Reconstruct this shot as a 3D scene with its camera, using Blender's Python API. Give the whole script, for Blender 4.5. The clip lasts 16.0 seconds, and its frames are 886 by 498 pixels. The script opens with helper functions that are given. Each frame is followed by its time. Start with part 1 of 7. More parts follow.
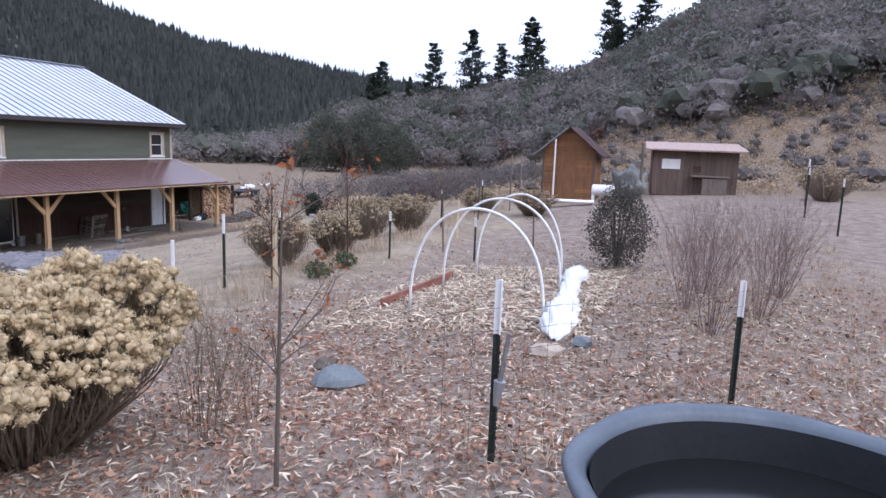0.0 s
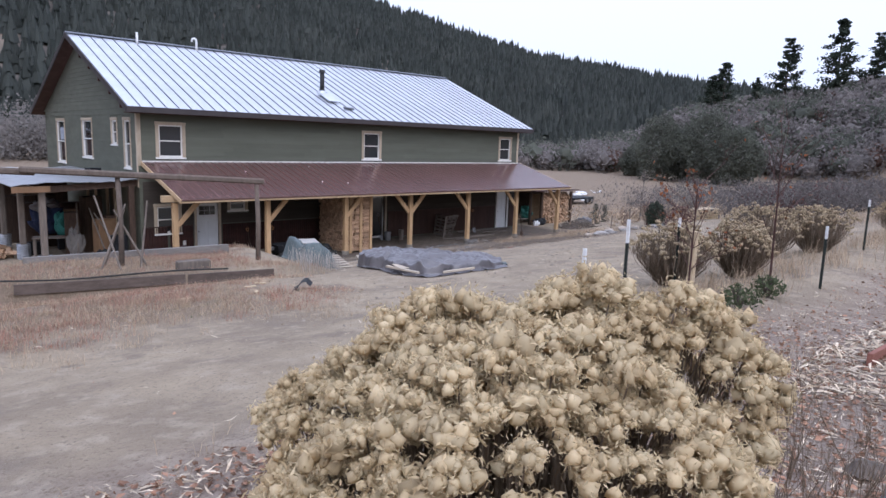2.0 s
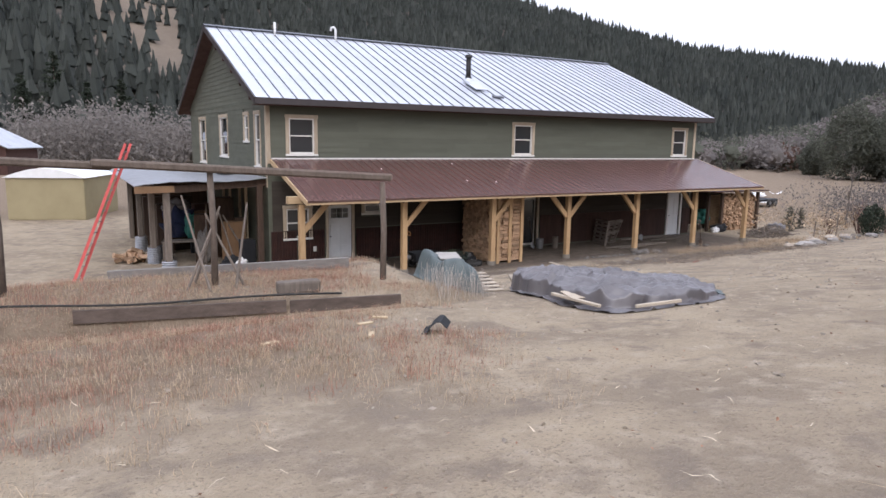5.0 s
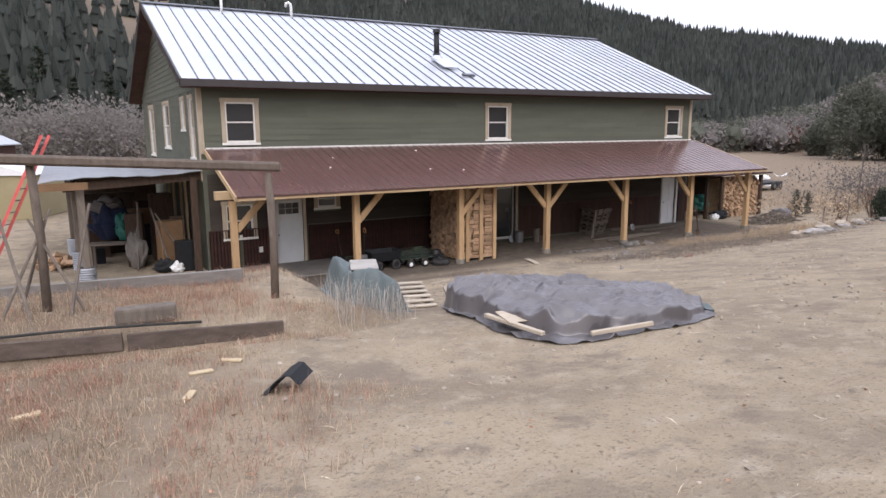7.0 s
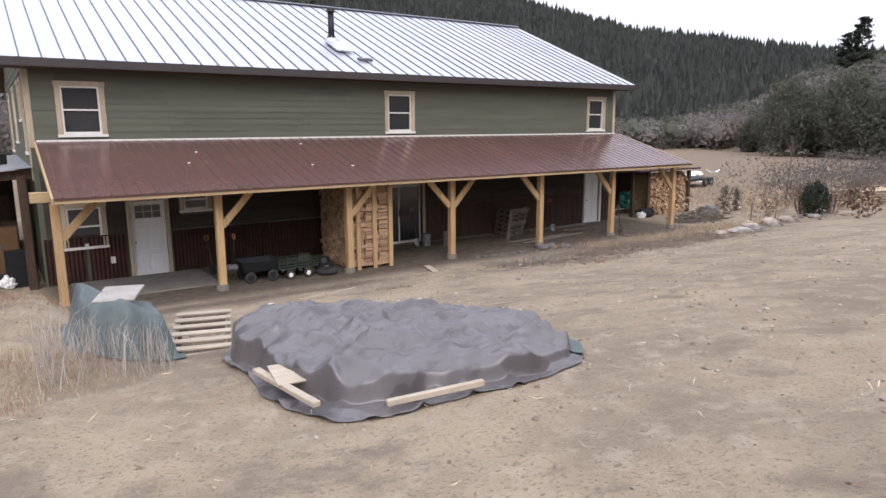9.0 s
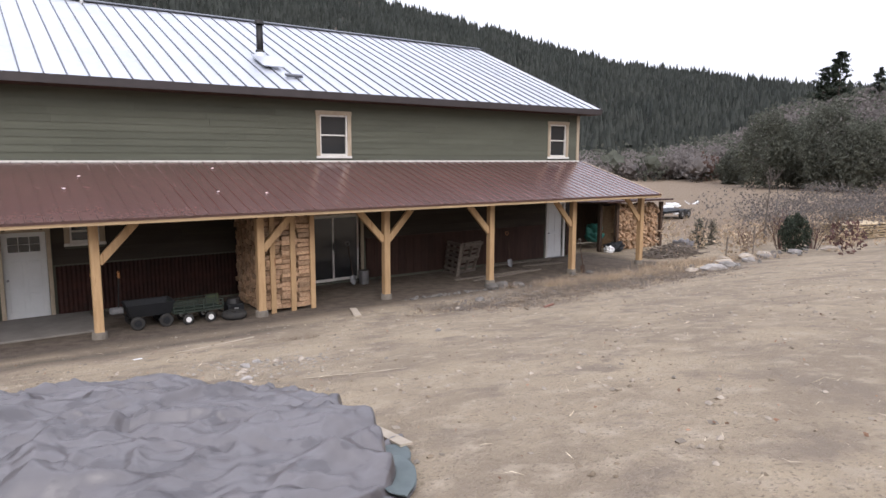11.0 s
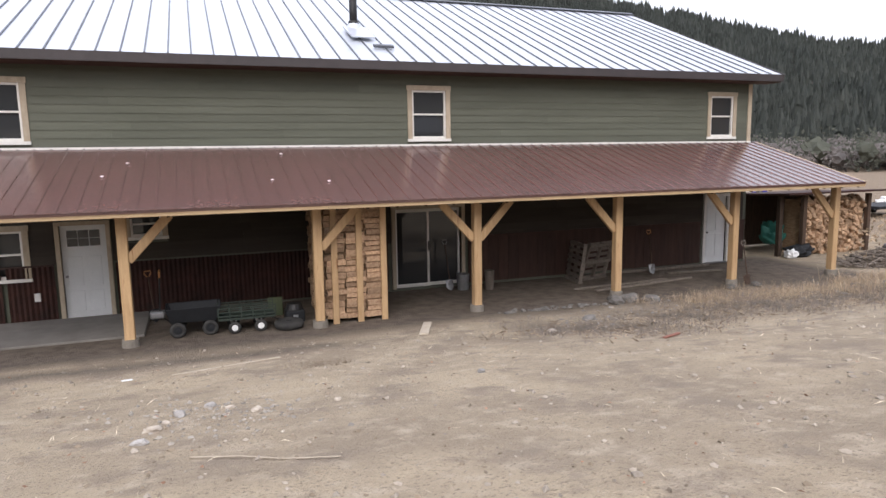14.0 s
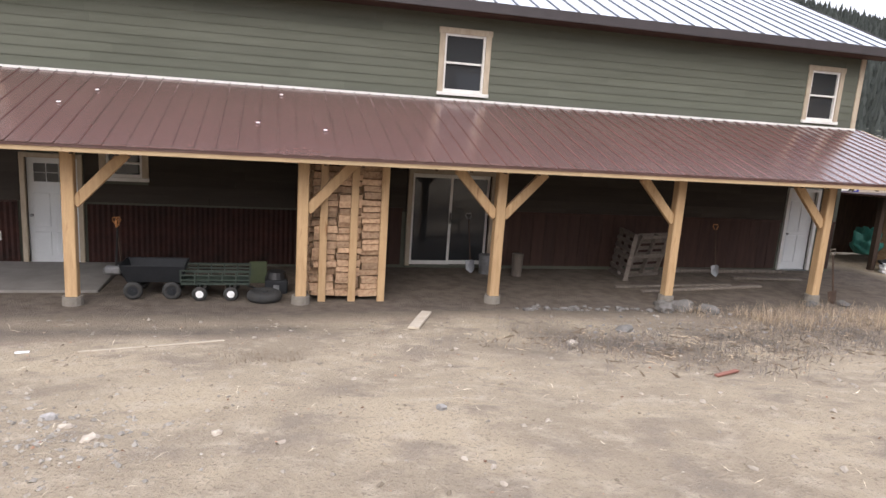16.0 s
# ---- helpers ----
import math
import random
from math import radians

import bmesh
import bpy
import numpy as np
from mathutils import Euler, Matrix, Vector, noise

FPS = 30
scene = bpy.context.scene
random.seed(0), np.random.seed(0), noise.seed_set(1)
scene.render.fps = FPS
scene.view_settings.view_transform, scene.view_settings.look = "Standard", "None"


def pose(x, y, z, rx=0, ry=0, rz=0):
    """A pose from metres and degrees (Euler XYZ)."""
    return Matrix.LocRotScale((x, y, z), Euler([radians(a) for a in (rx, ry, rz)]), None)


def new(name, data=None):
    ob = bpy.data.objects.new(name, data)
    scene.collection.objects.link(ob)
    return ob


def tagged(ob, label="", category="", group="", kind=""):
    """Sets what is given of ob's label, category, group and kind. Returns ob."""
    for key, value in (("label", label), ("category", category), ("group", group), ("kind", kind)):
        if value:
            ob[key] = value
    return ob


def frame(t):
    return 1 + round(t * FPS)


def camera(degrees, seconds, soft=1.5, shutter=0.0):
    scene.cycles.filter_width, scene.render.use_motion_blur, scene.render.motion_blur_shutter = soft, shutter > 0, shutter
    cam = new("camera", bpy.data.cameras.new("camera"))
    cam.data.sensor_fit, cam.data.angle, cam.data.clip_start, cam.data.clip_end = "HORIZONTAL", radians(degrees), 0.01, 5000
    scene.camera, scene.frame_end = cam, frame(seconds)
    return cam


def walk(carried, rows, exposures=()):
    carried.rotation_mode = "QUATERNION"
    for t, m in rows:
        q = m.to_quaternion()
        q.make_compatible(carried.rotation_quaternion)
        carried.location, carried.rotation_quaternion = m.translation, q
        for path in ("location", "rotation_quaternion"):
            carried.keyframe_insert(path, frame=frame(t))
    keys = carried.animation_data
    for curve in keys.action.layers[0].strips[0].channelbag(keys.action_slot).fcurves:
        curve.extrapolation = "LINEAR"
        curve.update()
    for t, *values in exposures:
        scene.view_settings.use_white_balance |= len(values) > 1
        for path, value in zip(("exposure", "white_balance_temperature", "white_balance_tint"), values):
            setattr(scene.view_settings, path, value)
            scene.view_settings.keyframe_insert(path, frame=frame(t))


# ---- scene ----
cam = camera(67.6, 16.0)
METRES, EYE, TURN = 22.0, 5.03, -69.786
START_X, START_Y = -20.479, -27.905
ROWS = [
    (0.0, 0.0, 0.0, 0.0, 0.32, -9.0, -2.03),
    (0.5, -0.018, 0.0215, -0.0038, 4.47, -9.14, -3.3),
    (1.0, -0.0334, 0.044, -0.006, 12.81, -8.33, -2.47),
    (1.5, -0.0528, 0.0603, -0.0095, 14.19, -8.54, -2.8),
    (2.0, -0.078, 0.0794, -0.0141, 27.43, -9.16, -1.87),
    (2.5, -0.1021, 0.0962, -0.0156, 33.12, -7.86, -2.06),
    (3.0, -0.1238, 0.1151, -0.018, 33.09, -5.97, -1.05),
    (4.25, -0.1719, 0.1794, -0.0258, 37.6, -8.2, -1.0),
    (5.5, -0.2013, 0.259, -0.0336, 40.0, -10.03, -1.0),
    (6.0, -0.2081, 0.2902, -0.0357, 34.55, -11.07, -2.07),
    (6.5, -0.2166, 0.3237, -0.0362, 41.9, -8.9, 0.16),
    (7.0, -0.2211, 0.3574, -0.0383, 39.89, -10.25, 0.31),
    (7.5, -0.2233, 0.3927, -0.0403, 40.65, -10.18, 0.52),
    (8.0, -0.2266, 0.4252, -0.0422, 37.24, -10.98, 0.19),
    (8.5, -0.2305, 0.4606, -0.0451, 41.47, -9.53, 0.91),
    (9.0, -0.2322, 0.4938, -0.0485, 35.47, -10.45, 0.27),
    (11.5, -0.2466, 0.6506, -0.0598, 34.4, -7.62, -0.09),
    (12.0, -0.2506, 0.679, -0.0623, 36.61, -9.54, -1.5),
    (12.5, -0.2531, 0.7085, -0.0649, 37.04, -10.33, -0.99),
    (13.0, -0.2619, 0.739, -0.0683, 40.84, -9.29, 0.38),
    (13.5, -0.2669, 0.768, -0.0699, 46.6, -8.09, 0.97),
    (14.0, -0.2768, 0.7949, -0.0733, 49.53, -8.12, 0.88),
    (14.5, -0.2894, 0.8188, -0.0756, 48.58, -9.38, -0.32),
    (15.0, -0.3051, 0.8457, -0.0781, 55.4, -10.06, -0.68),
    (15.5, -0.3195, 0.8696, -0.0798, 51.48, -11.6, -3.38),
    (16.0, -0.3369, 0.8963, -0.0822, 55.61, -11.04, -3.78),
]
walk(cam, [(t, pose(START_X, START_Y, EYE, 0, 0, TURN) @ pose(METRES * x, METRES * y, METRES * z, 90 + pitch, roll, yaw)) for t, x, y, z, yaw, pitch, roll in ROWS],
     exposures=[(0.0, 0.6, 5550, 17), (1.5, 0.45, 5550, 16), (3.0, 0.48, 5800, 15), (5.5, 0.62, 6250, 14), (9.0, 0.66, 6400, 14), (12.5, 0.68, 6420, 13), (14.5, 0.86, 6450, 12), (16.0, 1.06, 6450, 12)])

# ---- world and light: a bright, evenly overcast sky over a mountain valley ----
world = bpy.data.worlds.new("overcast_sky")
scene.world = world
world.use_nodes = True
wn = world.node_tree.nodes
wl = world.node_tree.links
sky = wn.new("ShaderNodeTexSky")
sky.sky_type = "NISHITA"
sky.sun_disc = False
sky.sun_elevation, sky.sun_rotation = radians(38), radians(200)
sky.air_density, sky.dust_density, sky.ozone_density = 1.0, 6.0, 1.0
veil = wn.new("ShaderNodeMix")
veil.data_type = "RGBA"
veil.inputs["Factor"].default_value = 0.86
veil.inputs["B"].default_value = (9.4, 9.8, 11.1, 1)
wl.new(sky.outputs["Color"], veil.inputs["A"])
# an overcast dome is brighter overhead than at its rim
dome = wn.new("ShaderNodeTexCoord")
height = wn.new("ShaderNodeSeparateXYZ")
wl.new(dome.outputs["Generated"], height.inputs["Vector"])
rim = wn.new("ShaderNodeMapRange")
rim.inputs["From Min"].default_value, rim.inputs["From Max"].default_value = 0.0, 1.0
rim.inputs["To Min"].default_value, rim.inputs["To Max"].default_value = 0.82, 1.36
wl.new(height.outputs["Z"], rim.inputs["Value"])
shine = wn.new("ShaderNodeMix")
shine.data_type, shine.blend_type = "RGBA", "MULTIPLY"
shine.inputs["Factor"].default_value = 1.0
wl.new(veil.outputs["Result"], shine.inputs["A"])
wl.new(rim.outputs["Result"], shine.inputs["B"])
wl.new(shine.outputs["Result"], wn["Background"].inputs["Color"])
wn["Background"].inputs["Strength"].default_value = 0.1
sun_data = bpy.data.lights.new("sun", "SUN")
sun_data.energy, sun_data.angle, sun_data.color = 0.9, radians(35), (1.0, 0.96, 0.9)
sun = new("sun", sun_data)
sun.matrix_world = pose(-20, -30, 30, 48, 0, -25)

# ---- materials ----
def shade(name, a, b=None, scale=4.0, rough=0.8, metal=0.0, bump=0.3, grain=40.0, stretch=(1, 1, 1), island=0.0, per_object=0.0, spots=None, spec=0.4, coords="Object"):
    """A two-scale procedural surface between the colours a and b."""
    m = bpy.data.materials.new(name)
    m.use_nodes = True
    nt = m.node_tree
    n, l = nt.nodes, nt.links
    p = n["Principled BSDF"]
    b = b or tuple(c * 0.7 for c in a)
    tc = n.new("ShaderNodeTexCoord")
    mp = n.new("ShaderNodeMapping")
    mp.inputs["Scale"].default_value = stretch
    l.new(tc.outputs[coords], mp.inputs["Vector"])
    big = n.new("ShaderNodeTexNoise")
    big.inputs["Scale"].default_value, big.inputs["Detail"].default_value, big.inputs["Roughness"].default_value = scale, 6, 0.62
    l.new(mp.outputs["Vector"], big.inputs["Vector"])
    fine = n.new("ShaderNodeTexNoise")
    fine.inputs["Scale"].default_value, fine.inputs["Detail"].default_value = grain, 3
    l.new(mp.outputs["Vector"], fine.inputs["Vector"])
    add = n.new("ShaderNodeMath")
    add.operation = "MULTIPLY_ADD"
    add.inputs[1].default_value = 0.45
    l.new(fine.outputs["Fac"], add.inputs[0])
    l.new(big.outputs["Fac"], add.inputs[2])
    ramp = n.new("ShaderNodeMapRange")
    ramp.inputs["From Min"].default_value, ramp.inputs["From Max"].default_value = 0.52, 0.95
    l.new(add.outputs[0], ramp.inputs["Value"])
    mix = n.new("ShaderNodeMix")
    mix.data_type = "RGBA"
    mix.inputs["A"].default_value, mix.inputs["B"].default_value = (*a, 1), (*b, 1)
    l.new(ramp.outputs["Result"], mix.inputs["Factor"])
    out = mix.outputs["Result"]
    if spots:
        col, lo, hi, sc = spots
        sn = n.new("ShaderNodeTexNoise")
        sn.inputs["Scale"].default_value, sn.inputs["Detail"].default_value = sc, 5
        l.new(mp.outputs["Vector"], sn.inputs["Vector"])
        sr = n.new("ShaderNodeMapRange")
        sr.inputs["From Min"].default_value, sr.inputs["From Max"].default_value = lo, hi
        l.new(sn.outputs["Fac"], sr.inputs["Value"])
        sm = n.new("ShaderNodeMix")
        sm.data_type = "RGBA"
        sm.inputs["B"].default_value = (*col, 1)
        l.new(sr.outputs["Result"], sm.inputs["Factor"])
        l.new(out, sm.inputs["A"])
        out = sm.outputs["Result"]
    for amount, node, socket in ((island, "ShaderNodeNewGeometry", "Random Per Island"), (per_object, "ShaderNodeObjectInfo", "Random")):
        if amount:
            rnd = n.new(node)
            mr = n.new("ShaderNodeMapRange")
            mr.inputs["To Min"].default_value, mr.inputs["To Max"].default_value = 1 - amount, 1 + amount
            l.new(rnd.outputs[socket], mr.inputs["Value"])
            hs = n.new("ShaderNodeHueSaturation")
            l.new(mr.outputs["Result"], hs.inputs["Value"])
            l.new(out, hs.inputs["Color"])
            out = hs.outputs["Color"]
    l.new(out, p.inputs["Base Color"])
    p.inputs["Metallic"].default_value = metal
    p.inputs["Specular IOR Level"].default_value = spec
    rr = n.new("ShaderNodeMapRange")
    rr.inputs["To Min"].default_value, rr.inputs["To Max"].default_value = max(0.05, rough - 0.12), min(1, rough + 0.12)
    l.new(big.outputs["Fac"], rr.inputs["Value"])
    l.new(rr.outputs["Result"], p.inputs["Roughness"])
    if bump:
        bp = n.new("ShaderNodeBump")
        bp.inputs["Strength"].default_value, bp.inputs["Distance"].default_value = bump, 0.01
        l.new(add.outputs[0], bp.inputs["Height"])
        l.new(bp.outputs["Normal"], p.inputs["Normal"])
    return m


WOOD_NEW = shade("fresh_pine_timber", (0.48, 0.325, 0.175), (0.36, 0.225, 0.115), 3, 0.7, stretch=(6, 6, 0.8), per_object=0.12, spots=((0.22, 0.1, 0.04), 0.66, 0.74, 2.2))
WOOD_BEAM = shade("pine_fascia", (0.47, 0.345, 0.205), (0.36, 0.25, 0.14), 2, 0.7, stretch=(0.8, 6, 6), per_object=0.1)
WOOD_OLD = shade("weathered_grey_wood", (0.20, 0.165, 0.135), (0.11, 0.09, 0.075), 3, 0.9, stretch=(5, 5, 0.8), per_object=0.15)
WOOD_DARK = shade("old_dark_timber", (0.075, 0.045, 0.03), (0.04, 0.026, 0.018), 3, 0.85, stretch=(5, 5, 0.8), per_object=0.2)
WORN_BOARD = shade("worn_grey_tan_board", (0.42, 0.36, 0.285), (0.31, 0.26, 0.20), 3, 0.85, stretch=(1, 5, 5), per_object=0.2)
PALE_BOARD = shade("pale_sawn_board", (0.56, 0.45, 0.30), (0.44, 0.34, 0.21), 3, 0.8, stretch=(1, 5, 5), per_object=0.12)
TRIM = shade("raw_cedar_trim", (0.46, 0.385, 0.285), (0.34, 0.275, 0.20), 4, 0.75, stretch=(4, 4, 1), per_object=0.1)
SIDING = shade("sage_green_lap_siding", (0.108, 0.112, 0.084), (0.088, 0.092, 0.068), 1.2, 0.75, grain=60, stretch=(0.4, 1, 3), per_object=0.08)
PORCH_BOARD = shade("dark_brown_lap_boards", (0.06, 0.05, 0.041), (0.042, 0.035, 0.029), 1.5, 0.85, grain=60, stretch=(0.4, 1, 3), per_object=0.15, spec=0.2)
VINYL = shade("white_window_vinyl", (0.72, 0.70, 0.66), (0.62, 0.6, 0.56), 5, 0.5, bump=0.05)
SOFFIT = shade("dark_stained_soffit", (0.075, 0.035, 0.026), (0.05, 0.022, 0.017), 3, 0.8)
ROOF_METAL = shade("pale_galvanised_roof", (0.60, 0.62, 0.66), (0.50, 0.52, 0.56), 0.7, 0.42, metal=0.55, bump=0.05, grain=8, per_object=0.05, spots=((0.42, 0.42, 0.44), 0.6, 0.75, 0.9))
ROOF_SEAM = shade("dull_roof_seam", (0.16, 0.17, 0.19), (0.1, 0.105, 0.12), 3, 0.5, metal=0.5, bump=0.05)
PORCH_METAL = shade("brown_painted_metal_roof", (0.12, 0.064, 0.055), (0.095, 0.05, 0.044), 0.8, 0.24, metal=0.0, bump=0.04, grain=10, per_object=0.05, spots=((0.15, 0.1, 0.085), 0.6, 0.8, 1.6), spec=0.75)
FASCIA = shade("dark_bronze_fascia", (0.055, 0.045, 0.045), (0.04, 0.034, 0.034), 3, 0.5, bump=0.05)
RUST = shade("rusty_corrugated_metal", (0.056, 0.019, 0.013), (0.02, 0.010, 0.008), 2.5, 0.75, metal=0.2, bump=0.2, per_object=0.1)
BROWN_PANEL = shade("brown_wood_panelling", (0.055, 0.026, 0.018), (0.035, 0.018, 0.013), 2, 0.75, stretch=(5, 1, 0.6), per_object=0.15)
DOOR_WHITE = shade("white_painted_door", (0.72, 0.73, 0.72), (0.64, 0.65, 0.64), 2, 0.5, bump=0.05)
CONCRETE = shade("grey_concrete", (0.24, 0.212, 0.178), (0.165, 0.145, 0.12), 3, 0.9, bump=0.4)
STONE = shade("grey_field_stone", (0.27, 0.25, 0.23), (0.15, 0.14, 0.13), 5, 0.9, bump=0.6, per_object=0.25, island=0.25)
BLACK_METAL = shade("black_stove_pipe", (0.022, 0.022, 0.024), (0.04, 0.038, 0.036), 6, 0.5, metal=0.6, bump=0.05)
WHITE_PVC = shade("white_pvc", (0.78, 0.78, 0.78), (0.68, 0.67, 0.65), 8, 0.45, bump=0.05)
FIREWOOD = shade("split_firewood", (0.54, 0.375, 0.235), (0.26, 0.145, 0.085), 5, 0.85, stretch=(4, 1, 4), island=0.35, per_object=0.35)


def glass(name, tint, rough=0.04):
    m = bpy.data.materials.new(name)
    m.use_nodes = True
    p = m.node_tree.nodes["Principled BSDF"]
    p.inputs["Base Color"].default_value = (*tint, 1)
    p.inputs["Roughness"].default_value = rough
    p.inputs["Specular IOR Level"].default_value = 0.6
    return m


GLASS = glass("dim_window_glass", (0.03, 0.032, 0.034))

# ---- mesh helpers ----
def box(bm, x0, x1, y0, y1, z0, z1, m=None):
    vs = [bm.verts.new((m @ Vector(c)) if m else c) for c in ((x0, y0, z0), (x1, y0, z0), (x1, y1, z0), (x0, y1, z0), (x0, y0, z1), (x1, y0, z1), (x1, y1, z1), (x0, y1, z1))]
    for f in ((0, 3, 2, 1), (4, 5, 6, 7), (0, 1, 5, 4), (1, 2, 6, 5), (2, 3, 7, 6), (3, 0, 4, 7)):
        bm.faces.new([vs[i] for i in f])
    return vs


def rod(bm, p0, p1, r0, r1=None, n=8, caps=True):
    """A round or tapered bar from p0 to p1."""
    p0, p1 = Vector(p0), Vector(p1)
    r1 = r0 if r1 is None else r1
    d = (p1 - p0).normalized()
    u = d.orthogonal().normalized()
    v = d.cross(u)
    rings = []
    for p, r in ((p0, r0), (p1, r1)):
        rings.append([bm.verts.new(p + (u * math.cos(2 * math.pi * i / n) + v * math.sin(2 * math.pi * i / n)) * r) for i in range(n)])
    for i in range(n):
        bm.faces.new((rings[0][i], rings[0][(i + 1) % n], rings[1][(i + 1) % n], rings[1][i]))
    if caps:
        bm.faces.new(rings[0][::-1])
        bm.faces.new(rings[1])


def tube(bm, pts, r, n=6, taper=None):
    """A bent bar along pts."""
    rings = []
    for i, p in enumerate(pts):
        p = Vector(p)
        d = (Vector(pts[min(i + 1, len(pts) - 1)]) - Vector(pts[max(i - 1, 0)])).normalized()
        u = d.cross(Vector((0.13, 0.3, 0.94))).normalized()
        v = d.cross(u)
        rr = r if taper is None else r + (taper - r) * i / (len(pts) - 1)
        rings.append([bm.verts.new(p + (u * math.cos(2 * math.pi * k / n) + v * math.sin(2 * math.pi * k / n)) * rr) for k in range(n)])
    for a, b in zip(rings, rings[1:]):
        for k in range(n):
            bm.faces.new((a[k], a[(k + 1) % n], b[(k + 1) % n], b[k]))
    bm.faces.new(rings[0][::-1])
    bm.faces.new(rings[-1])


def plank(bm, p0, p1, w, h, up=(0, 0, 1)):
    """A squared bar of width w and height h from p0 to p1."""
    p0, p1 = Vector(p0), Vector(p1)
    d = (p1 - p0).normalized()
    s = d.cross(Vector(up)).normalized()
    u = s.cross(d)
    vs = [bm.verts.new(p + s * a * w / 2 + u * b * h / 2) for p in (p0, p1) for a, b in ((-1, -1), (1, -1), (1, 1), (-1, 1))]
    for f in ((0, 1, 2, 3), (7, 6, 5, 4), (0, 4, 5, 1), (1, 5, 6, 2), (2, 6, 7, 3), (3, 7, 4, 0)):
        bm.faces.new([vs[i] for i in f])


def soften(bm, width=0.012, segments=1):
    bmesh.ops.bevel(bm, geom=bm.edges[:], offset=width, segments=segments, profile=0.6, affect="EDGES")


def finish(name, bm, material, smooth=False):
    bmesh.ops.recalc_face_normals(bm, faces=bm.faces[:])
    me = bpy.data.meshes.new(name)
    bm.to_mesh(me)
    bm.free()
    me.materials.append(material)
    if smooth:
        for p in me.polygons:
            p.use_smooth = True
    return me


def part(name, bm, material, parent=None, label="", smooth=False):
    ob = new(name, finish(name, bm, material, smooth))
    if parent:
        ob.parent = parent
    if label:
        ob["label"] = label
    return ob


def piece(name, me, parent, m=None):
    ob = new(name, me)
    ob.parent = parent
    if m is not None:
        ob.matrix_basis = m
    return ob


def thing(name, label, category, group="", kind="", m=None):
    ob = new(name)
    if m is not None:
        ob.matrix_basis = m
    return tagged(ob, label, category, group, kind)


def raw(name, verts, faces, material, smooth=False):
    """A mesh object straight from arrays."""
    me = bpy.data.meshes.new(name)
    me.from_pydata(verts, [], faces)
    me.materials.append(material)
    if smooth:
        me.polygons.foreach_set("use_smooth", [True] * len(me.polygons))
    return new(name, me)


def block(name, material, parent, *c, bevel=0.0, label=""):
    bm = bmesh.new()
    box(bm, *c)
    if bevel:
        soften(bm, bevel)
    return part(name, bm, material, parent, label)

# ---- the ground: one sheet from the yard to the mountains ----
def smooth(a, b, v):
    t = np.clip((v - a) / (b - a), 0, 1)
    return t * t * (3 - 2 * t)


FALL_Y = [-70, -40, -28, -25, -22, -19.4, -17.3, -15, -13, -11, -9.5, -8, -6.7, -5, -3.6, -2, 0]
FALL_Z = [4.2, 3.7, 3.4, 3.15, 2.78, 2.42, 2.1, 1.8, 1.47, 1.1, 0.86, 0.58, 0.33, 0.12, 0.0, -0.05, -0.06]
HUB = (-10.0, -15.0)
MOUNT_AZ = [-180, -100, -40, 0, 20, 27, 34, 40, 46, 50, 58, 66, 80, 100, 130, 180]
MOUNT_Z = [120, 90, 60, 40, 50, 63, 80, 92, 112, 128, 151, 179, 228, 288, 295, 120]
FOOT_AZ = [-180, 0, 45, 70, 95, 180]
FOOT_R = [260, 260, 240, 170, 120, 260]
HILL_AZ = [-180, -90, -40, -20, -10, -5, 0, 6, 15, 20.5, 24.7, 27, 30, 36, 50, 180]
HILL_Z = [0, 20, 40, 36, 32, 28, 23, 19, 15, 12.5, 11, 9, 4, 0, 0, 0]
HILLFOOT_AZ = [-180, -15, -5, 3, 12, 30, 180]
HILLFOOT_R = [30, 30, 34, 60, 85, 105, 105]


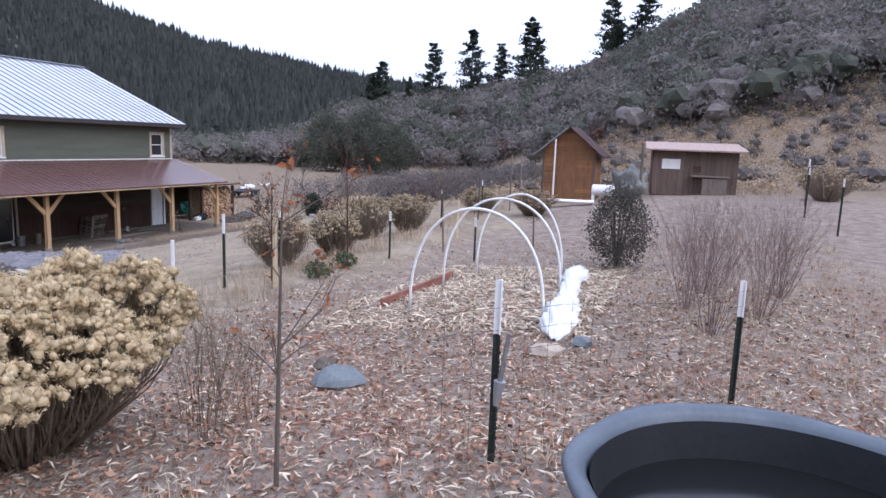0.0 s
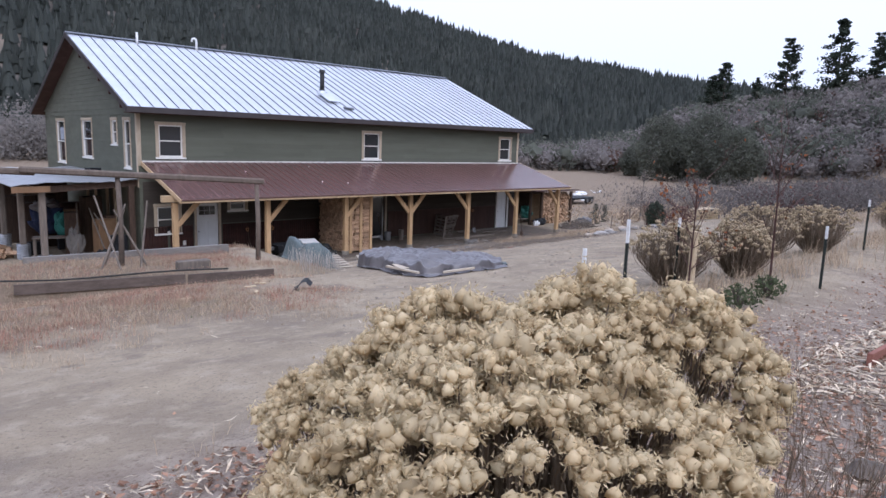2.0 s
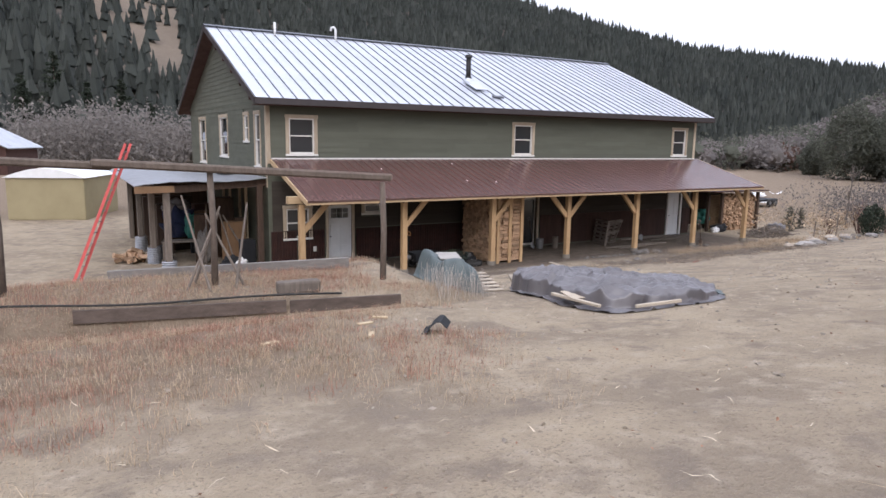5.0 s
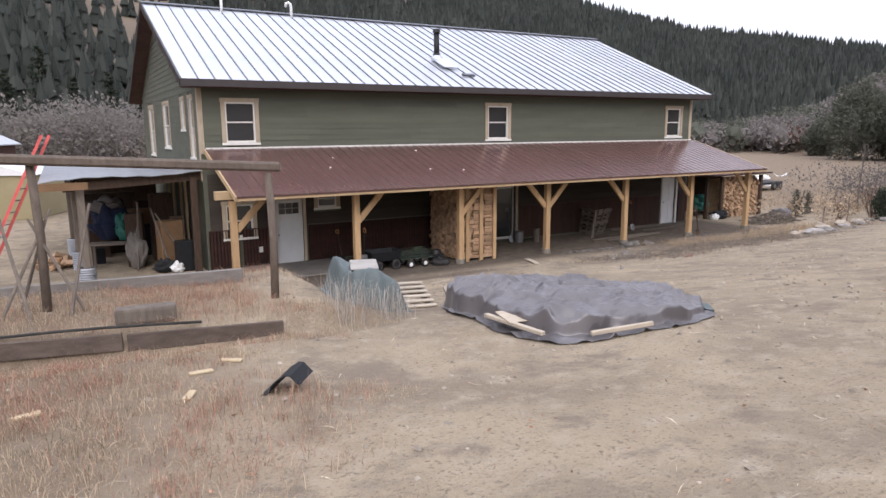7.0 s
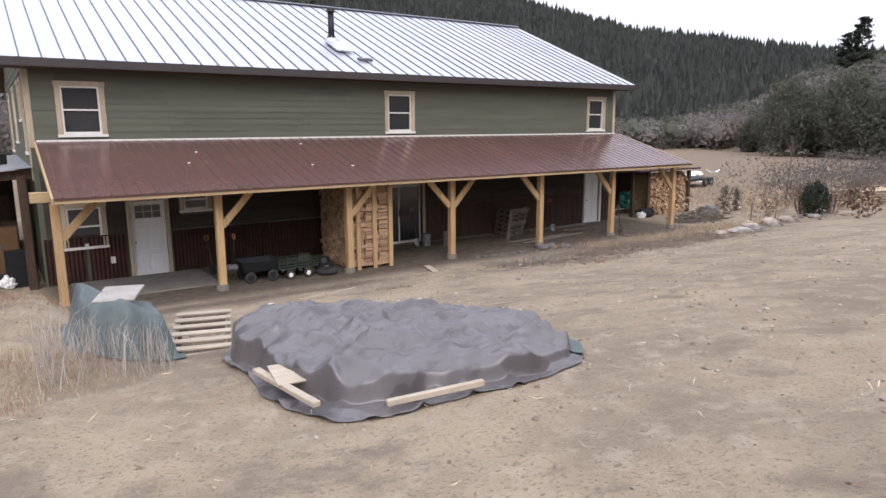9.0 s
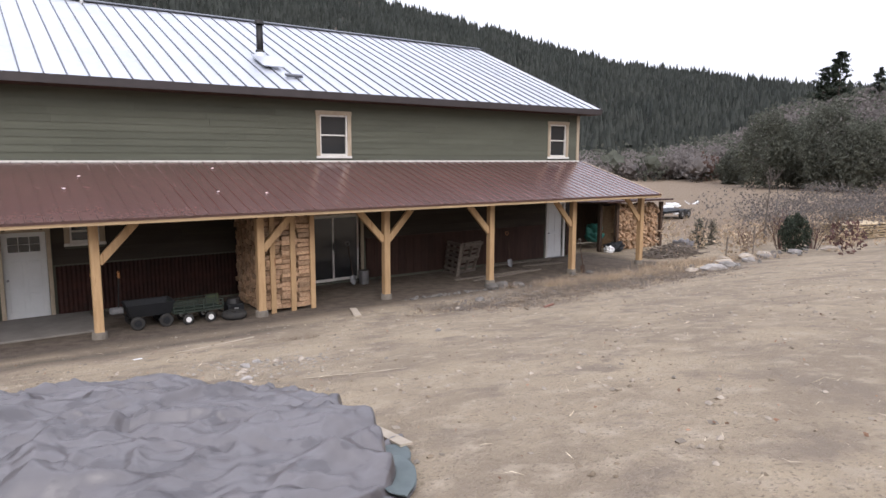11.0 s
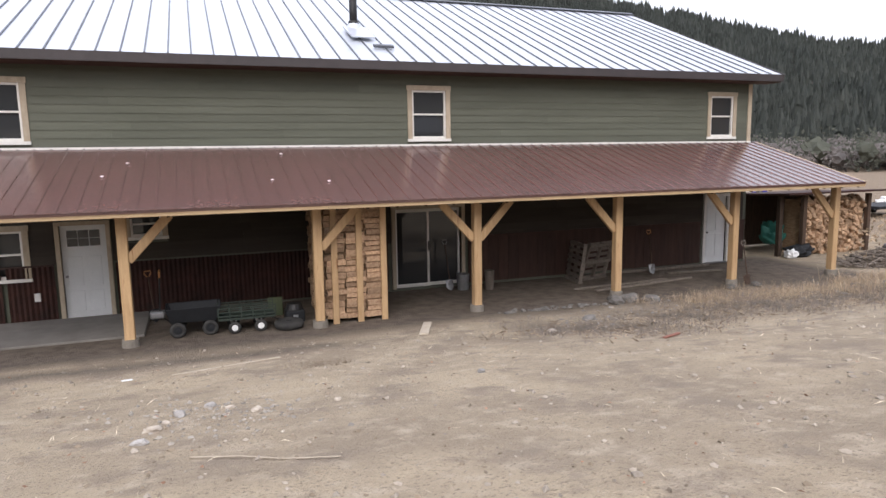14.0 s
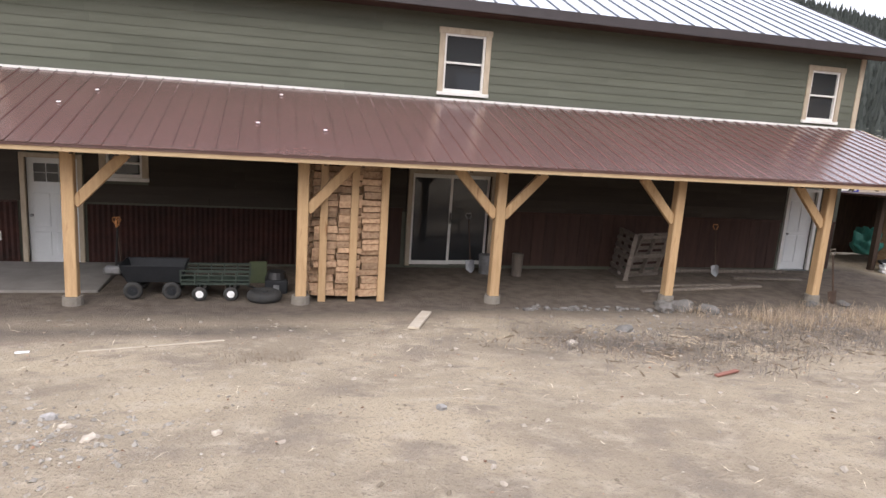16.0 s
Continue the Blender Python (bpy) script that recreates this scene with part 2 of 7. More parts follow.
def ground(x, y):
    """The ground's height; x and y are numbers or arrays."""
    x, y = np.asarray(x, float), np.asarray(y, float)
    z = sum(np.interp(y + d, FALL_Y, FALL_Z) for d in (-0.5, 0.0, 0.5)) / 3
    dx, dy = x - HUB[0], y - HUB[1]
    r, az = np.hypot(dx, dy), np.degrees(np.arctan2(dy, dx))
    # the planted terrace beside the drive
    lip = -12.86 + 0.25 * np.clip(-12.6 - x, 0, 4.5)
    w = smooth(-10.6, -11.9, x) * smooth(-0.16, 0.14, y - lip) * (1 - smooth(-10.0, -7.0, y)) * smooth(-30, -24, x)
    z = z * (1 - w) + 1.9 * w
    # the garden lies in a shallow hollow
    z = z - (0.3 * smooth(-17.7, -15.4, x) + 0.12 * smooth(-13, -8, x)) * smooth(-21.3, -24.0, y) * (1 - smooth(-4, 3, x))
    z = z + 0.14 * smooth(-11.5, -14, x) * smooth(-18, -15.5, y) * (1 - smooth(-13.6, -12.7, y))
    z = z + 0.23 * smooth(-7.2, -9.8, x) * smooth(-15.4, -12.6, y) * (1 - smooth(-9.5, -5.5, y)) * (1 - w)
    # far slopes
    foot = np.interp(az, FOOT_AZ, FOOT_R)
    s = np.clip((r - foot) / (700 - foot), 0, 1)
    rough = np.sin(az * 0.9 + r * 0.011) * 0.6 + np.sin(az * 2.3 - r * 0.02) * 0.4
    z = z + np.interp(az, MOUNT_AZ, MOUNT_Z) * (s ** 1.15) * (1 + 0.05 * rough * np.sin(np.pi * s))
    hf = np.interp(az, HILLFOOT_AZ, HILLFOOT_R)
    h = smooth(0, 1, (r - hf) / (155 - hf)) * (1 - 0.6 * smooth(170, 330, r))
    z = z + np.interp(az, HILL_AZ, HILL_Z) * h
    # ruts and lumps
    lump = np.sin(x * 1.7 + np.sin(y * 1.3)) * np.sin(y * 1.9 + np.sin(x * 1.1)) * 0.018 + np.sin(x * 5.1 + y * 2.3) * np.sin(y * 4.7 - x * 1.9) * 0.007
    z = z + lump * (1 - smooth(-4.5, -3.5, y) * smooth(-12, -11, x) * (1 - smooth(10, 11, x)))
    return z


def gz(x, y):
    return float(ground(x, y))


def zones(x, y):
    """How much of the ground is garden litter, meadow grass, forest floor, and bare mud with painted porch shade."""
    dx, dy = x - HUB[0], y - HUB[1]
    r, az = np.hypot(dx, dy), np.degrees(np.arctan2(dy, dx))
    wob = np.sin(x * 0.9 + np.sin(y * 0.7) * 1.3) * 0.5 + np.sin(y * 1.7 + x * 0.6) * 0.3
    edge = -22.3 - 0.05 * (x + 13) + wob * 0.5
    garden = smooth(0.5, -0.7, y - edge) * smooth(-19.5, -18.0, x + wob * 0.3) * (1 - smooth(5, 12, x))
    side = smooth(-21.2, -19.4, y) * smooth(-12.2, -15.5, x + wob) * (1 - smooth(-8, -4, y)) * smooth(-17.2, -15.6, y + wob * 0.7)
    strip = smooth(2.0, 4.5, x + wob * 0.6) * smooth(-6.6, -5.6, y + wob * 0.5) * (1 - smooth(-4.2, -3.4, y)) * (1 - smooth(14, 17, x))
    beyond = np.maximum(smooth(15, 22, x + wob) * np.maximum(smooth(-3.0, -1.5, y), smooth(-9, -11, y)), smooth(16, 22, y))
    left = smooth(-19.5, -22, x + wob) * smooth(-10, -5, y)
    meadow = np.clip(np.maximum.reduce([side, strip, beyond, left, smooth(5, 12, x) * smooth(-14, -18, y)]), 0, 1)
    forest = np.maximum(smooth(0, 30, r - np.interp(az, FOOT_AZ, FOOT_R)), smooth(0, 15, r - np.interp(az, HILLFOOT_AZ, HILLFOOT_R) - 22) * (np.interp(az, HILL_AZ, HILL_Z) > 1.0))
    scar = smooth(81.5, 83.5, az + np.sin(r * 0.03)) * (1 - smooth(87.5, 90, az + np.sin(r * 0.04))) * smooth(190, 240, r)
    forest = forest * (1 - 0.55 * scar)
    meadow = np.maximum(meadow, scar * 0.6)
    # porch shade painted over the mud below the roof; drip line and rubble join it
    mud_shade = smooth(-4.6, -3.4, y + wob * 0.2) * (1 - smooth(0, 1, y)) * smooth(-11.5, -10.8, x) * (1 - smooth(10.5, 11.5, x))
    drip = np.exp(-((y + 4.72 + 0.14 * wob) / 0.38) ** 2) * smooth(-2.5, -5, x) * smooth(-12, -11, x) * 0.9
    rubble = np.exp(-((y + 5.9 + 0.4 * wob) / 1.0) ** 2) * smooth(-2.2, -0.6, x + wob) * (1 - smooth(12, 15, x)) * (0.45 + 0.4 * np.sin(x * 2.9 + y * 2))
    mud_shade = np.clip(np.maximum.reduce([mud_shade, drip, rubble]), 0, 1)
    return garden, meadow, forest, mud_shade


def make_ground():
    radii = np.concatenate([np.arange(0.0, 34.0, 0.2) + 0.1, 34.0 * np.exp(np.linspace(0.01, 4.6, 112))])
    az = np.linspace(0, 2 * np.pi, 521)[:-1]
    R, A = np.meshgrid(radii, az, indexing="ij")
    X, Y = HUB[0] + R * np.cos(A), HUB[1] + R * np.sin(A)
    Z = ground(X, Y)
    nr, na = R.shape
    verts = np.stack([X, Y, Z], -1).reshape(-1, 3)
    i, j = np.meshgrid(np.arange(nr - 1), np.arange(na), indexing="ij")
    k = (j + 1) % na
    quads = np.stack([i * na + j, (i + 1) * na + j, (i + 1) * na + k, i * na + k], -1).reshape(-1, 4)
    me = bpy.data.meshes.new("ground")
    me.from_pydata(verts.tolist(), [], quads.tolist() + [list(range(na))])
    me.polygons.foreach_set("use_smooth", [True] * len(me.polygons))
    for name, values in zip(("garden", "meadow", "forest", "mud_shade"), zones(X, Y)):
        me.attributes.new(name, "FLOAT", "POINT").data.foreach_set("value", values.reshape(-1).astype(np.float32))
    m = bpy.data.materials.new("dry_earth")
    m.use_nodes = True
    n, l = m.node_tree.nodes, m.node_tree.links
    p = n["Principled BSDF"]
    p.inputs["Roughness"].default_value = 0.95
    p.inputs["Specular IOR Level"].default_value = 0.15
    tc = n.new("ShaderNodeTexCoord")
    noises = []
    for sc, det in ((0.55, 6), (3.5, 6), (28, 4), (110, 2), (1.3, 8)):
        t = n.new("ShaderNodeTexNoise")
        t.inputs["Scale"].default_value, t.inputs["Detail"].default_value, t.inputs["Roughness"].default_value = sc, det, 0.65
        l.new(tc.outputs["Object"], t.inputs["Vector"])
        noises.append(t.outputs["Fac"])

    def mix(fac, a, b):
        x = n.new("ShaderNodeMix")
        x.data_type = "RGBA"
        for key, v in (("A", a), ("B", b)):
            if isinstance(v, tuple):
                x.inputs[key].default_value = (*v, 1)
            else:
                l.new(v, x.inputs[key])
        l.new(fac, x.inputs["Factor"])
        return x.outputs["Result"]

    def rng(v, lo, hi):
        x = n.new("ShaderNodeMapRange")
        x.inputs["From Min"].default_value, x.inputs["From Max"].default_value = lo, hi
        l.new(v, x.inputs["Value"])
        return x.outputs["Result"]

    def attr(name):
        x = n.new("ShaderNodeAttribute")
        x.attribute_name = name
        return x.outputs["Fac"]

    patch, lumps, grit, dust, streak = noises
    dirt = mix(rng(patch, 0.38, 0.6), (0.385, 0.312, 0.22), (0.265, 0.213, 0.155))
    dirt = mix(rng(lumps, 0.5, 0.68), dirt, (0.41, 0.34, 0.255))
    dirt = mix(rng(streak, 0.53, 0.64), dirt, (0.235, 0.19, 0.145))
    dirt = mix(rng(grit, 0.54, 0.66), dirt, (0.215, 0.172, 0.125))
    dirt = mix(rng(dust, 0.62, 0.75), dirt, (0.42, 0.36, 0.28))
    litter = mix(rng(lumps, 0.4, 0.62), (0.235, 0.185, 0.15), (0.355, 0.295, 0.24))
    litter = mix(rng(grit, 0.5, 0.66), litter, (0.16, 0.115, 0.085))
    grass = mix(rng(lumps, 0.4, 0.65), (0.235, 0.18, 0.13), (0.18, 0.135, 0.095))
    grass = mix(rng(grit, 0.5, 0.7), grass, (0.30, 0.24, 0.17))
    floor_ = mix(rng(patch, 0.4, 0.6), (0.085, 0.076, 0.066), (0.13, 0.112, 0.094))
    # damp earth tone, dark enough to carry the shade under the porch as well
    damp_shade = mix(rng(lumps, 0.4, 0.65), (0.155, 0.125, 0.10), (0.10, 0.08, 0.063))
    col = mix(attr("garden"), dirt, litter)
    col = mix(attr("meadow"), col, grass)
    col = mix(attr("mud_shade"), col, damp_shade)
    col = mix(attr("forest"), col, floor_)
    l.new(col, p.inputs["Base Color"])
    hsum = n.new("ShaderNodeMath")
    hsum.operation = "ADD"
    l.new(lumps, hsum.inputs[0])
    l.new(grit, hsum.inputs[1])
    bp = n.new("ShaderNodeBump")
    bp.inputs["Strength"].default_value, bp.inputs["Distance"].default_value = 0.8, 0.05
    l.new(hsum.outputs[0], bp.inputs["Height"])
    l.new(bp.outputs["Normal"], p.inputs["Normal"])
    me.materials.append(m)
    return tagged(new("ground", me), "dry tan dirt yard rising to leaf-littered garden and wooded slopes", "ground", kind="structure")


make_ground()

# ---- the house ----
X0, X1, DEPTH = -11.15, 9.85, 14.0
EAVE_Z, RIDGE_Z, RIDGE_Y, OVER = 5.66, 8.85, 7.0, 0.6
SLOPE = (RIDGE_Z - EAVE_Z) / (RIDGE_Y + OVER)
house = thing("house", "two-storey house with sage lap siding, metal roof and timber porch", "house")


def hole_wall(name, x0, x1, z0, z1, holes, y0, y1, material, along="x", fixed=0.0):
    """A wall slab with openings (a0, a1, b0, b1) cut right through."""
    bm = bmesh.new()
    xs = sorted({x0, x1, *[v for h in holes for v in h[:2]]})
    zs = sorted({z0, z1, *[v for h in holes for v in h[2:]]})
    for a, b in zip(xs, xs[1:]):
        for c, d in zip(zs, zs[1:]):
            if any(h[0] <= a and b <= h[1] and h[2] <= c and d <= h[3] for h in holes):
                continue
            if along == "x":
                box(bm, a, b, y0, y1, c, d)
            else:
                box(bm, y0, y1, a, b, c, d)
    bmesh.ops.remove_doubles(bm, verts=bm.verts[:], dist=0.001)
    return part(name, bm, material, house)


UPPER = [(-10.40, -9.52, 3.84, 5.02), (-1.03, -0.13, 3.84, 5.02), (8.33, 9.17, 3.84, 5.02)]
LOWER = [(-10.55, -9.75, 0.95, 1.95), (-9.05, -8.15, -0.04, 2.02), (-7.65, -7.0, 1.72, 2.25), (-1.55, 0.25, 0.0, 2.05), (8.28, 9.10, -0.02, 2.02)]
wall_front = hole_wall("wall", X0, X1, -0.1, 5.75, UPPER + LOWER, 0.0, 0.18, SIDING)
GABLE = [(0.75, 1.4, 3.4, 5.15), (2.3, 2.9, 4.25, 5.15), (5.7, 7.1, 3.6, 5.15), (10.2, 11.6, 3.2, 5.15)]
wall_left = hole_wall("wall", 0.18, DEPTH - 0.18, -0.1, 5.75, GABLE, X0, X0 + 0.18, SIDING, "y")
wall_right = hole_wall("wall", 0.18, DEPTH - 0.18, -0.1, 5.75, [], X1 - 0.18, X1, SIDING, "y")
wall_back = hole_wall("wall", X0, X1, -0.1, 5.75, [], DEPTH - 0.18, DEPTH, SIDING)
for x in (X0, X1 - 0.18):
    bm = bmesh.new()
    a = [bm.verts.new((x, y, z)) for y, z in ((0, 5.75), (DEPTH, 5.75), (RIDGE_Y, RIDGE_Z - 0.2))]
    f = bm.faces.new(a)
    g_ = bmesh.ops.extrude_face_region(bm, geom=[f])
    bmesh.ops.translate(bm, verts=[v for v in g_["geom"] if isinstance(v, bmesh.types.BMVert)], vec=(0.18, 0, 0))
    part("gable", bm, SIDING, house)
block("storey_floor", WOOD_DARK, house, X0 + 0.2, X1 - 0.2, 0.2, DEPTH - 0.2, 2.75, 2.95)
block("slab", CONCRETE, house, X0 + 0.2, X1 - 0.2, 0.2, DEPTH - 0.2, -0.3, -0.05)

# main roof: a deck, and standing-seam panels on both pitches
bm = bmesh.new()
for sgn in (0, 1):
    ys = (-OVER, RIDGE_Y) if sgn == 0 else (2 * RIDGE_Y + OVER, RIDGE_Y)
    v = [bm.verts.new(c) for c in ((-11.66, ys[0], EAVE_Z - 0.05), (10.42, ys[0], EAVE_Z - 0.05), (10.42, ys[1], RIDGE_Z - 0.05), (-11.66, ys[1], RIDGE_Z - 0.05))]
    w = [bm.verts.new(x.co - Vector((0, 0, 0.16))) for x in v]
    bm.faces.new(v), bm.faces.new(w[::-1])
    for i in range(4):
        bm.faces.new((v[i], w[i], w[(i + 1) % 4], v[(i + 1) % 4]))
roof = part("roof", bm, SOFFIT, house, "pale standing-seam metal roof")
PITCH = Matrix.Rotation(math.atan(SLOPE), 4, "X")
RUN = math.hypot(RIDGE_Y + OVER, RIDGE_Z - EAVE_Z)
bm = bmesh.new()
box(bm, 0.0, 0.452, -0.03, RUN, 0, 0.012)
panel_me = finish("roof_panel", bm, ROOF_METAL)
bm = bmesh.new()
box(bm, -0.014, 0.014, -0.035, RUN, 0.0, 0.038)
seam_me = finish("seam", bm, ROOF_SEAM)
PANEL_W = (10.42 + 11.66) / 48
for i in range(48):
    piece("roof_panel", panel_me, roof, pose(-11.66 + i * PANEL_W, -OVER, EAVE_Z - 0.045) @ PITCH)
    piece("seam", seam_me, roof, pose(-11.66 + i * PANEL_W, -OVER, EAVE_Z - 0.04) @ PITCH)
back = pose(10.42, 2 * RIDGE_Y + OVER, EAVE_Z - 0.045, 0, 0, 180) @ PITCH
bm = bmesh.new()
box(bm, 0, 22.08, -0.03, RUN, 0, 0.012)
piece("roof_panel", finish("roof_panel", bm, ROOF_METAL), roof, back)
bm = bmesh.new()
plank(bm, (-11.7, RIDGE_Y - 0.09, RIDGE_Z - 0.01), (10.46, RIDGE_Y - 0.09, RIDGE_Z - 0.01), 0.2, 0.03, (0, -0.4, 1))
plank(bm, (-11.7, RIDGE_Y + 0.09, RIDGE_Z - 0.01), (10.46, RIDGE_Y + 0.09, RIDGE_Z - 0.01), 0.2, 0.03, (0, 0.4, 1))
part("ridge_cap", bm, ROOF_SEAM, house)
block("fascia", FASCIA, house, -11.68, 10.44, -OVER - 0.045, -OVER - 0.005, EAVE_Z - 0.24, EAVE_Z - 0.035)
block("soffit", SOFFIT, house, -11.6, 10.38, -OVER, -0.02, 5.40, 5.43)
for x in (-11.69, 10.43):
    for a, b in (((x, -OVER - 0.04, EAVE_Z - 0.13), (x, RIDGE_Y, RIDGE_Z - 0.13)), ((x, 2 * RIDGE_Y + OVER, EAVE_Z - 0.13), (x, RIDGE_Y, RIDGE_Z - 0.13))):
        bm = bmesh.new()
        plank(bm, a, b, 0.03, 0.2, (0, 0, 1))
        part("rake_board", bm, FASCIA, house)
for k in range(6):
    y = 0.2 + k * 1.25
    block("lookout", SOFFIT, house, -11.64, X0, y, y + 0.09, EAVE_Z - 0.42 + (y + OVER) * SLOPE, EAVE_Z - 0.24 + (y + OVER) * SLOPE)

# roof pipes
def vertical_pipe(name, x, y, top, r, material, label, cap=0.0):
    z = EAVE_Z + (y + OVER) * SLOPE
    bm = bmesh.new()
    rod(bm, (x, y, z - 0.1), (x, y, top), r, r, 14)
    p = part(name, bm, material, house, label, True)
    if cap:
        bm = bmesh.new()
        rod(bm, (x, y, top - 0.02), (x, y, top + cap), r * 1.5, r * 1.2, 14)
        rod(bm, (x, y, z - 0.03), (x, y, z + 0.22), r * 1.9, r * 1.25, 14)
        part("cap", bm, material, p)
    return p


pipe = vertical_pipe("stove_pipe", -1.95, 2.15, 7.82, 0.105, BLACK_METAL, "black stove pipe", 0.1)
bm = bmesh.new()
rod(bm, (-1.95, 2.15, 6.72), (-1.95, 2.15, 7.0), 0.27, 0.13, 16)
part("flashing", bm, ROOF_METAL, pipe, "galvanised flashing cone")
bm = bmesh.new()
plank(bm, (-1.95, 1.05, EAVE_Z + 1.05 * SLOPE + 0.33), (-1.95, 2.1, EAVE_Z + 2.1 * SLOPE + 0.33), 0.62, 0.03)
part("flashing_sheet", bm, ROOF_METAL, pipe)
bm = bmesh.new()
plank(bm, (-1.85, 0.42, 6.13), (-1.35, 0.42, 6.13), 0.16, 0.06, (0, -0.4, 1))
part("snow_guard", bm, ROOF_SEAM, pipe)
vertical_pipe("vent_pipe", -8.9, 6.5, 9.15, 0.05, WHITE_PVC, "white plumbing vent")
bm = bmesh.new()
tube(bm, [(-6.15, 6.6, 8.5), (-6.15, 6.6, 9.05), (-6.17, 6.6, 9.16), (-6.25, 6.6, 9.22), (-6.34, 6.6, 9.18), (-6.38, 6.6, 9.05)], 0.055, 8)
part("vent_pipe", bm, WHITE_PVC, house, "white goose-neck vent", True)

# lap siding, one board at a time
def sided(parent, a0, a1, z0, z1, holes, place, seed, course=0.178, material=None):
    rng = random.Random(seed)
    z, row = z0, 0
    while z < z1 - 0.02:
        top = min(z + course + 0.012, z1)
        spans = [(a0, a1)]
        for h in holes:
            if h[2] - 0.11 < top and h[3] + 0.11 > z:
                spans = [s for a, b in spans for s in ((a, min(b, h[0] - 0.11)), (max(a, h[1] + 0.11), b)) if s[1] - s[0] > 0.03]
        for a, b in spans:
            cuts = [a]
            c = a + rng.uniform(1.4, 3.66)
            while c < b - 0.5:
                cuts.append(c)
                c += 3.66
            cuts.append(b)
            for p, q in zip(cuts, cuts[1:]):
                bm = bmesh.new()
                v = [bm.verts.new(place(s, o, h)) for s in (p + 0.001, q - 0.001) for o, h in ((0.004, z), (0.026, z), (0.012, top), (0.003, top))]
                for f in ((0, 1, 2, 3), (7, 6, 5, 4), (0, 4, 5, 1), (1, 5, 6, 2), (2, 6, 7, 3), (3, 7, 4, 0)):
                    bm.faces.new([v[i] for i in f])
                part("siding_board", bm, material or SIDING, parent)
        z += course
        row += 1


FRONT = lambda s, o, h: (s, -o, h)
LEFT = lambda s, o, h: (X0 - o, s, h)
sided(wall_front, X0 + 0.12, X1 - 0.12, 3.70, 5.40, UPPER, FRONT, 3)
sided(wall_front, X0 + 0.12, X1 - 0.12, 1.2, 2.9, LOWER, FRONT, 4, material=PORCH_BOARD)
sided(wall_left, 0.12, DEPTH - 0.1, 2.7, 5.62, GABLE, LEFT, 5)
for i in range(15):
    z = 5.62 + i * 0.178
    reach = (RIDGE_Z - 0.2 - z) / SLOPE - 0.1
    if reach > 0.3:
        bm = bmesh.new()
        v = [bm.verts.new(LEFT(s, o, h)) for s, c in ((RIDGE_Y - reach, 1), (RIDGE_Y + reach, -1)) for o, h in ((0.004, z), (0.026, z), (0.012, z + 0.19), (0.003, z + 0.19))]
        for f in ((0, 1, 2, 3), (7, 6, 5, 4), (0, 4, 5, 1), (1, 5, 6, 2), (2, 6, 7, 3), (3, 7, 4, 0)):
            bm.faces.new([v[k] for k in f])
        part("siding_board", bm, SIDING, wall_left)
for c in ((X0 - 0.03, X0 + 0.11, -0.035, -0.002, 3.5, 5.40), (X1 - 0.11, X1 + 0.03, -0.035, -0.002, 3.5, 5.40), (X0 - 0.035, X0 - 0.002, -0.002, 0.11, 2.7, 5.5)):
    block("corner_board", TRIM, house, *c, bevel=0.004)


def window(hole, place, trim=0.12, rail=True, label=""):
    """A framed sash window in an opening (a0, a1, z0, z1)."""
    a0, a1, z0, z1 = hole
    w = new("window")
    w.parent = house
    if label:
        w["label"] = label

    def bar(name, mat, p, q, r, s, o0, o1):
        bm = bmesh.new()
        box(bm, p, q, o0, o1, r, s)
        for v in bm.verts:
            v.co = Vector(place(v.co.x, v.co.y, v.co.z))
        soften(bm, 0.004)
        part(name, bm, mat, w)
    t = trim
    bar("trim", TRIM, a0 - t, a0, z0 - 0.02, z1, 0.005, 0.045)
    bar("trim", TRIM, a1, a1 + t, z0 - 0.02, z1, 0.005, 0.045)
    bar("trim", TRIM, a0 - t - 0.02, a1 + t + 0.02, z1, z1 + 0.12, 0.005, 0.05)
    bar("sill", VINYL, a0 - t - 0.01, a1 + t + 0.01, z0 - 0.09, z0 - 0.02, 0.005, 0.065)
    f = 0.045
    bar("frame", VINYL, a0, a0 + f, z0 - 0.02, z1, -0.1, 0.012)
    bar("frame", VINYL, a1 - f, a1, z0 - 0.02, z1, -0.1, 0.012)
    bar("frame", VINYL, a0 + f, a1 - f, z1 - f, z1, -0.1, 0.012)
    bar("frame", VINYL, a0 + f, a1 - f, z0 - 0.02, z0 + f, -0.1, 0.012)
    zm = (z0 + z1) / 2
    if rail:
        bar("meeting_rail", VINYL, a0 + f, a1 - f, zm - 0.022, zm + 0.022, -0.08, 0.004)
        bar("pane", GLASS, a0 + f, a1 - f, z0 + f, zm - 0.022, -0.07, -0.055)
        bar("pane", GLASS, a0 + f, a1 - f, zm + 0.022, z1 - f, -0.05, -0.035)
    else:
        bar("pane", GLASS, a0 + f, a1 - f, z0 + f, z1 - f, -0.06, -0.045)


for h in UPPER:
    window(h, FRONT)
for h in GABLE:
    window(h, LEFT, 0.1)
window(LOWER[0], FRONT)
window(LOWER[2], FRONT)

# porch: brown ribbed roof on timber posts
porch_roof = part("porch_roof", bmesh.new(), FASCIA, house, "brown ribbed metal porch roof")
PY, PZ0, PZ1, PXA, PXB = -3.72, 2.56, 3.66, -11.02, 10.12
PS = (PZ1 - PZ0) / -PY
PRUN = math.hypot(PY, PZ1 - PZ0)
PP = Matrix.Rotation(math.atan(PS), 4, "X")
bm = bmesh.new()
N, W = 3, (PXB - PXA) / 23
prof = []
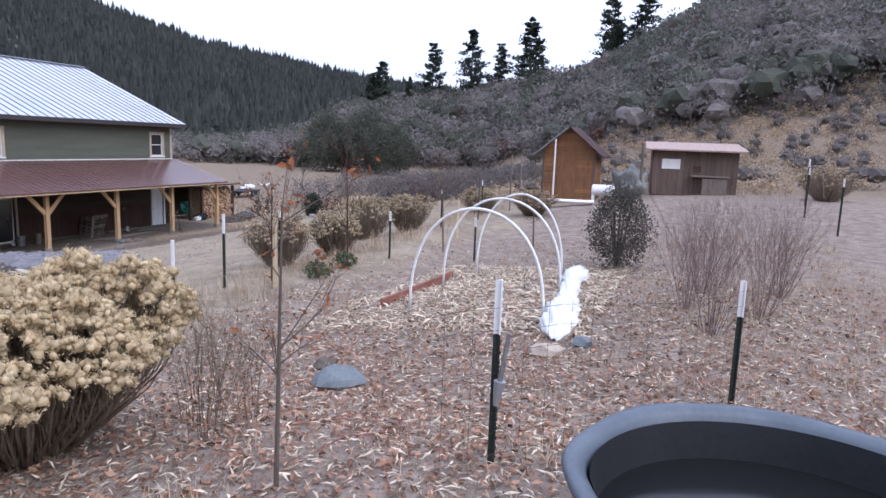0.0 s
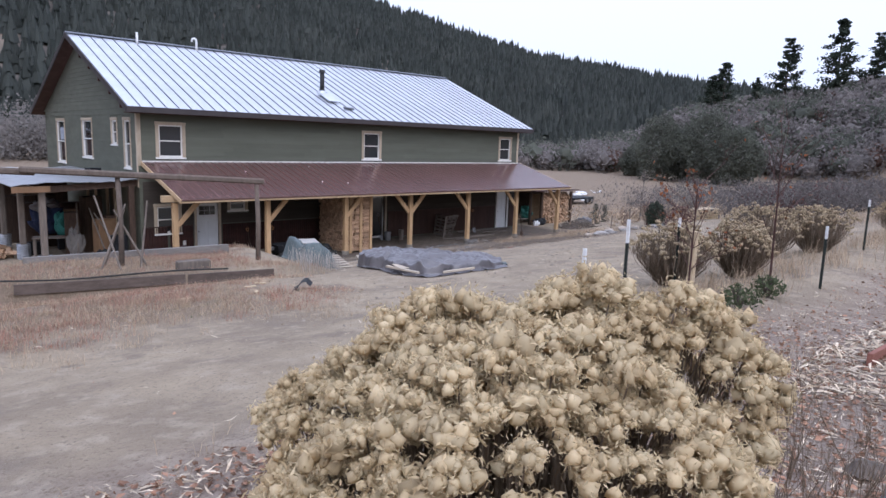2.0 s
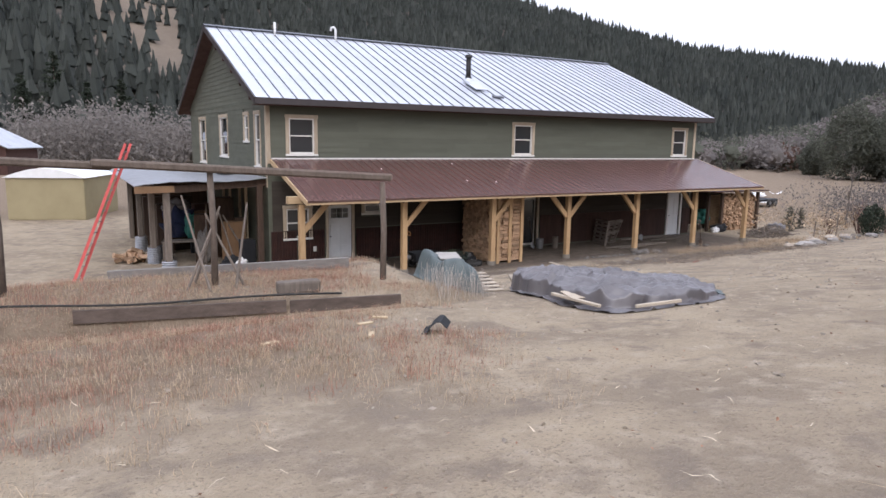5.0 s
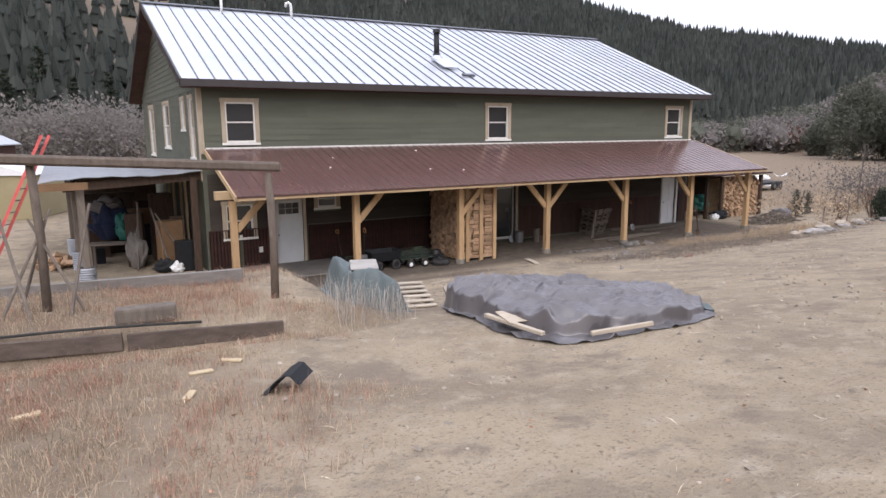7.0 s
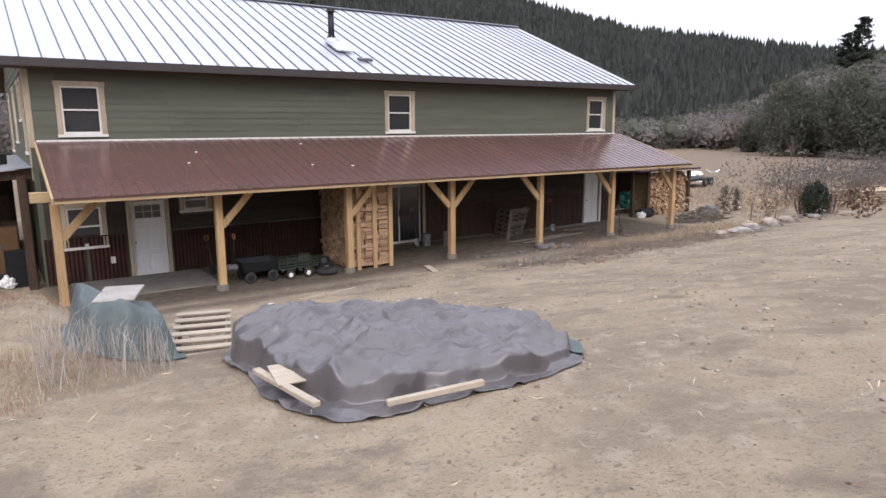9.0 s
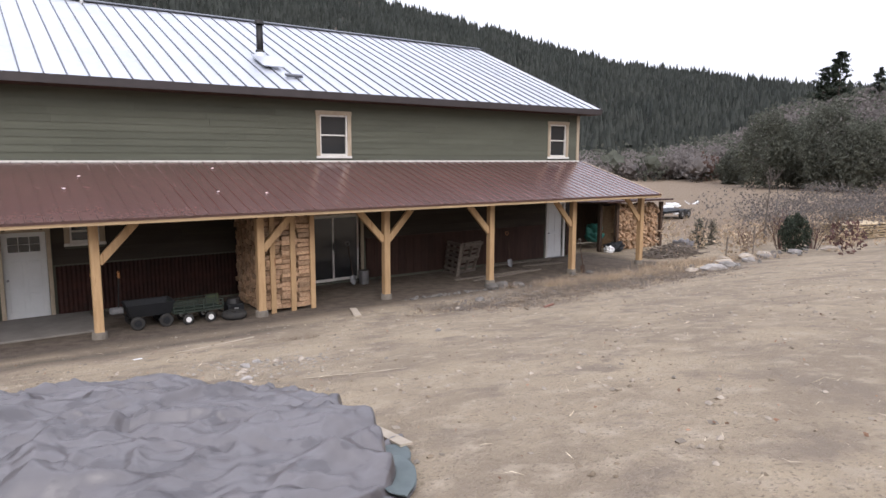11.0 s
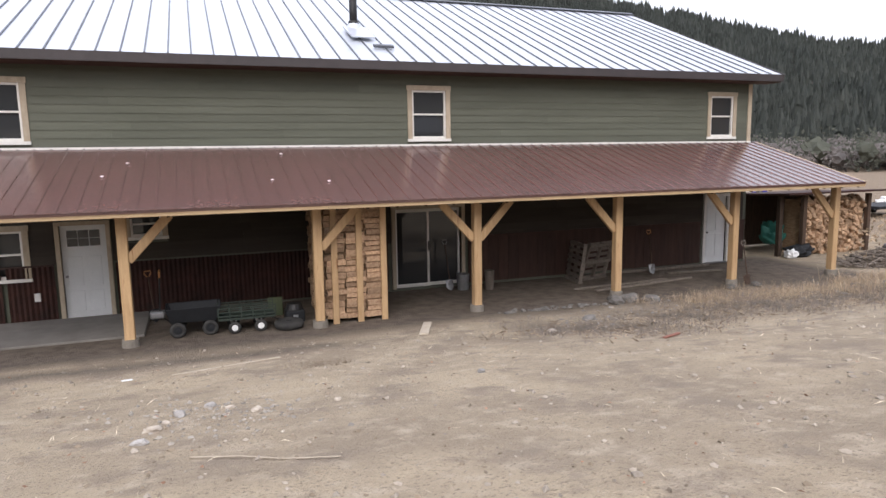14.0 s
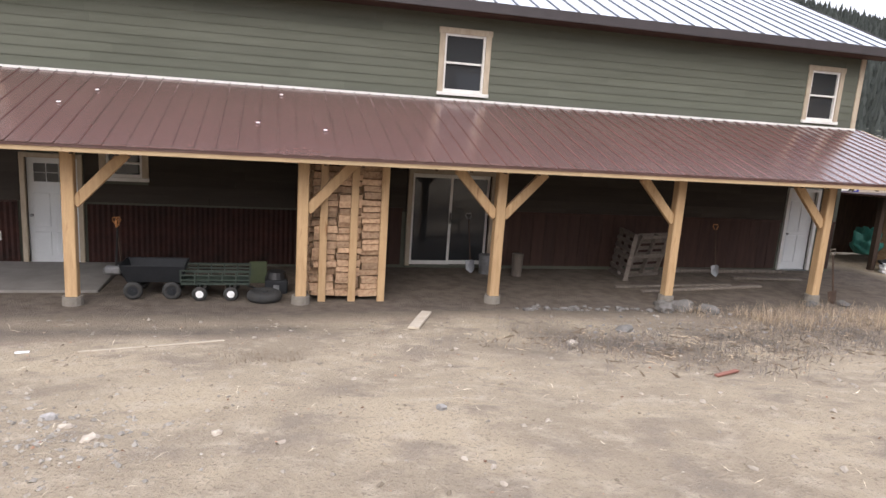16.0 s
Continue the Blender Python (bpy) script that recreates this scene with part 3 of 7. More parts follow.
for k in range(N):
    c = k * W / N
    prof += [(c, 0.0), (c + 0.13, 0.0), (c + 0.14, 0.017), (c + 0.16, 0.017), (c + 0.17, 0.0)]
prof.append((W, 0.0))
top = [(bm.verts.new((x, -0.04, z)), bm.verts.new((x, PRUN, z))) for x, z in prof]
bot = [(bm.verts.new((x, -0.04, z - 0.006)), bm.verts.new((x, PRUN, z - 0.006))) for x, z in prof]
for a, b in zip(top, top[1:]):
    bm.faces.new((a[0], b[0], b[1], a[1]))
for a, b in zip(bot, bot[1:]):
    bm.faces.new((a[1], b[1], b[0], a[0]))
for (a, b), (c, d) in zip(zip(top, top[1:]), zip(bot, bot[1:])):
    bm.faces.new((a[0], c[0], d[0], b[0]))
ppanel = finish("roof_panel", bm, PORCH_METAL)
for i in range(23):
    piece("roof_panel", ppanel, porch_roof, pose(PXA + i * W, PY, PZ0) @ PP)
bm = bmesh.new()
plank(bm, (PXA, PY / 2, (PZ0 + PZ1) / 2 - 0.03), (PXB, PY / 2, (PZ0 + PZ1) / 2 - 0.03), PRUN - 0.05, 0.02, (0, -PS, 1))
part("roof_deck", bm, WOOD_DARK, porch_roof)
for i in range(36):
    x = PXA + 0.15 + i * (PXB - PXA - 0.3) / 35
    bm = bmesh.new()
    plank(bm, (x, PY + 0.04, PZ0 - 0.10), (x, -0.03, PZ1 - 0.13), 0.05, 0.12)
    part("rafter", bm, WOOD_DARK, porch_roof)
block("wall_flashing", VINYL, porch_roof, PXA, X1 + 0.02, -0.06, -0.03, PZ1 - 0.02, PZ1 + 0.03, label="pale metal wall flashing")
cuts = [PXA, -7.4, -3.9, 0.6, 4.6, PXB]
for a, b in zip(cuts, cuts[1:]):
    block("fascia", WOOD_BEAM, porch_roof, a, b - 0.003, PY - 0.0, PY + 0.04, PZ0 - 0.13, PZ0 - 0.035, bevel=0.004, label="raw pine fascia")
block("drip_edge", PORCH_METAL, porch_roof, PXA, PXB, PY - 0.018, PY - 0.004, PZ0 - 0.06, PZ0 + 0.0)
for x in (PXA - 0.03, PXB + 0.005):
    bm = bmesh.new()
    plank(bm, (x, PY, PZ0 - 0.07), (x, 0, PZ1 - 0.07), 0.04, 0.14)
    part("rake_board", bm, WOOD_BEAM, porch_roof, "raw pine rake board")
POSTS = [-10.98, -7.53, -4.02, -0.56, 3.06, 6.56, 10.02]
PYP = -2.97
BEAM_Z = 2.42
cuts = [-11.42, -7.53, -0.56, 6.56, 10.3]
for a, b in zip(cuts, cuts[1:]):
    block("beam", WOOD_BEAM, house, a, b - 0.004, PYP - 0.1, PYP + 0.1, BEAM_Z, BEAM_Z + 0.22, bevel=0.01, label="raw pine porch beam")
bm = bmesh.new()
box(bm, -0.09, 0.09, -0.09, 0.09, 0.0, BEAM_Z - 0.13)
soften(bm, 0.012)
post_me = finish("porch_post", bm, WOOD_NEW)
bm = bmesh.new()
rod(bm, (0, 0, -0.35), (0, 0, 0.13), 0.17, 0.15, 14)
foot_me = finish("pier", bm, CONCRETE)


def brace(x, side):
    bm = bmesh.new()
    plank(bm, (x + side * 0.07, PYP, BEAM_Z - 0.83), (x + side * 0.82, PYP, BEAM_Z - 0.02), 0.09, 0.17, (side * -0.7, 0, 0.7))
    soften(bm, 0.01)
    part("brace", bm, WOOD_NEW, house)


for i, x in enumerate(POSTS):
    piece("porch_post", post_me, house, pose(x, PYP, 0.1, 0, 0, 0))
    piece("pier", foot_me, house, pose(x, PYP, 0))
for x, sides in zip(POSTS, ((1,), (1,), (1,), (-1, 1), (-1,), (-1,), (-1,))):
    for s in sides:
        brace(x, s)

# ---- vegetation ----
RNG = np.random.default_rng(7)


def leafy(name, a, b, scale=0.8, island=0.35, rough=0.9, trans=0.4):
    m = shade(name, a, b, scale, rough, bump=0.0, grain=9, island=island, spec=0.1)
    # thin leaves, twigs and down let light through
    n, l = m.node_tree.nodes, m.node_tree.links
    p = n["Principled BSDF"]
    tr = n.new("ShaderNodeBsdfTranslucent")
    l.new(p.inputs["Base Color"].links[0].from_socket, tr.inputs["Color"])
    both = n.new("ShaderNodeMixShader")
    both.inputs["Fac"].default_value = trans
    l.new(p.outputs["BSDF"], both.inputs[1])
    l.new(tr.outputs["BSDF"], both.inputs[2])
    l.new(both.outputs["Shader"], n["Material Output"].inputs["Surface"])
    return m


# distance haze is mixed into PINE: paler and greyer than the near needles
PINE = leafy("haze_lifted_conifer_needles", (0.094, 0.101, 0.088), (0.062, 0.070, 0.064), 0.02, 0.3)
PINE_NEAR = leafy("pine_needles", (0.075, 0.088, 0.064), (0.045, 0.055, 0.042), 0.4, 0.4)
OAK = leafy("bare_scrub_oak", (0.285, 0.255, 0.236), (0.17, 0.153, 0.143), 0.22, 0.14)
OAK_RED = leafy("russet_scrub", (0.17, 0.10, 0.078), (0.12, 0.08, 0.066), 0.06, 0.2)
JUNIPER = leafy("juniper_foliage", (0.155, 0.16, 0.125), (0.10, 0.104, 0.085), 0.2, 0.2)
GREY_TWIG = leafy("grey_bare_twigs", (0.20, 0.178, 0.165), (0.135, 0.12, 0.112), 0.1, 0.15)
PALE_TWIG = leafy("pale_bare_twigs", (0.25, 0.22, 0.20), (0.17, 0.15, 0.135), 0.1, 0.25)
BARK = shade("rough_grey_bark", (0.13, 0.105, 0.085), (0.075, 0.06, 0.05), 6, 0.95, stretch=(3, 3, 0.6), bump=0.8)
FLUFF = leafy("cream_seed_fluff", (0.71, 0.59, 0.38), (0.52, 0.395, 0.23), 6.0, 0.2, trans=0.35)
FLUFF_DULL = leafy("faded_seed_fluff", (0.55, 0.45, 0.30), (0.40, 0.315, 0.205), 5.0, 0.25)
BRUSH_STEM = leafy("dry_brush_stem", (0.27, 0.212, 0.155), (0.175, 0.134, 0.098), 6, 0.3)
HAZE_TWIG = leafy("fine_mauve_twig", (0.27, 0.19, 0.178), (0.19, 0.135, 0.128), 3, 0.3)
RED_TWIG = leafy("reddish_twig", (0.17, 0.10, 0.088), (0.10, 0.062, 0.056), 3, 0.35)
DRY_LEAF = leafy("rusty_dry_leaf", (0.34, 0.135, 0.06), (0.22, 0.09, 0.045), 8, 0.35)
STRAW = leafy("bleached_straw", (0.66, 0.57, 0.44), (0.44, 0.35, 0.25), 5, 0.4, trans=0.1)
LITTER = leafy("brown_leaf_litter", (0.37, 0.215, 0.14), (0.17, 0.10, 0.07), 5, 0.6, trans=0.1)
DRY_GRASS = leafy("dry_bunch_grass", (0.50, 0.395, 0.275), (0.34, 0.25, 0.17), 2, 0.4, trans=0.25)
RED_GRASS = leafy("russet_dry_grass", (0.42, 0.235, 0.17), (0.29, 0.165, 0.12), 2, 0.4, trans=0.25)
PALE_WEED = leafy("bleached_grey_weed", (0.50, 0.455, 0.40), (0.36, 0.32, 0.28), 3, 0.3, trans=0.25)
PALE_GROVE = leafy("pale_grey_branches", (0.29, 0.265, 0.24), (0.19, 0.172, 0.158), 0.15, 0.15)
GREEN_WEED = leafy("grey_green_weed", (0.12, 0.14, 0.075), (0.085, 0.10, 0.055), 4, 0.3)


def cards(c, size, rng, aspect=0.55, flat=0.0):
    """One small leaning quad at each point."""
    n = len(c)
    u = rng.normal(size=(n, 3))
    u[:, 2] *= 1 - flat
    u /= np.linalg.norm(u, axis=1, keepdims=True)
    w = rng.normal(size=(n, 3))
    w[:, 2] *= 1 - flat
    v = w - u * (w * u).sum(1, keepdims=True)
    v /= np.linalg.norm(v, axis=1, keepdims=True)
    s = np.broadcast_to(np.asarray(size, float), (n,))[:, None]
    a, b = u * s * 0.5, v * s * 0.5 * aspect
    bend = np.cross(a, b)
    bend = bend / np.maximum(np.linalg.norm(bend, axis=1, keepdims=True), 1e-9) * s * 0.12
    return np.stack([c - a, c - b * 1.0 + bend, c + a, c + b * 1.0 + bend], 1).reshape(-1, 3)


def quads(n):
    return np.arange(n * 4).reshape(-1, 4).tolist()


def blades(p, h, lean, width, rng):
    """One thin tapering blade from each foot point."""
    n = len(p)
    ang = rng.uniform(0, 2 * np.pi, n)
    out = np.stack([np.cos(ang), np.sin(ang), np.zeros(n)], 1)
    side = np.stack([-out[:, 1], out[:, 0], np.zeros(n)], 1) * (np.asarray(width) * 0.5).reshape(-1, 1)
    h = np.asarray(h).reshape(-1, 1)
    ln = np.asarray(lean).reshape(-1, 1)
    mid = p + out * ln * h * 0.35 + np.array([0, 0, 1]) * h * 0.6
    tip = p + out * ln * h + np.array([0, 0, 1]) * h * (1 - 0.3 * ln)
    return np.stack([p - side, p + side, mid + side * 0.7, tip, mid - side * 0.7], 1).reshape(-1, 3)


def pents(n):
    k = np.arange(n)[:, None] * 5
    return (k + np.array([0, 1, 2, 4])).tolist() + (k + np.array([2, 3, 4])).tolist()


def stuff(name, verts, faces, material, label, category):
    return tagged(raw(name, verts.tolist(), faces, material), label, category, kind="stuff")


def polar(n, az0, az1, r0, r1, rng):
    az = np.radians(rng.uniform(az0, az1, n))
    r = np.sqrt(rng.uniform(0, 1, n) * (r1 ** 2 - r0 ** 2) + r0 ** 2)
    return HUB[0] + r * np.cos(az), HUB[1] + r * np.sin(az), r, np.degrees(az)


# far mountain woods
def far_conifers():
    x, y, r, az = polar(30000, 12, 122, 118, 715, RNG)
    foot = np.interp(az, FOOT_AZ, FOOT_R)
    scar = (az > 82.3) & (az < 88.5) & (r > 200)
    keep = (r > foot - 4 + 10 * RNG.random(len(r))) & (~scar | (RNG.random(len(r)) < 0.12))
    x, y, r = x[keep], y[keep], r[keep]
    n = len(x)
    z = ground(x, y) - 0.4
    h = RNG.uniform(6, 13, n) * (0.8 + 0.4 * RNG.random(n))
    rad = h * RNG.uniform(0.15, 0.24, n)
    sides = 6
    tiers = ((0.06, 0.62, 1.0), (0.34, 0.84, 0.72), (0.60, 1.0, 0.45))
    V, F, base = [], [], 0
    for lo, hi, k in tiers:
        a = np.arange(sides) * 2 * np.pi / sides + RNG.uniform(0, 6, (n, 1))
        rr = rad[:, None] * k * RNG.uniform(0.65, 1.25, (n, sides))
        zz = (z + h * lo)[:, None] + RNG.uniform(-0.06, 0.06, (n, sides)) * h[:, None]
        ring = np.stack([x[:, None] + rr * np.cos(a), y[:, None] + rr * np.sin(a), zz], -1)
        tip = np.stack([x + RNG.normal(0, 0.12, n), y + RNG.normal(0, 0.12, n), z + h * hi], -1)[:, None, :]
        V.append(np.concatenate([ring, tip], 1).reshape(-1, 3))
        idx = base + np.arange(n)[:, None] * (sides + 1)
        for s in range(sides):
            F.append(np.concatenate([idx + s, idx + (s + 1) % sides, idx + sides], 1))
        base += n * (sides + 1)
    stuff("far_forest", np.concatenate(V), np.concatenate(F).tolist(), PINE, "dense dark conifer forest covering the mountainside", "forest")


far_conifers()


def ball(subdivisions):
    """The points and triangles of a unit icosphere."""
    bm = bmesh.new()
    bmesh.ops.create_icosphere(bm, subdivisions=subdivisions, radius=1)
    bm.verts.index_update()
    v, f = np.array([tuple(v.co) for v in bm.verts]), np.array([[v.index for v in f.verts] for f in bm.faces])
    bm.free()
    return v, f


BALL_V, BALL_F = ball(1)


def thicket(name, n, az0, az1, r0, r1, height, material, label, per=80, size=0.5, foot=True, keep=None, seed=1, category="shrubs", core=True):
    """Rounded shrubs on the slopes, each a cloud of small twig and leaf sprays."""
    rng = np.random.default_rng(seed)
    x, y, r, az = polar(n, az0, az1, r0, r1, rng)
    ok = np.ones(n, bool)
    if foot:
        ok &= r > np.interp(az, HILLFOOT_AZ, HILLFOOT_R) + rng.uniform(-3, 10, n)
    if keep is not None:
        ok &= keep(x, y, r, az)
    x, y, r = x[ok], y[ok], r[ok]
    n = len(x)
    h = rng.uniform(0.55, 1.2, n) * height
    w = h * rng.uniform(0.42, 0.75, n)
    d = rng.normal(size=(n, per, 3))
    d /= np.linalg.norm(d, axis=2, keepdims=True)
    d *= (rng.uniform(0.5, 1.0, (n, per, 1)) ** 0.5) * rng.uniform(0.75, 1.15, (n, per, 1))
    c = np.stack([x[:, None] + d[..., 0] * w[:, None], y[:, None] + d[..., 1] * w[:, None], ground(x, y)[:, None] + h[:, None] * (0.48 + 0.52 * d[..., 2])], -1).reshape(-1, 3)
    s = rng.uniform(0.6, 1.5, len(c)) * size * np.repeat(np.clip(r / 90, 0.5, 1.6), per)
    V, F = cards(c, s, rng, 0.6), quads(len(c))
    if core:
        bv, bf = ball(2)
        k = rng.uniform(0.36, 0.58, (n, len(bv), 1)) * (1 + 0.18 * np.sin(bv[None, :, :1] * 4 + rng.uniform(0, 6, (n, 1, 1))) * np.cos(bv[None, :, 1:2] * 5 + rng.uniform(0, 6, (n, 1, 1))))
        q = bv[None] * k
        HV = np.stack([x[:, None] + q[..., 0] * w[:, None], y[:, None] + q[..., 1] * w[:, None], ground(x, y)[:, None] + h[:, None] * (0.46 + 0.5 * q[..., 2])], -1).reshape(-1, 3)
        HF = (np.arange(n)[:, None, None] * len(bv) + bf[None]).reshape(-1, 3)
        F = F + (HF + len(V)).tolist()
        V = np.concatenate([V, HV])
    stuff(name, V, F, material, label, category)


brush_line = lambda az: np.interp(az, [-40, -25, -14, -6, 2, 9, 20, 28, 36], [66, 65, 54, 58, 75, 92, 103, 114, 116])
on_hill = lambda x, y, r, az: r > brush_line(az) + 3 * np.sin(az * 2.1)
thicket("scrub_oak_thicket", 2700, -40, 35, 52, 185, 4.6, OAK, "leafless grey-brown scrub oak covering the hillside", 125, 0.5, False, on_hill, 11)
thicket("russet_thicket", 110, -14, 34, 56, 180, 4.0, OAK_RED, "russet scrub oak still holding dry leaves", 150, 0.38, False, on_hill, 12)
thicket("juniper_thicket", 820, -40, 36, 55, 185, 5.4, JUNIPER, "dark green junipers scattered through the scrub", 150, 0.5, False, on_hill, 13)
thicket("valley_scrub", 900, 24, 62, 118, 250, 5.0, OAK, "bare brush along the far edge of the meadow", 110, 0.42, False, None, 14)
thicket("valley_juniper", 360, 22, 72, 122, 260, 6.0, JUNIPER, "dark junipers beyond the dry meadow", 110, 0.46, False, None, 15)
thicket("cottonwood_grove", 95, 78, 96, 100, 128, 8.5, PALE_GROVE, "pale leafless cottonwoods at the foot of the mountain", 300, 0.42, False, None, 16, "trees", core=False)
thicket("brush_belt", 520, 0, 26, 24, 64, 2.0, GREY_TWIG, "grey leafless willow brush behind the garden", 150, 0.32, False, lambda x, y, r, az: (y < -9) & (y > -21), 17, core=False)
thicket("brush_belt", 160, 4, 24, 24, 62, 1.7, RED_TWIG, "purplish leafless brush behind the garden", 150, 0.3, False, lambda x, y, r, az: (y < -8), 18, core=False)
thicket("sage_hillside", 2200, -40, 6, 24, 78, 0.8, DRY_GRASS, "low tan sage and grass on the near hillside", 60, 0.2, False, lambda x, y, r, az: (y < -17) & (x > 9.5), 19, core=False)
thicket("grey_sagebrush", 320, -40, 2, 24, 72, 1.2, GREY_TWIG, "grey sagebrush dotted over the near hillside", 120, 0.2, False, lambda x, y, r, az: (y < -18) & (x > 10.5), 21)
thicket("meadow_edge_brush", 190, 8, 29, 30, 66, 2.2, GREY_TWIG, "grey leafless brush at the edge of the meadow", 190, 0.24, False, lambda x, y, r, az: (y < 6) & (y > -9) & (x > 21.5), 22, core=False)
thicket("meadow_edge_brush", 150, 15, 33, 26, 60, 1.0, DRY_GRASS, "low tan weeds at the edge of the meadow", 60, 0.25, False, lambda x, y, r, az: (y < 2) & (y > -12), 20, core=False)


def pine(x, y, h, seed, label, spread=0.2, material=None):
    """A conifer: tapered trunk, drooping limbs and sprays of needles with gaps."""
    rng = np.random.default_rng(seed)
    z = gz(x, y) - 0.2
    t = thing("pine_tree", label, "tree", m=pose(x, y, z))
    bm = bmesh.new()
    rod(bm, (0, 0, 0), (rng.normal(0, 0.1), rng.normal(0, 0.1), h * 0.97), h * 0.02, 0.02, 8)
    tips = []
    k = 0.16
    while k < 0.97:
        for _ in range(4):
            a = rng.uniform(0, 2 * np.pi)
            ln = h * spread * (1.05 - k) ** 0.7 * rng.uniform(0.45, 1.2)
            p0 = np.array([0, 0, h * k])
            p1 = p0 + np.array([math.cos(a) * ln, math.sin(a) * ln, ln * rng.uniform(-0.1, 0.35)])
            rod(bm, p0, p1, 0.012 * h * (1.05 - k) ** 1.2 + 0.01, 0.008, 4, False)
            tips.append((p0, p1, ln))
        k += rng.uniform(0.03, 0.055)
    part("trunk", bm, BARK, t)
    cs, sz = [], []
    for p0, p1, ln in tips:
        m = 46 if h > 4 else 12
        f = rng.uniform(0.3, 1.05, m)[:, None]
        cs.append(p0 + (p1 - p0) * f + rng.normal(0, 0.10 * ln + 0.05, (m, 3)) * np.array([1, 1, 0.7]))
        sz.append(rng.uniform(0.5, 1.2, m) * h * 0.046)
    cs = np.concatenate(cs)
    crown = raw("crown", cards(cs, np.concatenate(sz), rng, 0.5, 0.3).tolist(), quads(len(cs)), material or PINE_NEAR)
    crown.parent = t
    return t


# crest pines on the near hill: (bearing, distance, height)
for i, (az, r, h) in enumerate(((24.1, 151, 11), (23.1, 150, 13.5), (18.5, 150, 16.5), (14.9, 150, 18.0), (12.3, 151, 14), (9.6, 150, 18.5), (8.9, 152, 13), (2.7, 150, 18.5), (2.0, 153, 13), (-0.1, 150, 17.5), (-5.5, 148, 13), (20.6, 153, 9))):
    pine(HUB[0] + r * math.cos(radians(az)), HUB[1] + r * math.sin(radians(az)), h, 40 + i, "tall dark pine standing alone on the hill crest", 0.3)
for i, (az, r, h) in enumerate(((86, 136, 11), (88, 142, 14), (90.5, 136, 13), (92.5, 146, 15), (95, 132, 12), (98, 136, 14), (101, 130, 13), (83.5, 146, 9))):
    pine(HUB[0] + r * math.cos(radians(az)), HUB[1] + r * math.sin(radians(az)), h, 70 + i, "dark pine at the foot of the mountain", 0.2)


def rabbitbrush(x, y, rx, ry, h, heads, seed, label, head=0.05, stems=240, per=14, fluff=None, sink=0.0, puffs=12):
    """A dome of dry stems topped by cream seed clusters."""
    rng = np.random.default_rng(seed)
    z = gz(x, y)
    t = thing("rabbitbrush", label, "shrub", m=pose(x, y, z))
    # seed heads spread evenly over a lumpy dome that sinks towards one side
    P, k = np.zeros((heads, 3)), 0
    for _ in range(heads * 10):
        ang, rr = rng.uniform(0, 2 * np.pi), math.sqrt(rng.uniform(0, 1.0))
        lobes = 1 + 0.09 * math.sin(ang * 3 + seed) + 0.06 * math.sin(ang * 7 + 2 * seed)
        q = np.array([math.cos(ang) * rr * rx * lobes, math.sin(ang) * rr * ry * lobes, 0.0])
        q[2] = h * (1 - 0.42 * rr ** 3) * (1 + (lobes - 1) * rr) * (1 - sink * (0.84 * q[1] - 0.54 * q[0])) * rng.uniform(0.86, 1.03) + 0.07 * h * math.sin(q[0] * 8 + seed) * math.sin(q[1] * 7)
        if not k or ((P[:k] - q) ** 2).sum(1).min() > (head * 1.15) ** 2:
            P[k] = q
            k += 1
        if k == heads:
            break
    P = P[:k]
    heads = k
    px, py = P[:, 0], P[:, 1]
    # stems fan out of a narrow crown of roots
    k = rng.choice(heads, min(stems, heads), False)
    bm = bmesh.new()
    for i in k:
        foot = Vector((px[i] * 0.25, py[i] * 0.25, -0.03))
        tip = Vector(P[i])
        mid = foot.lerp(tip, 0.55) + Vector((px[i] * 0.14, py[i] * 0.14, 0.02))
        tube(bm, [foot, mid, tip], 0.008, 3, 0.003)
    tagged(part("stem_cluster", bm, BRUSH_STEM, t), "thin dry brown stems", kind="stuff")
    n = min(heads * 30, 12000)
    i = rng.integers(0, heads, n)
    f = rng.uniform(0.03, 0.86, n)[:, None]
    inner = P[i] * np.array([1, 1, 0]) * (0.35 + 0.65 * f) + np.array([0, 0, 1]) * P[i][:, 2:] * f
    bl = blades(inner, rng.uniform(0.08, 0.18, n), rng.uniform(0, 0.6, n), rng.uniform(0.005, 0.012, n), rng)
    o = raw("twig_mass", bl.tolist(), pents(n), BRUSH_STEM)
    o.parent = t
    # each head: a rounded cluster of soft puffs with fine down round them
    hr = head * rng.uniform(0.7, 1.3, (heads, 1, 1))
    d = rng.normal(size=(heads, puffs, 3))
    d[..., 2] = np.abs(d[..., 2]) * 0.9 - 0.25
    d /= np.linalg.norm(d, axis=2, keepdims=True)
    c = (P[:, None, :] + d * hr * 0.62 * np.array([1, 1, 0.8])).reshape(-1, 3)
    pr = (hr * rng.uniform(0.26, 0.46, (heads, puffs, 1))).reshape(-1, 1)
    V = (0.72 * BALL_V[None] * (1 + 0.3 * rng.normal(size=(len(c), len(BALL_V), 1)).clip(-1.5, 1.5)) * pr[:, None] + c[:, None]).reshape(-1, 3)
    F = (np.arange(len(c))[:, None, None] * len(BALL_V) + BALL_F[None]).reshape(-1, 3).tolist()
    e = rng.normal(size=(len(c), per, 3))
    e /= np.linalg.norm(e, axis=2, keepdims=True)
    down = (c[:, None] + e * pr[:, None] * rng.uniform(0.55, 1.5, (len(c), per, 1))).reshape(-1, 3)
    W = cards(down, np.repeat(pr[:, 0], per) * rng.uniform(0.35, 0.9, len(down)), rng, 0.3)
    o = raw("fluff", np.concatenate([V, W]).tolist(), F + (np.array(quads(len(down))) + len(V)).tolist(), fluff or FLUFF, True)
    o.parent = t
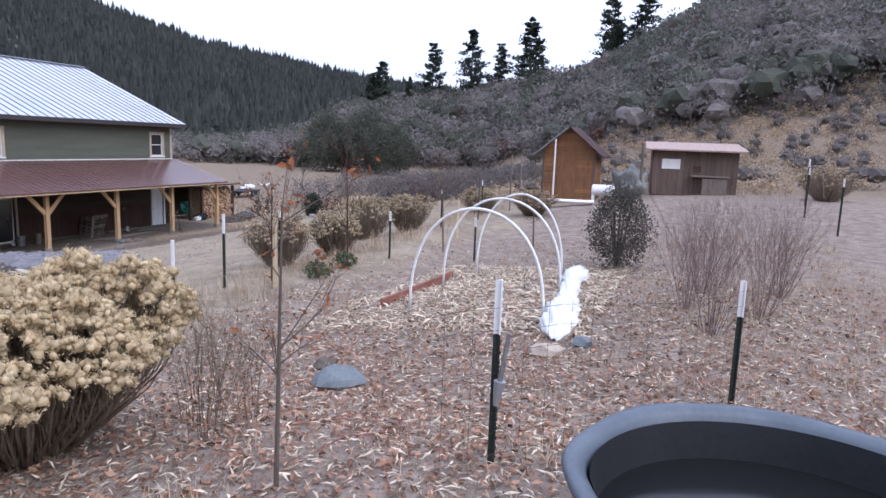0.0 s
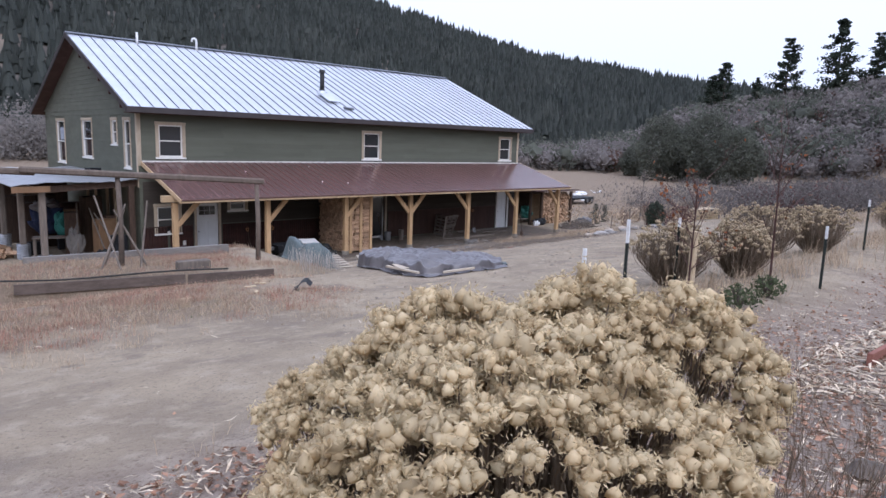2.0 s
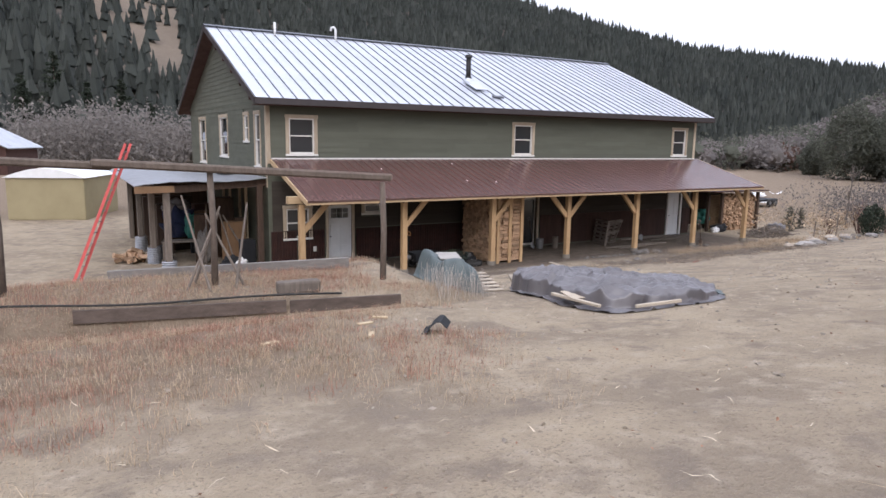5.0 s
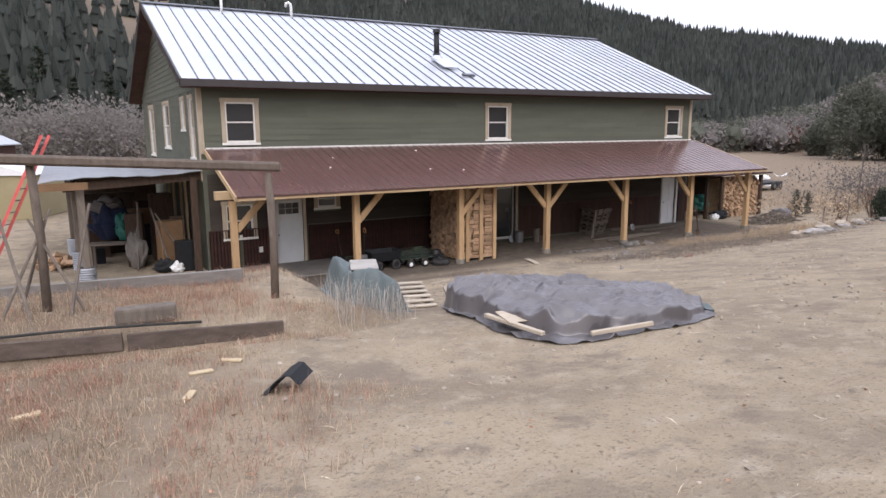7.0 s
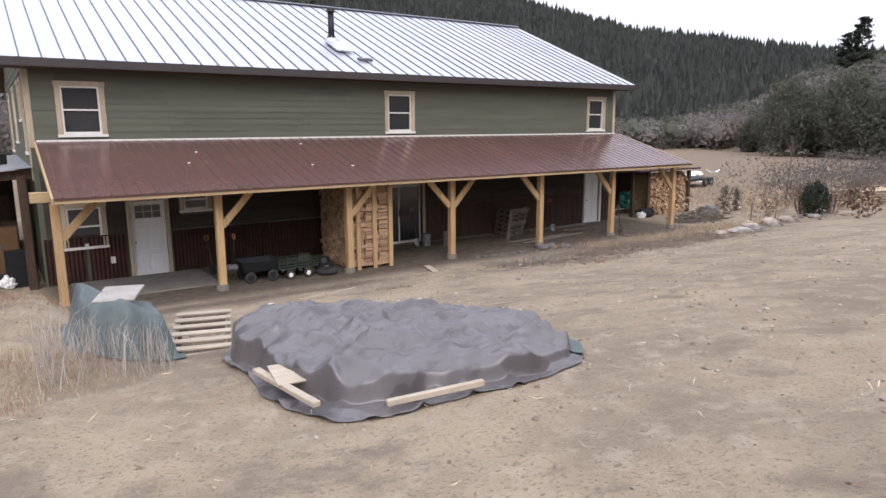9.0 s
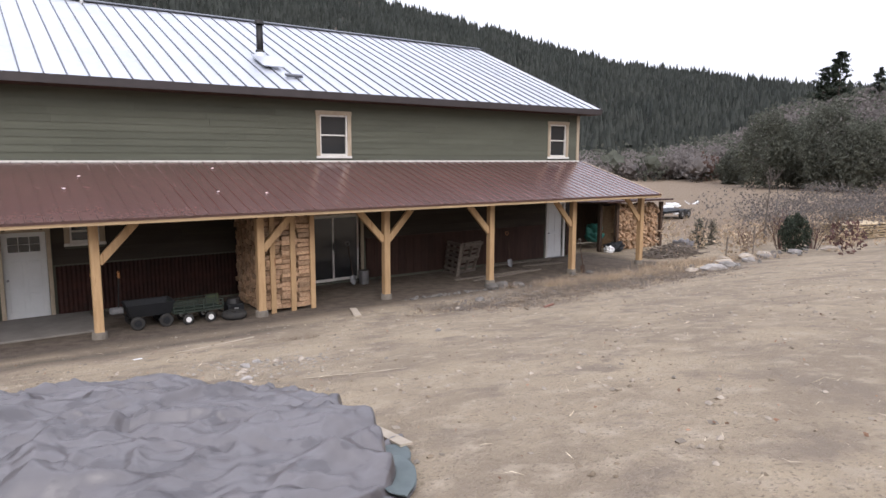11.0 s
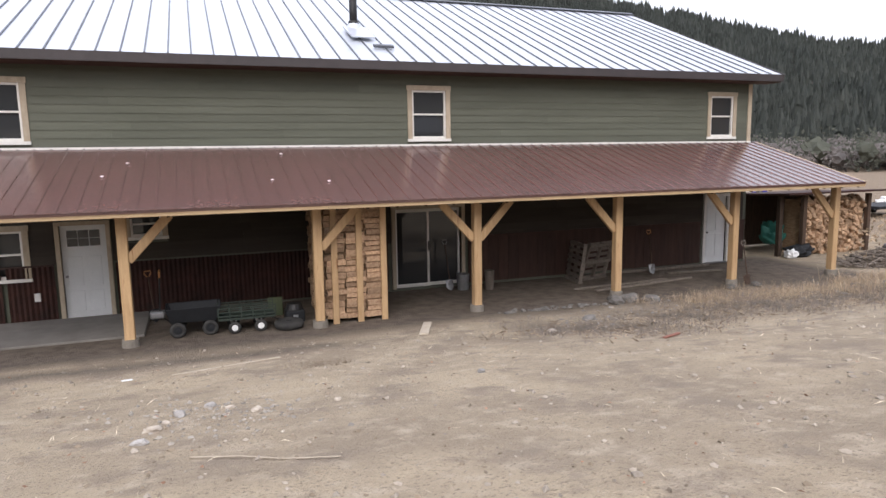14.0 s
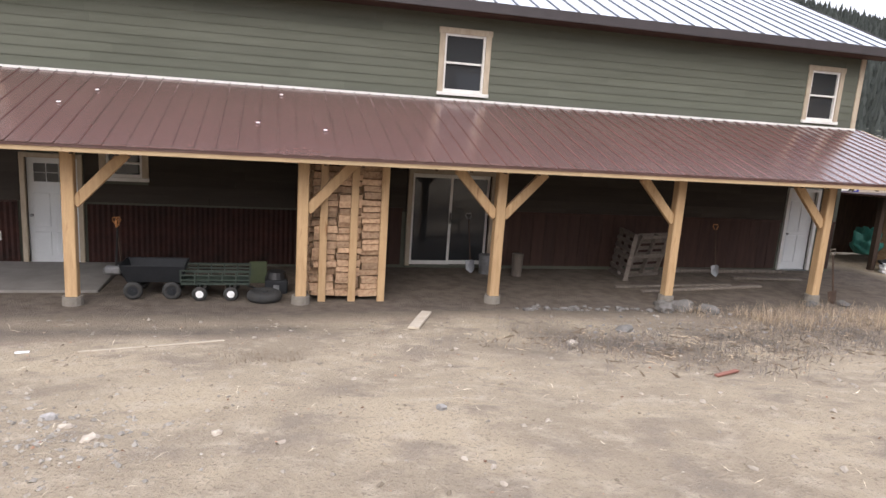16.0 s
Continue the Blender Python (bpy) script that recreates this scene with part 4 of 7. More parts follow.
    tagged(o, "fluffy cream seed heads", kind="stuff")
    return t


rabbitbrush(-17.72, -24.15, 0.86, 0.95, 1.07, 410, 3, "large rabbitbrush with cream seed heads beside the drive", 0.08, 380, 22, sink=0.2, puffs=16)
for i, (x, y, rx, h) in enumerate(((-9.6, -20.5, 0.75, 0.95), (-8.3, -21.0, 0.6, 0.85), (-5.0, -20.0, 0.9, 1.1), (-3.6, -20.6, 0.8, 1.0), (-14.9, -22.3, 0.35, 0.45), (0.6, -23.2, 0.8, 0.8), (6.5, -32.5, 1.2, 1.2), (2.2, -20.9, 0.8, 0.9))):
    rabbitbrush(x, y, rx, rx * 0.9, h, 190, 20 + i, "smaller dry rabbitbrush with faded cream seed heads", 0.062, 120, 8, FLUFF_DULL, puffs=6)


def twiggy(name, x, y, h, spread, n, seed, label, material, leaves=0, trunk=0.0, leaf_mat=None, r0=0.008, forks=2):
    """A leafless shrub or sapling: stems that fork twice, some dead leaves."""
    rng = random.Random(seed)
    t = thing(name, label, "shrub" if trunk == 0 else "tree", m=pose(x, y, gz(x, y) - 0.02))
    bm = bmesh.new()
    tips = []

    def grow(p, d, ln, r, depth):
        q = p + d * ln
        mid = p.lerp(q, 0.5) + Vector((rng.uniform(-1, 1), rng.uniform(-1, 1), 0.3)) * ln * 0.06
        tube(bm, [p, mid, q], r, 4, r * 0.55)
        tips.append(q)
        tips.append(mid)
        if depth:
            for _ in range(rng.choice((2, 3))):
                e = (d + Vector((rng.uniform(-0.6, 0.6), rng.uniform(-0.6, 0.6), rng.uniform(-0.05, 0.5)))).normalized()
                grow(p.lerp(q, rng.uniform(0.45, 1.0)), e, ln * rng.uniform(0.4, 0.7), r * 0.5, depth - 1)

    if trunk:
        lean = Vector((rng.uniform(-0.06, 0.06), rng.uniform(-0.06, 0.06), 1))
        tube(bm, [Vector((0, 0, 0)), lean * h * 0.5, lean * h], trunk, 6, trunk * 0.3)
        for i in range(n):
            p = lean * h * rng.uniform(0.35, 0.98)
            d = Vector((rng.uniform(-1, 1), rng.uniform(-1, 1), rng.uniform(0.5, 1.4))).normalized()
            grow(p, d, spread * rng.uniform(0.35, 0.8), r0, 2)
    else:
        for i in range(n):
            a, rr = rng.uniform(0, 6.28), rng.random()
            d = Vector((math.cos(a) * rr * spread, math.sin(a) * rr * spread, h)).normalized()
            grow(Vector((math.cos(a), math.sin(a), 0)) * rr * 0.15, d, h * rng.uniform(0.4, 0.65), r0, forks)
    part("twig_crown", bm, material, t)
    if leaves:
        g = np.random.default_rng(seed)
        c = np.array([tuple(v) for v in tips])[g.integers(0, len(tips), leaves)] + g.normal(0, 0.02, (leaves, 3))
        o = raw("leaf_spray", cards(c, g.uniform(0.03, 0.07, leaves), g, 0.6).tolist(), quads(leaves), leaf_mat or DRY_LEAF)
        o.parent = t
        tagged(o, "curled rusty dead leaves", kind="stuff")
    return t


for i, (x, y, h) in enumerate(((-12.9, -28.25, 1.5), (-11.7, -28.0, 1.6), (-11.9, -28.8, 1.65), (-10.4, -28.2, 1.6), (-10.3, -29.2, 1.6))):
    twiggy("red_twig_shrub", x, y, h, 0.9, 44, 5 + i, "leafless reddish-twigged shrub in the garden", HAZE_TWIG, r0=0.0024, forks=3)
twiggy("oak_sapling", -17.78, -26.04, 1.5, 0.5, 10, 7, "slender oak sapling with a few rusty leaves", BARK, 60, 0.016, r0=0.004)
twiggy("fruit_sapling", -11.95, -21.95, 1.6, 0.8, 20, 81, "young fruit tree with some russet leaves", RED_TWIG, 90, 0.018, r0=0.005)
twiggy("fruit_sapling", -9.6, -22.0, 2.1, 0.9, 18, 82, "young leafless fruit tree by the fence", RED_TWIG, 30, 0.02, r0=0.005)
twiggy("fruit_sapling", -6.6, -22.8, 2.3, 0.9, 18, 83, "young leafless fruit tree by the fence", BRUSH_STEM, 0, 0.022, r0=0.005)
twiggy("fruit_sapling", -5.4, -24.6, 1.7, 0.7, 14, 84, "young leafless fruit tree in the garden", BRUSH_STEM, 0, 0.022, r0=0.005)
for i, (x, y, h) in enumerate(((-17.0, -24.9, 1.15), (-16.85, -25.2, 0.95), (-16.4, -24.6, 0.85), (-17.3, -25.15, 1.1))):
    twiggy("dry_stalk_shrub", x, y, h, 0.35, 13, 90 + i, "thin dry stalks beside the rabbitbrush", BRUSH_STEM, r0=0.0024)
for i, (x, y, h, s) in enumerate(((17.5, -4.2, 1.8, 0.9), (19.0, -3.3, 1.6, 0.9), (16.2, -3.4, 1.2, 0.8), (21.5, -4.6, 1.9, 1.0), (18.2, -5.2, 1.4, 0.8), (24.5, -7.5, 2.0, 1.2), (27.0, -9.5, 2.2, 1.2))):
    twiggy("bare_shrub", x, y, h, s, 16, 100 + i, "leafless brown shrub beside the dirt drive", BRUSH_STEM if i % 2 else RED_TWIG, r0=0.012)
twiggy("aspen_sapling", 20.6, -1.8, 3.4, 0.9, 16, 110, "slim pale-barked leafless aspen", PALE_TWIG, 0, 0.05, r0=0.015)


def evergreen(x, y, h, w, seed, label, material=JUNIPER, n=1500, size=0.09):
    rng = np.random.default_rng(seed)
    t = thing("evergreen_shrub", label, "shrub", m=pose(x, y, gz(x, y)))
    bm = bmesh.new()
    for _ in range(7):
        a = rng.uniform(0, 6.28)
        tube(bm, [(0, 0, -0.05), (math.cos(a) * w * 0.2, math.sin(a) * w * 0.2, h * 0.4), (math.cos(a) * w * 0.35, math.sin(a) * w * 0.35, h * 0.85)], 0.03, 5, 0.008)
    tagged(part("stem_cluster", bm, BARK, t), "rough grey stems", kind="stuff")
    d = rng.normal(size=(n, 3))
    d /= np.linalg.norm(d, axis=1, keepdims=True)
    d *= rng.uniform(0.3, 1.0, (n, 1)) ** 0.5 * (1 + 0.18 * np.sin(d[:, :1] * 7) * np.cos(d[:, 1:2] * 6))
    taper = 1 - 0.35 * np.clip(d[:, 2:], 0, 1)
    c = np.stack([d[:, 0] * w * taper[:, 0], d[:, 1] * w * taper[:, 0], h * (0.5 + 0.52 * d[:, 2])], 1)
    o = raw("crown", cards(c, rng.uniform(0.6, 1.5, n) * size, rng, 0.4).tolist(), quads(n), material)
    o.parent = t
    return t


evergreen(-8.1, -26.76, 1.55, 0.62, 1, "dark grey-green evergreen bush beside the hoops", leafy("grey_green_bush", (0.13, 0.122, 0.10), (0.085, 0.08, 0.068), 3, 0.2), 9000, 0.045)
for i, (az, r, h, w) in enumerate(((26.9, 96, 10.0, 4.4), (24.9, 99, 8.5, 4.0), (22.6, 93, 10.5, 4.6), (29.4, 108, 5.0, 2.6), (20.3, 90, 8.0, 4.2))):
    evergreen(HUB[0] + r * math.cos(radians(az)), HUB[1] + r * math.sin(radians(az)), h, w, 30 + i, "broad dark juniper at the edge of the meadow", JUNIPER, 5200, 0.5)
evergreen(16.6, -5.2, 1.5, 0.6, 2, "small green juniper beside the drive", PINE_NEAR, 1600, 0.14)
pine(15.7, -1.6, 1.5, 3, "young open-branched pine near the woodshed", 0.34)
pine(17.3, -1.2, 1.3, 4, "young open-branched pine near the woodshed", 0.34)
evergreen(-10.9, -22.13, 0.3, 0.26, 5, "low green herb clump in the garden", GREEN_WEED, 260, 0.07)
evergreen(-9.86, -22.08, 0.32, 0.24, 6, "low green herb clump in the garden", GREEN_WEED, 260, 0.07)


# ---- loose cover on the ground ----
def scatter(n, x0, x1, y0, y1, seed, weight):
    rng = np.random.default_rng(seed)
    x, y = rng.uniform(x0, x1, n), rng.uniform(y0, y1, n)
    ok = rng.random(n) < weight(x, y)
    return x[ok], y[ok], rng


def litter(name, n, box4, seed, weight, smin, smax, material, label, aspect=0.6, category="litter", lift=0.012):
    x, y, rng = scatter(n, *box4, seed, weight)
    c = np.stack([x, y, ground(x, y) + lift + rng.uniform(0, 0.02, len(x))], 1)
    stuff(name, cards(c, rng.uniform(smin, smax, len(x)), rng, aspect, 0.82), quads(len(x)), material, label, category)


in_garden = lambda x, y: zones(x, y)[0]
near_start = lambda x, y: zones(x, y)[0] * np.clip(1.3 - np.hypot(x + 18, y + 26) / 9, 0.12, 1)
litter("leaf_litter", 52000, (-19, -4, -31, -22), 31, near_start, 0.025, 0.07, LITTER, "fallen brown leaves over the garden soil")
litter("straw_mulch", 25000, (-19, -6, -30, -22), 32, near_start, 0.03, 0.12, STRAW, "pale straw and chip mulch over the garden soil", 0.16)
litter("straw_mulch", 5000, (-13.5, -8, -27, -23.5), 33, in_garden, 0.06, 0.3, STRAW, "pale straw heaped round the hoop bed", 0.1)
in_yard = lambda x, y: (1 - np.clip(sum(zones(x, y)[:2]), 0, 1)) * np.clip(1.2 - np.abs(y + 12) / 14, 0.1, 1) * 0.5
litter("yard_straw", 5200, (-18, 8, -23, -4), 34, in_yard, 0.04, 0.17, STRAW, "scattered straw and splinters on the dirt yard", 0.06)
litter("yard_leaves", 2600, (-18, 10, -23, -4), 35, in_yard, 0.02, 0.05, LITTER, "scattered dead leaves on the dirt yard", 0.6)


def pebbles(name, n, box4, seed, weight, smin, smax, material, label):
    x, y, rng = scatter(n, *box4, seed, weight)
    n = len(x)
    s = smin * (smax / smin) ** (rng.random(n) ** 2.2)
    z = ground(x, y)
    base = np.array([[1, 0, 0], [0, 1, 0], [-1, 0, 0], [0, -1, 0], [0, 0, 0.75], [0, 0, -0.5], [0.62, 0.62, 0.4], [-0.62, -0.62, 0.4]])
    v = base[None] * rng.uniform(0.6, 1.25, (n, 8, 1)) * s[:, None, None] * 0.5
    a = rng.uniform(0, 6.28, n)
    ca, sa = np.cos(a)[:, None], np.sin(a)[:, None]
    vx, vy = v[..., 0] * ca * 1.3 - v[..., 1] * sa, v[..., 0] * sa * 1.3 + v[..., 1] * ca
    V = np.stack([vx + x[:, None], vy + y[:, None], v[..., 2] + (z + s * 0.08)[:, None]], -1).reshape(-1, 3)
    tri = np.array([[0, 6, 4], [6, 1, 4], [1, 2, 4], [2, 7, 4], [7, 3, 4], [3, 0, 4], [0, 1, 6], [2, 3, 7], [1, 0, 5], [2, 1, 5], [3, 2, 5], [0, 3, 5]])
    F = (np.arange(n)[:, None, None] * 8 + tri[None]).reshape(-1, 3)
    stuff(name, V, F.tolist(), material, label, "stones")


YARD_STONE = shade("tan_yard_stone", (0.36, 0.31, 0.25), (0.22, 0.185, 0.15), 8, 0.95, bump=0.3, island=0.35)
open_dirt = lambda x, y: (1 - np.clip(zones(x, y)[0], 0, 1)) * np.clip(1.25 - np.hypot(x + 4, y + 10) / 14, 0.15, 1)
pebbles("yard_pebbles", 6500, (-17, 10, -21, -3.9), 36, open_dirt, 0.012, 0.075, YARD_STONE, "small tan pebbles strewn over the dirt yard")
CLOD = shade("dry_dirt_clod", (0.27, 0.215, 0.155), (0.18, 0.14, 0.10), 8, 1.0, bump=0.4, island=0.25)
pebbles("dirt_clods", 5200, (-17, 10, -21, -3.9), 49, open_dirt, 0.012, 0.06, CLOD, "dry dirt clods over the yard")
pebbles("porch_rubble", 1600, (0.2, 10, -6.6, -3.4), 50, lambda x, y: np.exp(-((y + 4.9 + 0.3 * np.sin(x * 2)) / 0.8) ** 2), 0.015, 0.09, STONE, "grey rubble and grit along the porch edge")
GRAVEL = shade("grey_tan_gravel", (0.33, 0.295, 0.25), (0.20, 0.178, 0.152), 8, 0.95, bump=0.4, island=0.3)
gravel_patch = lambda x, y: np.exp(-(((x + 6.15 + 0.25 * (y + 9.3)) / 0.75) ** 2 + ((y + 9.3) / 0.8) ** 2))
pebbles("gravel_patch", 6500, (-9, -3.5, -11, -6.5), 37, gravel_patch, 0.012, 0.065, GRAVEL, "patch of grey gravel and broken stone")
pebbles("path_stones", 900, (9, 19, -9, -3.2), 38, lambda x, y: np.exp(-((y + 5.3 - 0.10 * (x - 14)) / 0.7) ** 2) * 0.8, 0.04, 0.3, STONE, "rubble and pale stones along the drive edge")


def grass(name, n, box4, seed, weight, h0, h1, material, label, per=20, spread=0.10, width=0.0045):
    x, y, rng = scatter(n, *box4, seed, weight)
    m = len(x)
    px = np.repeat(x, per) + rng.normal(0, spread, m * per)
    py = np.repeat(y, per) + rng.normal(0, spread, m * per)
    p = np.stack([px, py, ground(px, py) - 0.01], 1)
    h = np.repeat(rng.uniform(h0, h1, m), per) * rng.uniform(0.5, 1.15, m * per)
    stuff(name, blades(p, h, rng.uniform(0.1, 1.35, m * per), np.full(m * per, width), rng), pents(m * per), material, label, "grass")


side_grass = lambda x, y: smooth(-11.2, -13.0, x + 0.5 * np.sin(y * 2.1) + 1.2 * smooth(-12.6, -14.5, y)) * smooth(-18.3, -15.2, y + 0.6 * np.sin(x * 1.7)) * (1 - smooth(-7, -4, y)) * 0.9
grass("dry_grass", 8000, (-24, -10.5, -18.5, -4.5), 41, side_grass, 0.04, 0.17, DRY_GRASS, "dry tan bunch grass on the terrace")
grass("russet_grass", 5600, (-24, -10.3, -17, -6), 42, lambda x, y: side_grass(x, y) * (0.35 + 0.65 * (np.sin(x * 1.3) * np.sin(y * 1.1 + 1) > 0.1)), 0.04, 0.19, RED_GRASS, "russet dry grass on the terrace")
strip_w = lambda x, y: smooth(2.2, 4.6, x + 0.5 * np.sin(y * 3)) * np.exp(-((y + 4.75 + 0.05 * x * np.sin(x)) / 0.75) ** 2) * (1 - smooth(12, 15, x))
grass("dry_grass", 1500, (2, 15, -7, -3.3), 43, strip_w, 0.10, 0.32, DRY_GRASS, "dry tan weeds in front of the porch")
grass("garden_grass", 3200, (-19, -2, -31, -21), 44, lambda x, y: np.clip(zones(x, y)[0], 0, 1) * (0.25 + 0.75 * smooth(-26, -29, y)), 0.07, 0.22, DRY_GRASS, "short dead grass through the garden litter", 10, 0.08)
grass("garden_weeds", 700, (-19.5, -14, -28.5, -24.5), 45, lambda x, y: 0.7 + 0 * x, 0.04, 0.14, RED_GRASS, "russet dead weeds beside the path", 14, 0.09, 0.003)
grass("meadow_grass", 5000, (8, 45, -32, 12), 46, lambda x, y: np.clip(zones(x, y)[1], 0, 1) * np.clip(1.2 - np.hypot(x - 10, y + 12) / 32, 0.1, 1), 0.15, 0.5, DRY_GRASS, "dry tan meadow grass", 9, 0.14, 0.012)
grass("fence_weeds", 900, (-15, 4, -23.2, -20.2), 47, lambda x, y: np.exp(-((y + 21.5 - 0.05 * (x + 10)) / 0.6) ** 2), 0.15, 0.5, DRY_GRASS, "dry weeds along the fence line", 10, 0.1, 0.007)
weedy = lambda x, y: smooth(-2.2, 0.5, x + 0.4 * np.sin(y * 3)) * np.exp(-((y + 6.3 + 0.35 * np.sin(x * 1.3)) / 1.1) ** 2) * (1 - smooth(8, 11, x))
litter("porch_side_litter", 6500, (-2.5, 10, -9.5, -3.8), 52, weedy, 0.06, 0.28, BRUSH_STEM, "grey dead weed stalks lying along the porch", 0.12)
litter("porch_side_litter", 6000, (-2.5, 10, -9.5, -3.8), 53, weedy, 0.05, 0.24, DRY_GRASS, "pale dead weed stalks lying along the porch", 0.07)
grass("dead_weeds", 1900, (-2.5, 10, -9, -3.8), 54, weedy, 0.05, 0.22, PALE_TWIG, "low grey dead weeds along the porch", 16, 0.12)
grass("yard_tuft", 90, (-5.1, -4.2, -6.6, -6.0), 55, lambda x, y: 0.5 + 0 * x, 0.03, 0.1, BRUSH_STEM, "small grey tuft in the dirt yard", 14, 0.06)
grass("green_tuft", 60, (-17, -13.5, -16.4, -14.9), 48, lambda x, y: np.exp(-(((x + 15.3) / 0.7) ** 2 + ((y + 15.6) / 0.3) ** 2)), 0.05, 0.12, GREEN_WEED, "small patch of living green grass")

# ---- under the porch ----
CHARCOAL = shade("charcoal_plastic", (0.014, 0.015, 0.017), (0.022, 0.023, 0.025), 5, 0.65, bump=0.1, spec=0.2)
RUBBER = shade("black_rubber", (0.02, 0.02, 0.02), (0.045, 0.042, 0.038), 6, 0.85, bump=0.2)
GREEN_STEEL = shade("green_painted_steel", (0.028, 0.04, 0.03), (0.02, 0.028, 0.022), 5, 0.6, bump=0.1)
STEEL = shade("worn_grey_steel", (0.30, 0.30, 0.31), (0.2, 0.2, 0.2), 6, 0.5, metal=0.7, bump=0.1)
GALV = shade("galvanised_corrugated_steel", (0.42, 0.43, 0.45), (0.32, 0.33, 0.35), 3, 0.45, metal=0.6, bump=0.1)
HANDLE = shade("orange_tan_handle", (0.42, 0.19, 0.07), (0.35, 0.15, 0.05), 6, 0.6, bump=0.1)
RED_PAINT = shade("faded_red_paint", (0.55, 0.085, 0.07), (0.42, 0.07, 0.06), 5, 0.6, bump=0.1)
SMOKE_TARP = shade("grey_brown_tarp", (0.115, 0.103, 0.105), (0.082, 0.073, 0.074), 1.2, 0.4, bump=0.3, grain=14, stretch=(0.8, 1.5, 1), spots=((0.066, 0.058, 0.06), 0.565, 0.6, 4.2), spec=0.95)
GREEN_TARP = shade("grey_green_tarp", (0.115, 0.14, 0.14), (0.08, 0.10, 0.10), 1.8, 0.6, bump=0.5, grain=14)
WHITE_SHEET = shade("white_plastic_sheet", (0.80, 0.80, 0.80), (0.70, 0.70, 0.69), 3, 0.5, bump=0.4)
TAN_FABRIC = shade("tan_fabric_cover", (0.34, 0.29, 0.17), (0.28, 0.235, 0.135), 0.8, 0.85, bump=0.3)
CARDBOARD = shade("brown_cardboard", (0.22, 0.13, 0.07), (0.16, 0.095, 0.05), 3, 0.9, bump=0.2)
BLUE_CLOTH = shade("dark_blue_cloth", (0.012, 0.02, 0.055), (0.01, 0.014, 0.03), 4, 0.9, bump=0.4)
TEAL = shade("teal_plastic", (0.03, 0.16, 0.13), (0.02, 0.11, 0.09), 4, 0.6, bump=0.2)
CABIN_WOOD = shade("orange_brown_cabin_boards", (0.26, 0.125, 0.055), (0.17, 0.08, 0.036), 2, 0.8, stretch=(1, 5, 1), per_object=0.18)
SHED_WOOD = shade("grey_brown_shed_boards", (0.14, 0.098, 0.078), (0.09, 0.063, 0.05), 2, 0.9, stretch=(5, 5, 0.6), per_object=0.2)
RED_BOARD = shade("red_brown_bed_board", (0.27, 0.115, 0.082), (0.19, 0.08, 0.058), 4, 0.85, stretch=(1, 5, 5))
TUB_GREY = shade("blue_grey_stock_tank_rubber", (0.10, 0.12, 0.145), (0.07, 0.083, 0.1), 4, 0.5, bump=0.15, spec=0.5)
WATER = glass("dark_still_water", (0.012, 0.012, 0.013), 0.12)
WATER.node_tree.nodes["Principled BSDF"].inputs["Specular IOR Level"].default_value = 0.25

# wainscot: rusty corrugated sheets, then brown boards
bm = bmesh.new()
n = 18
prof = [(k * 0.9 / n, 0.012 * (1 if k % 2 else -1)) for k in range(n + 1)]
f0 = [(bm.verts.new((x, o - 0.02, 0)), bm.verts.new((x, o - 0.02, 1.16))) for x, o in prof]
for a, b in zip(f0, f0[1:]):
    bm.faces.new((a[0], b[0], b[1], a[1]))
ext = bmesh.ops.extrude_face_region(bm, geom=bm.faces[:])
bmesh.ops.translate(bm, verts=[v for v in ext["geom"] if isinstance(v, bmesh.types.BMVert)], vec=(0, 0.006, 0))
corr = finish("corrugated_sheet", bm, RUST)
for x in (-11.1, -10.1, -8.0, -7.1, -6.2, -5.3, -4.4):
    piece("corrugated_sheet", corr, house, pose(x, -0.02, 0.0))
for a, b in ((-3.5, -1.75), (0.45, 8.1), (9.3, 9.8)):
    k = max(1, round((b - a) / 0.3))
    for i in range(k):
        x = a + (b - a) * i / k
        block("wainscot_board", BROWN_PANEL, house, x, x + (b - a) / k - 0.008, -0.045, -0.008, 0.02, 1.22)
    block("rail", BROWN_PANEL, house, a, b, -0.06, -0.006, 1.222, 1.28)
block("rail", BROWN_PANEL, house, -11.1, -9.2, -0.06, -0.036, 1.165, 1.20)


def door_frame(parent, x0, x1, z0, z1, mat, w=0.09):
    for c in ((x0 - w, x0, z0, z1), (x1, x1 + w, z0, z1), (x0 - w, x1 + w, z1 + 0.002, z1 + w)):
        block("frame", mat, parent, c[0], c[1], -0.07, 0.16, c[2], c[3], bevel=0.004)


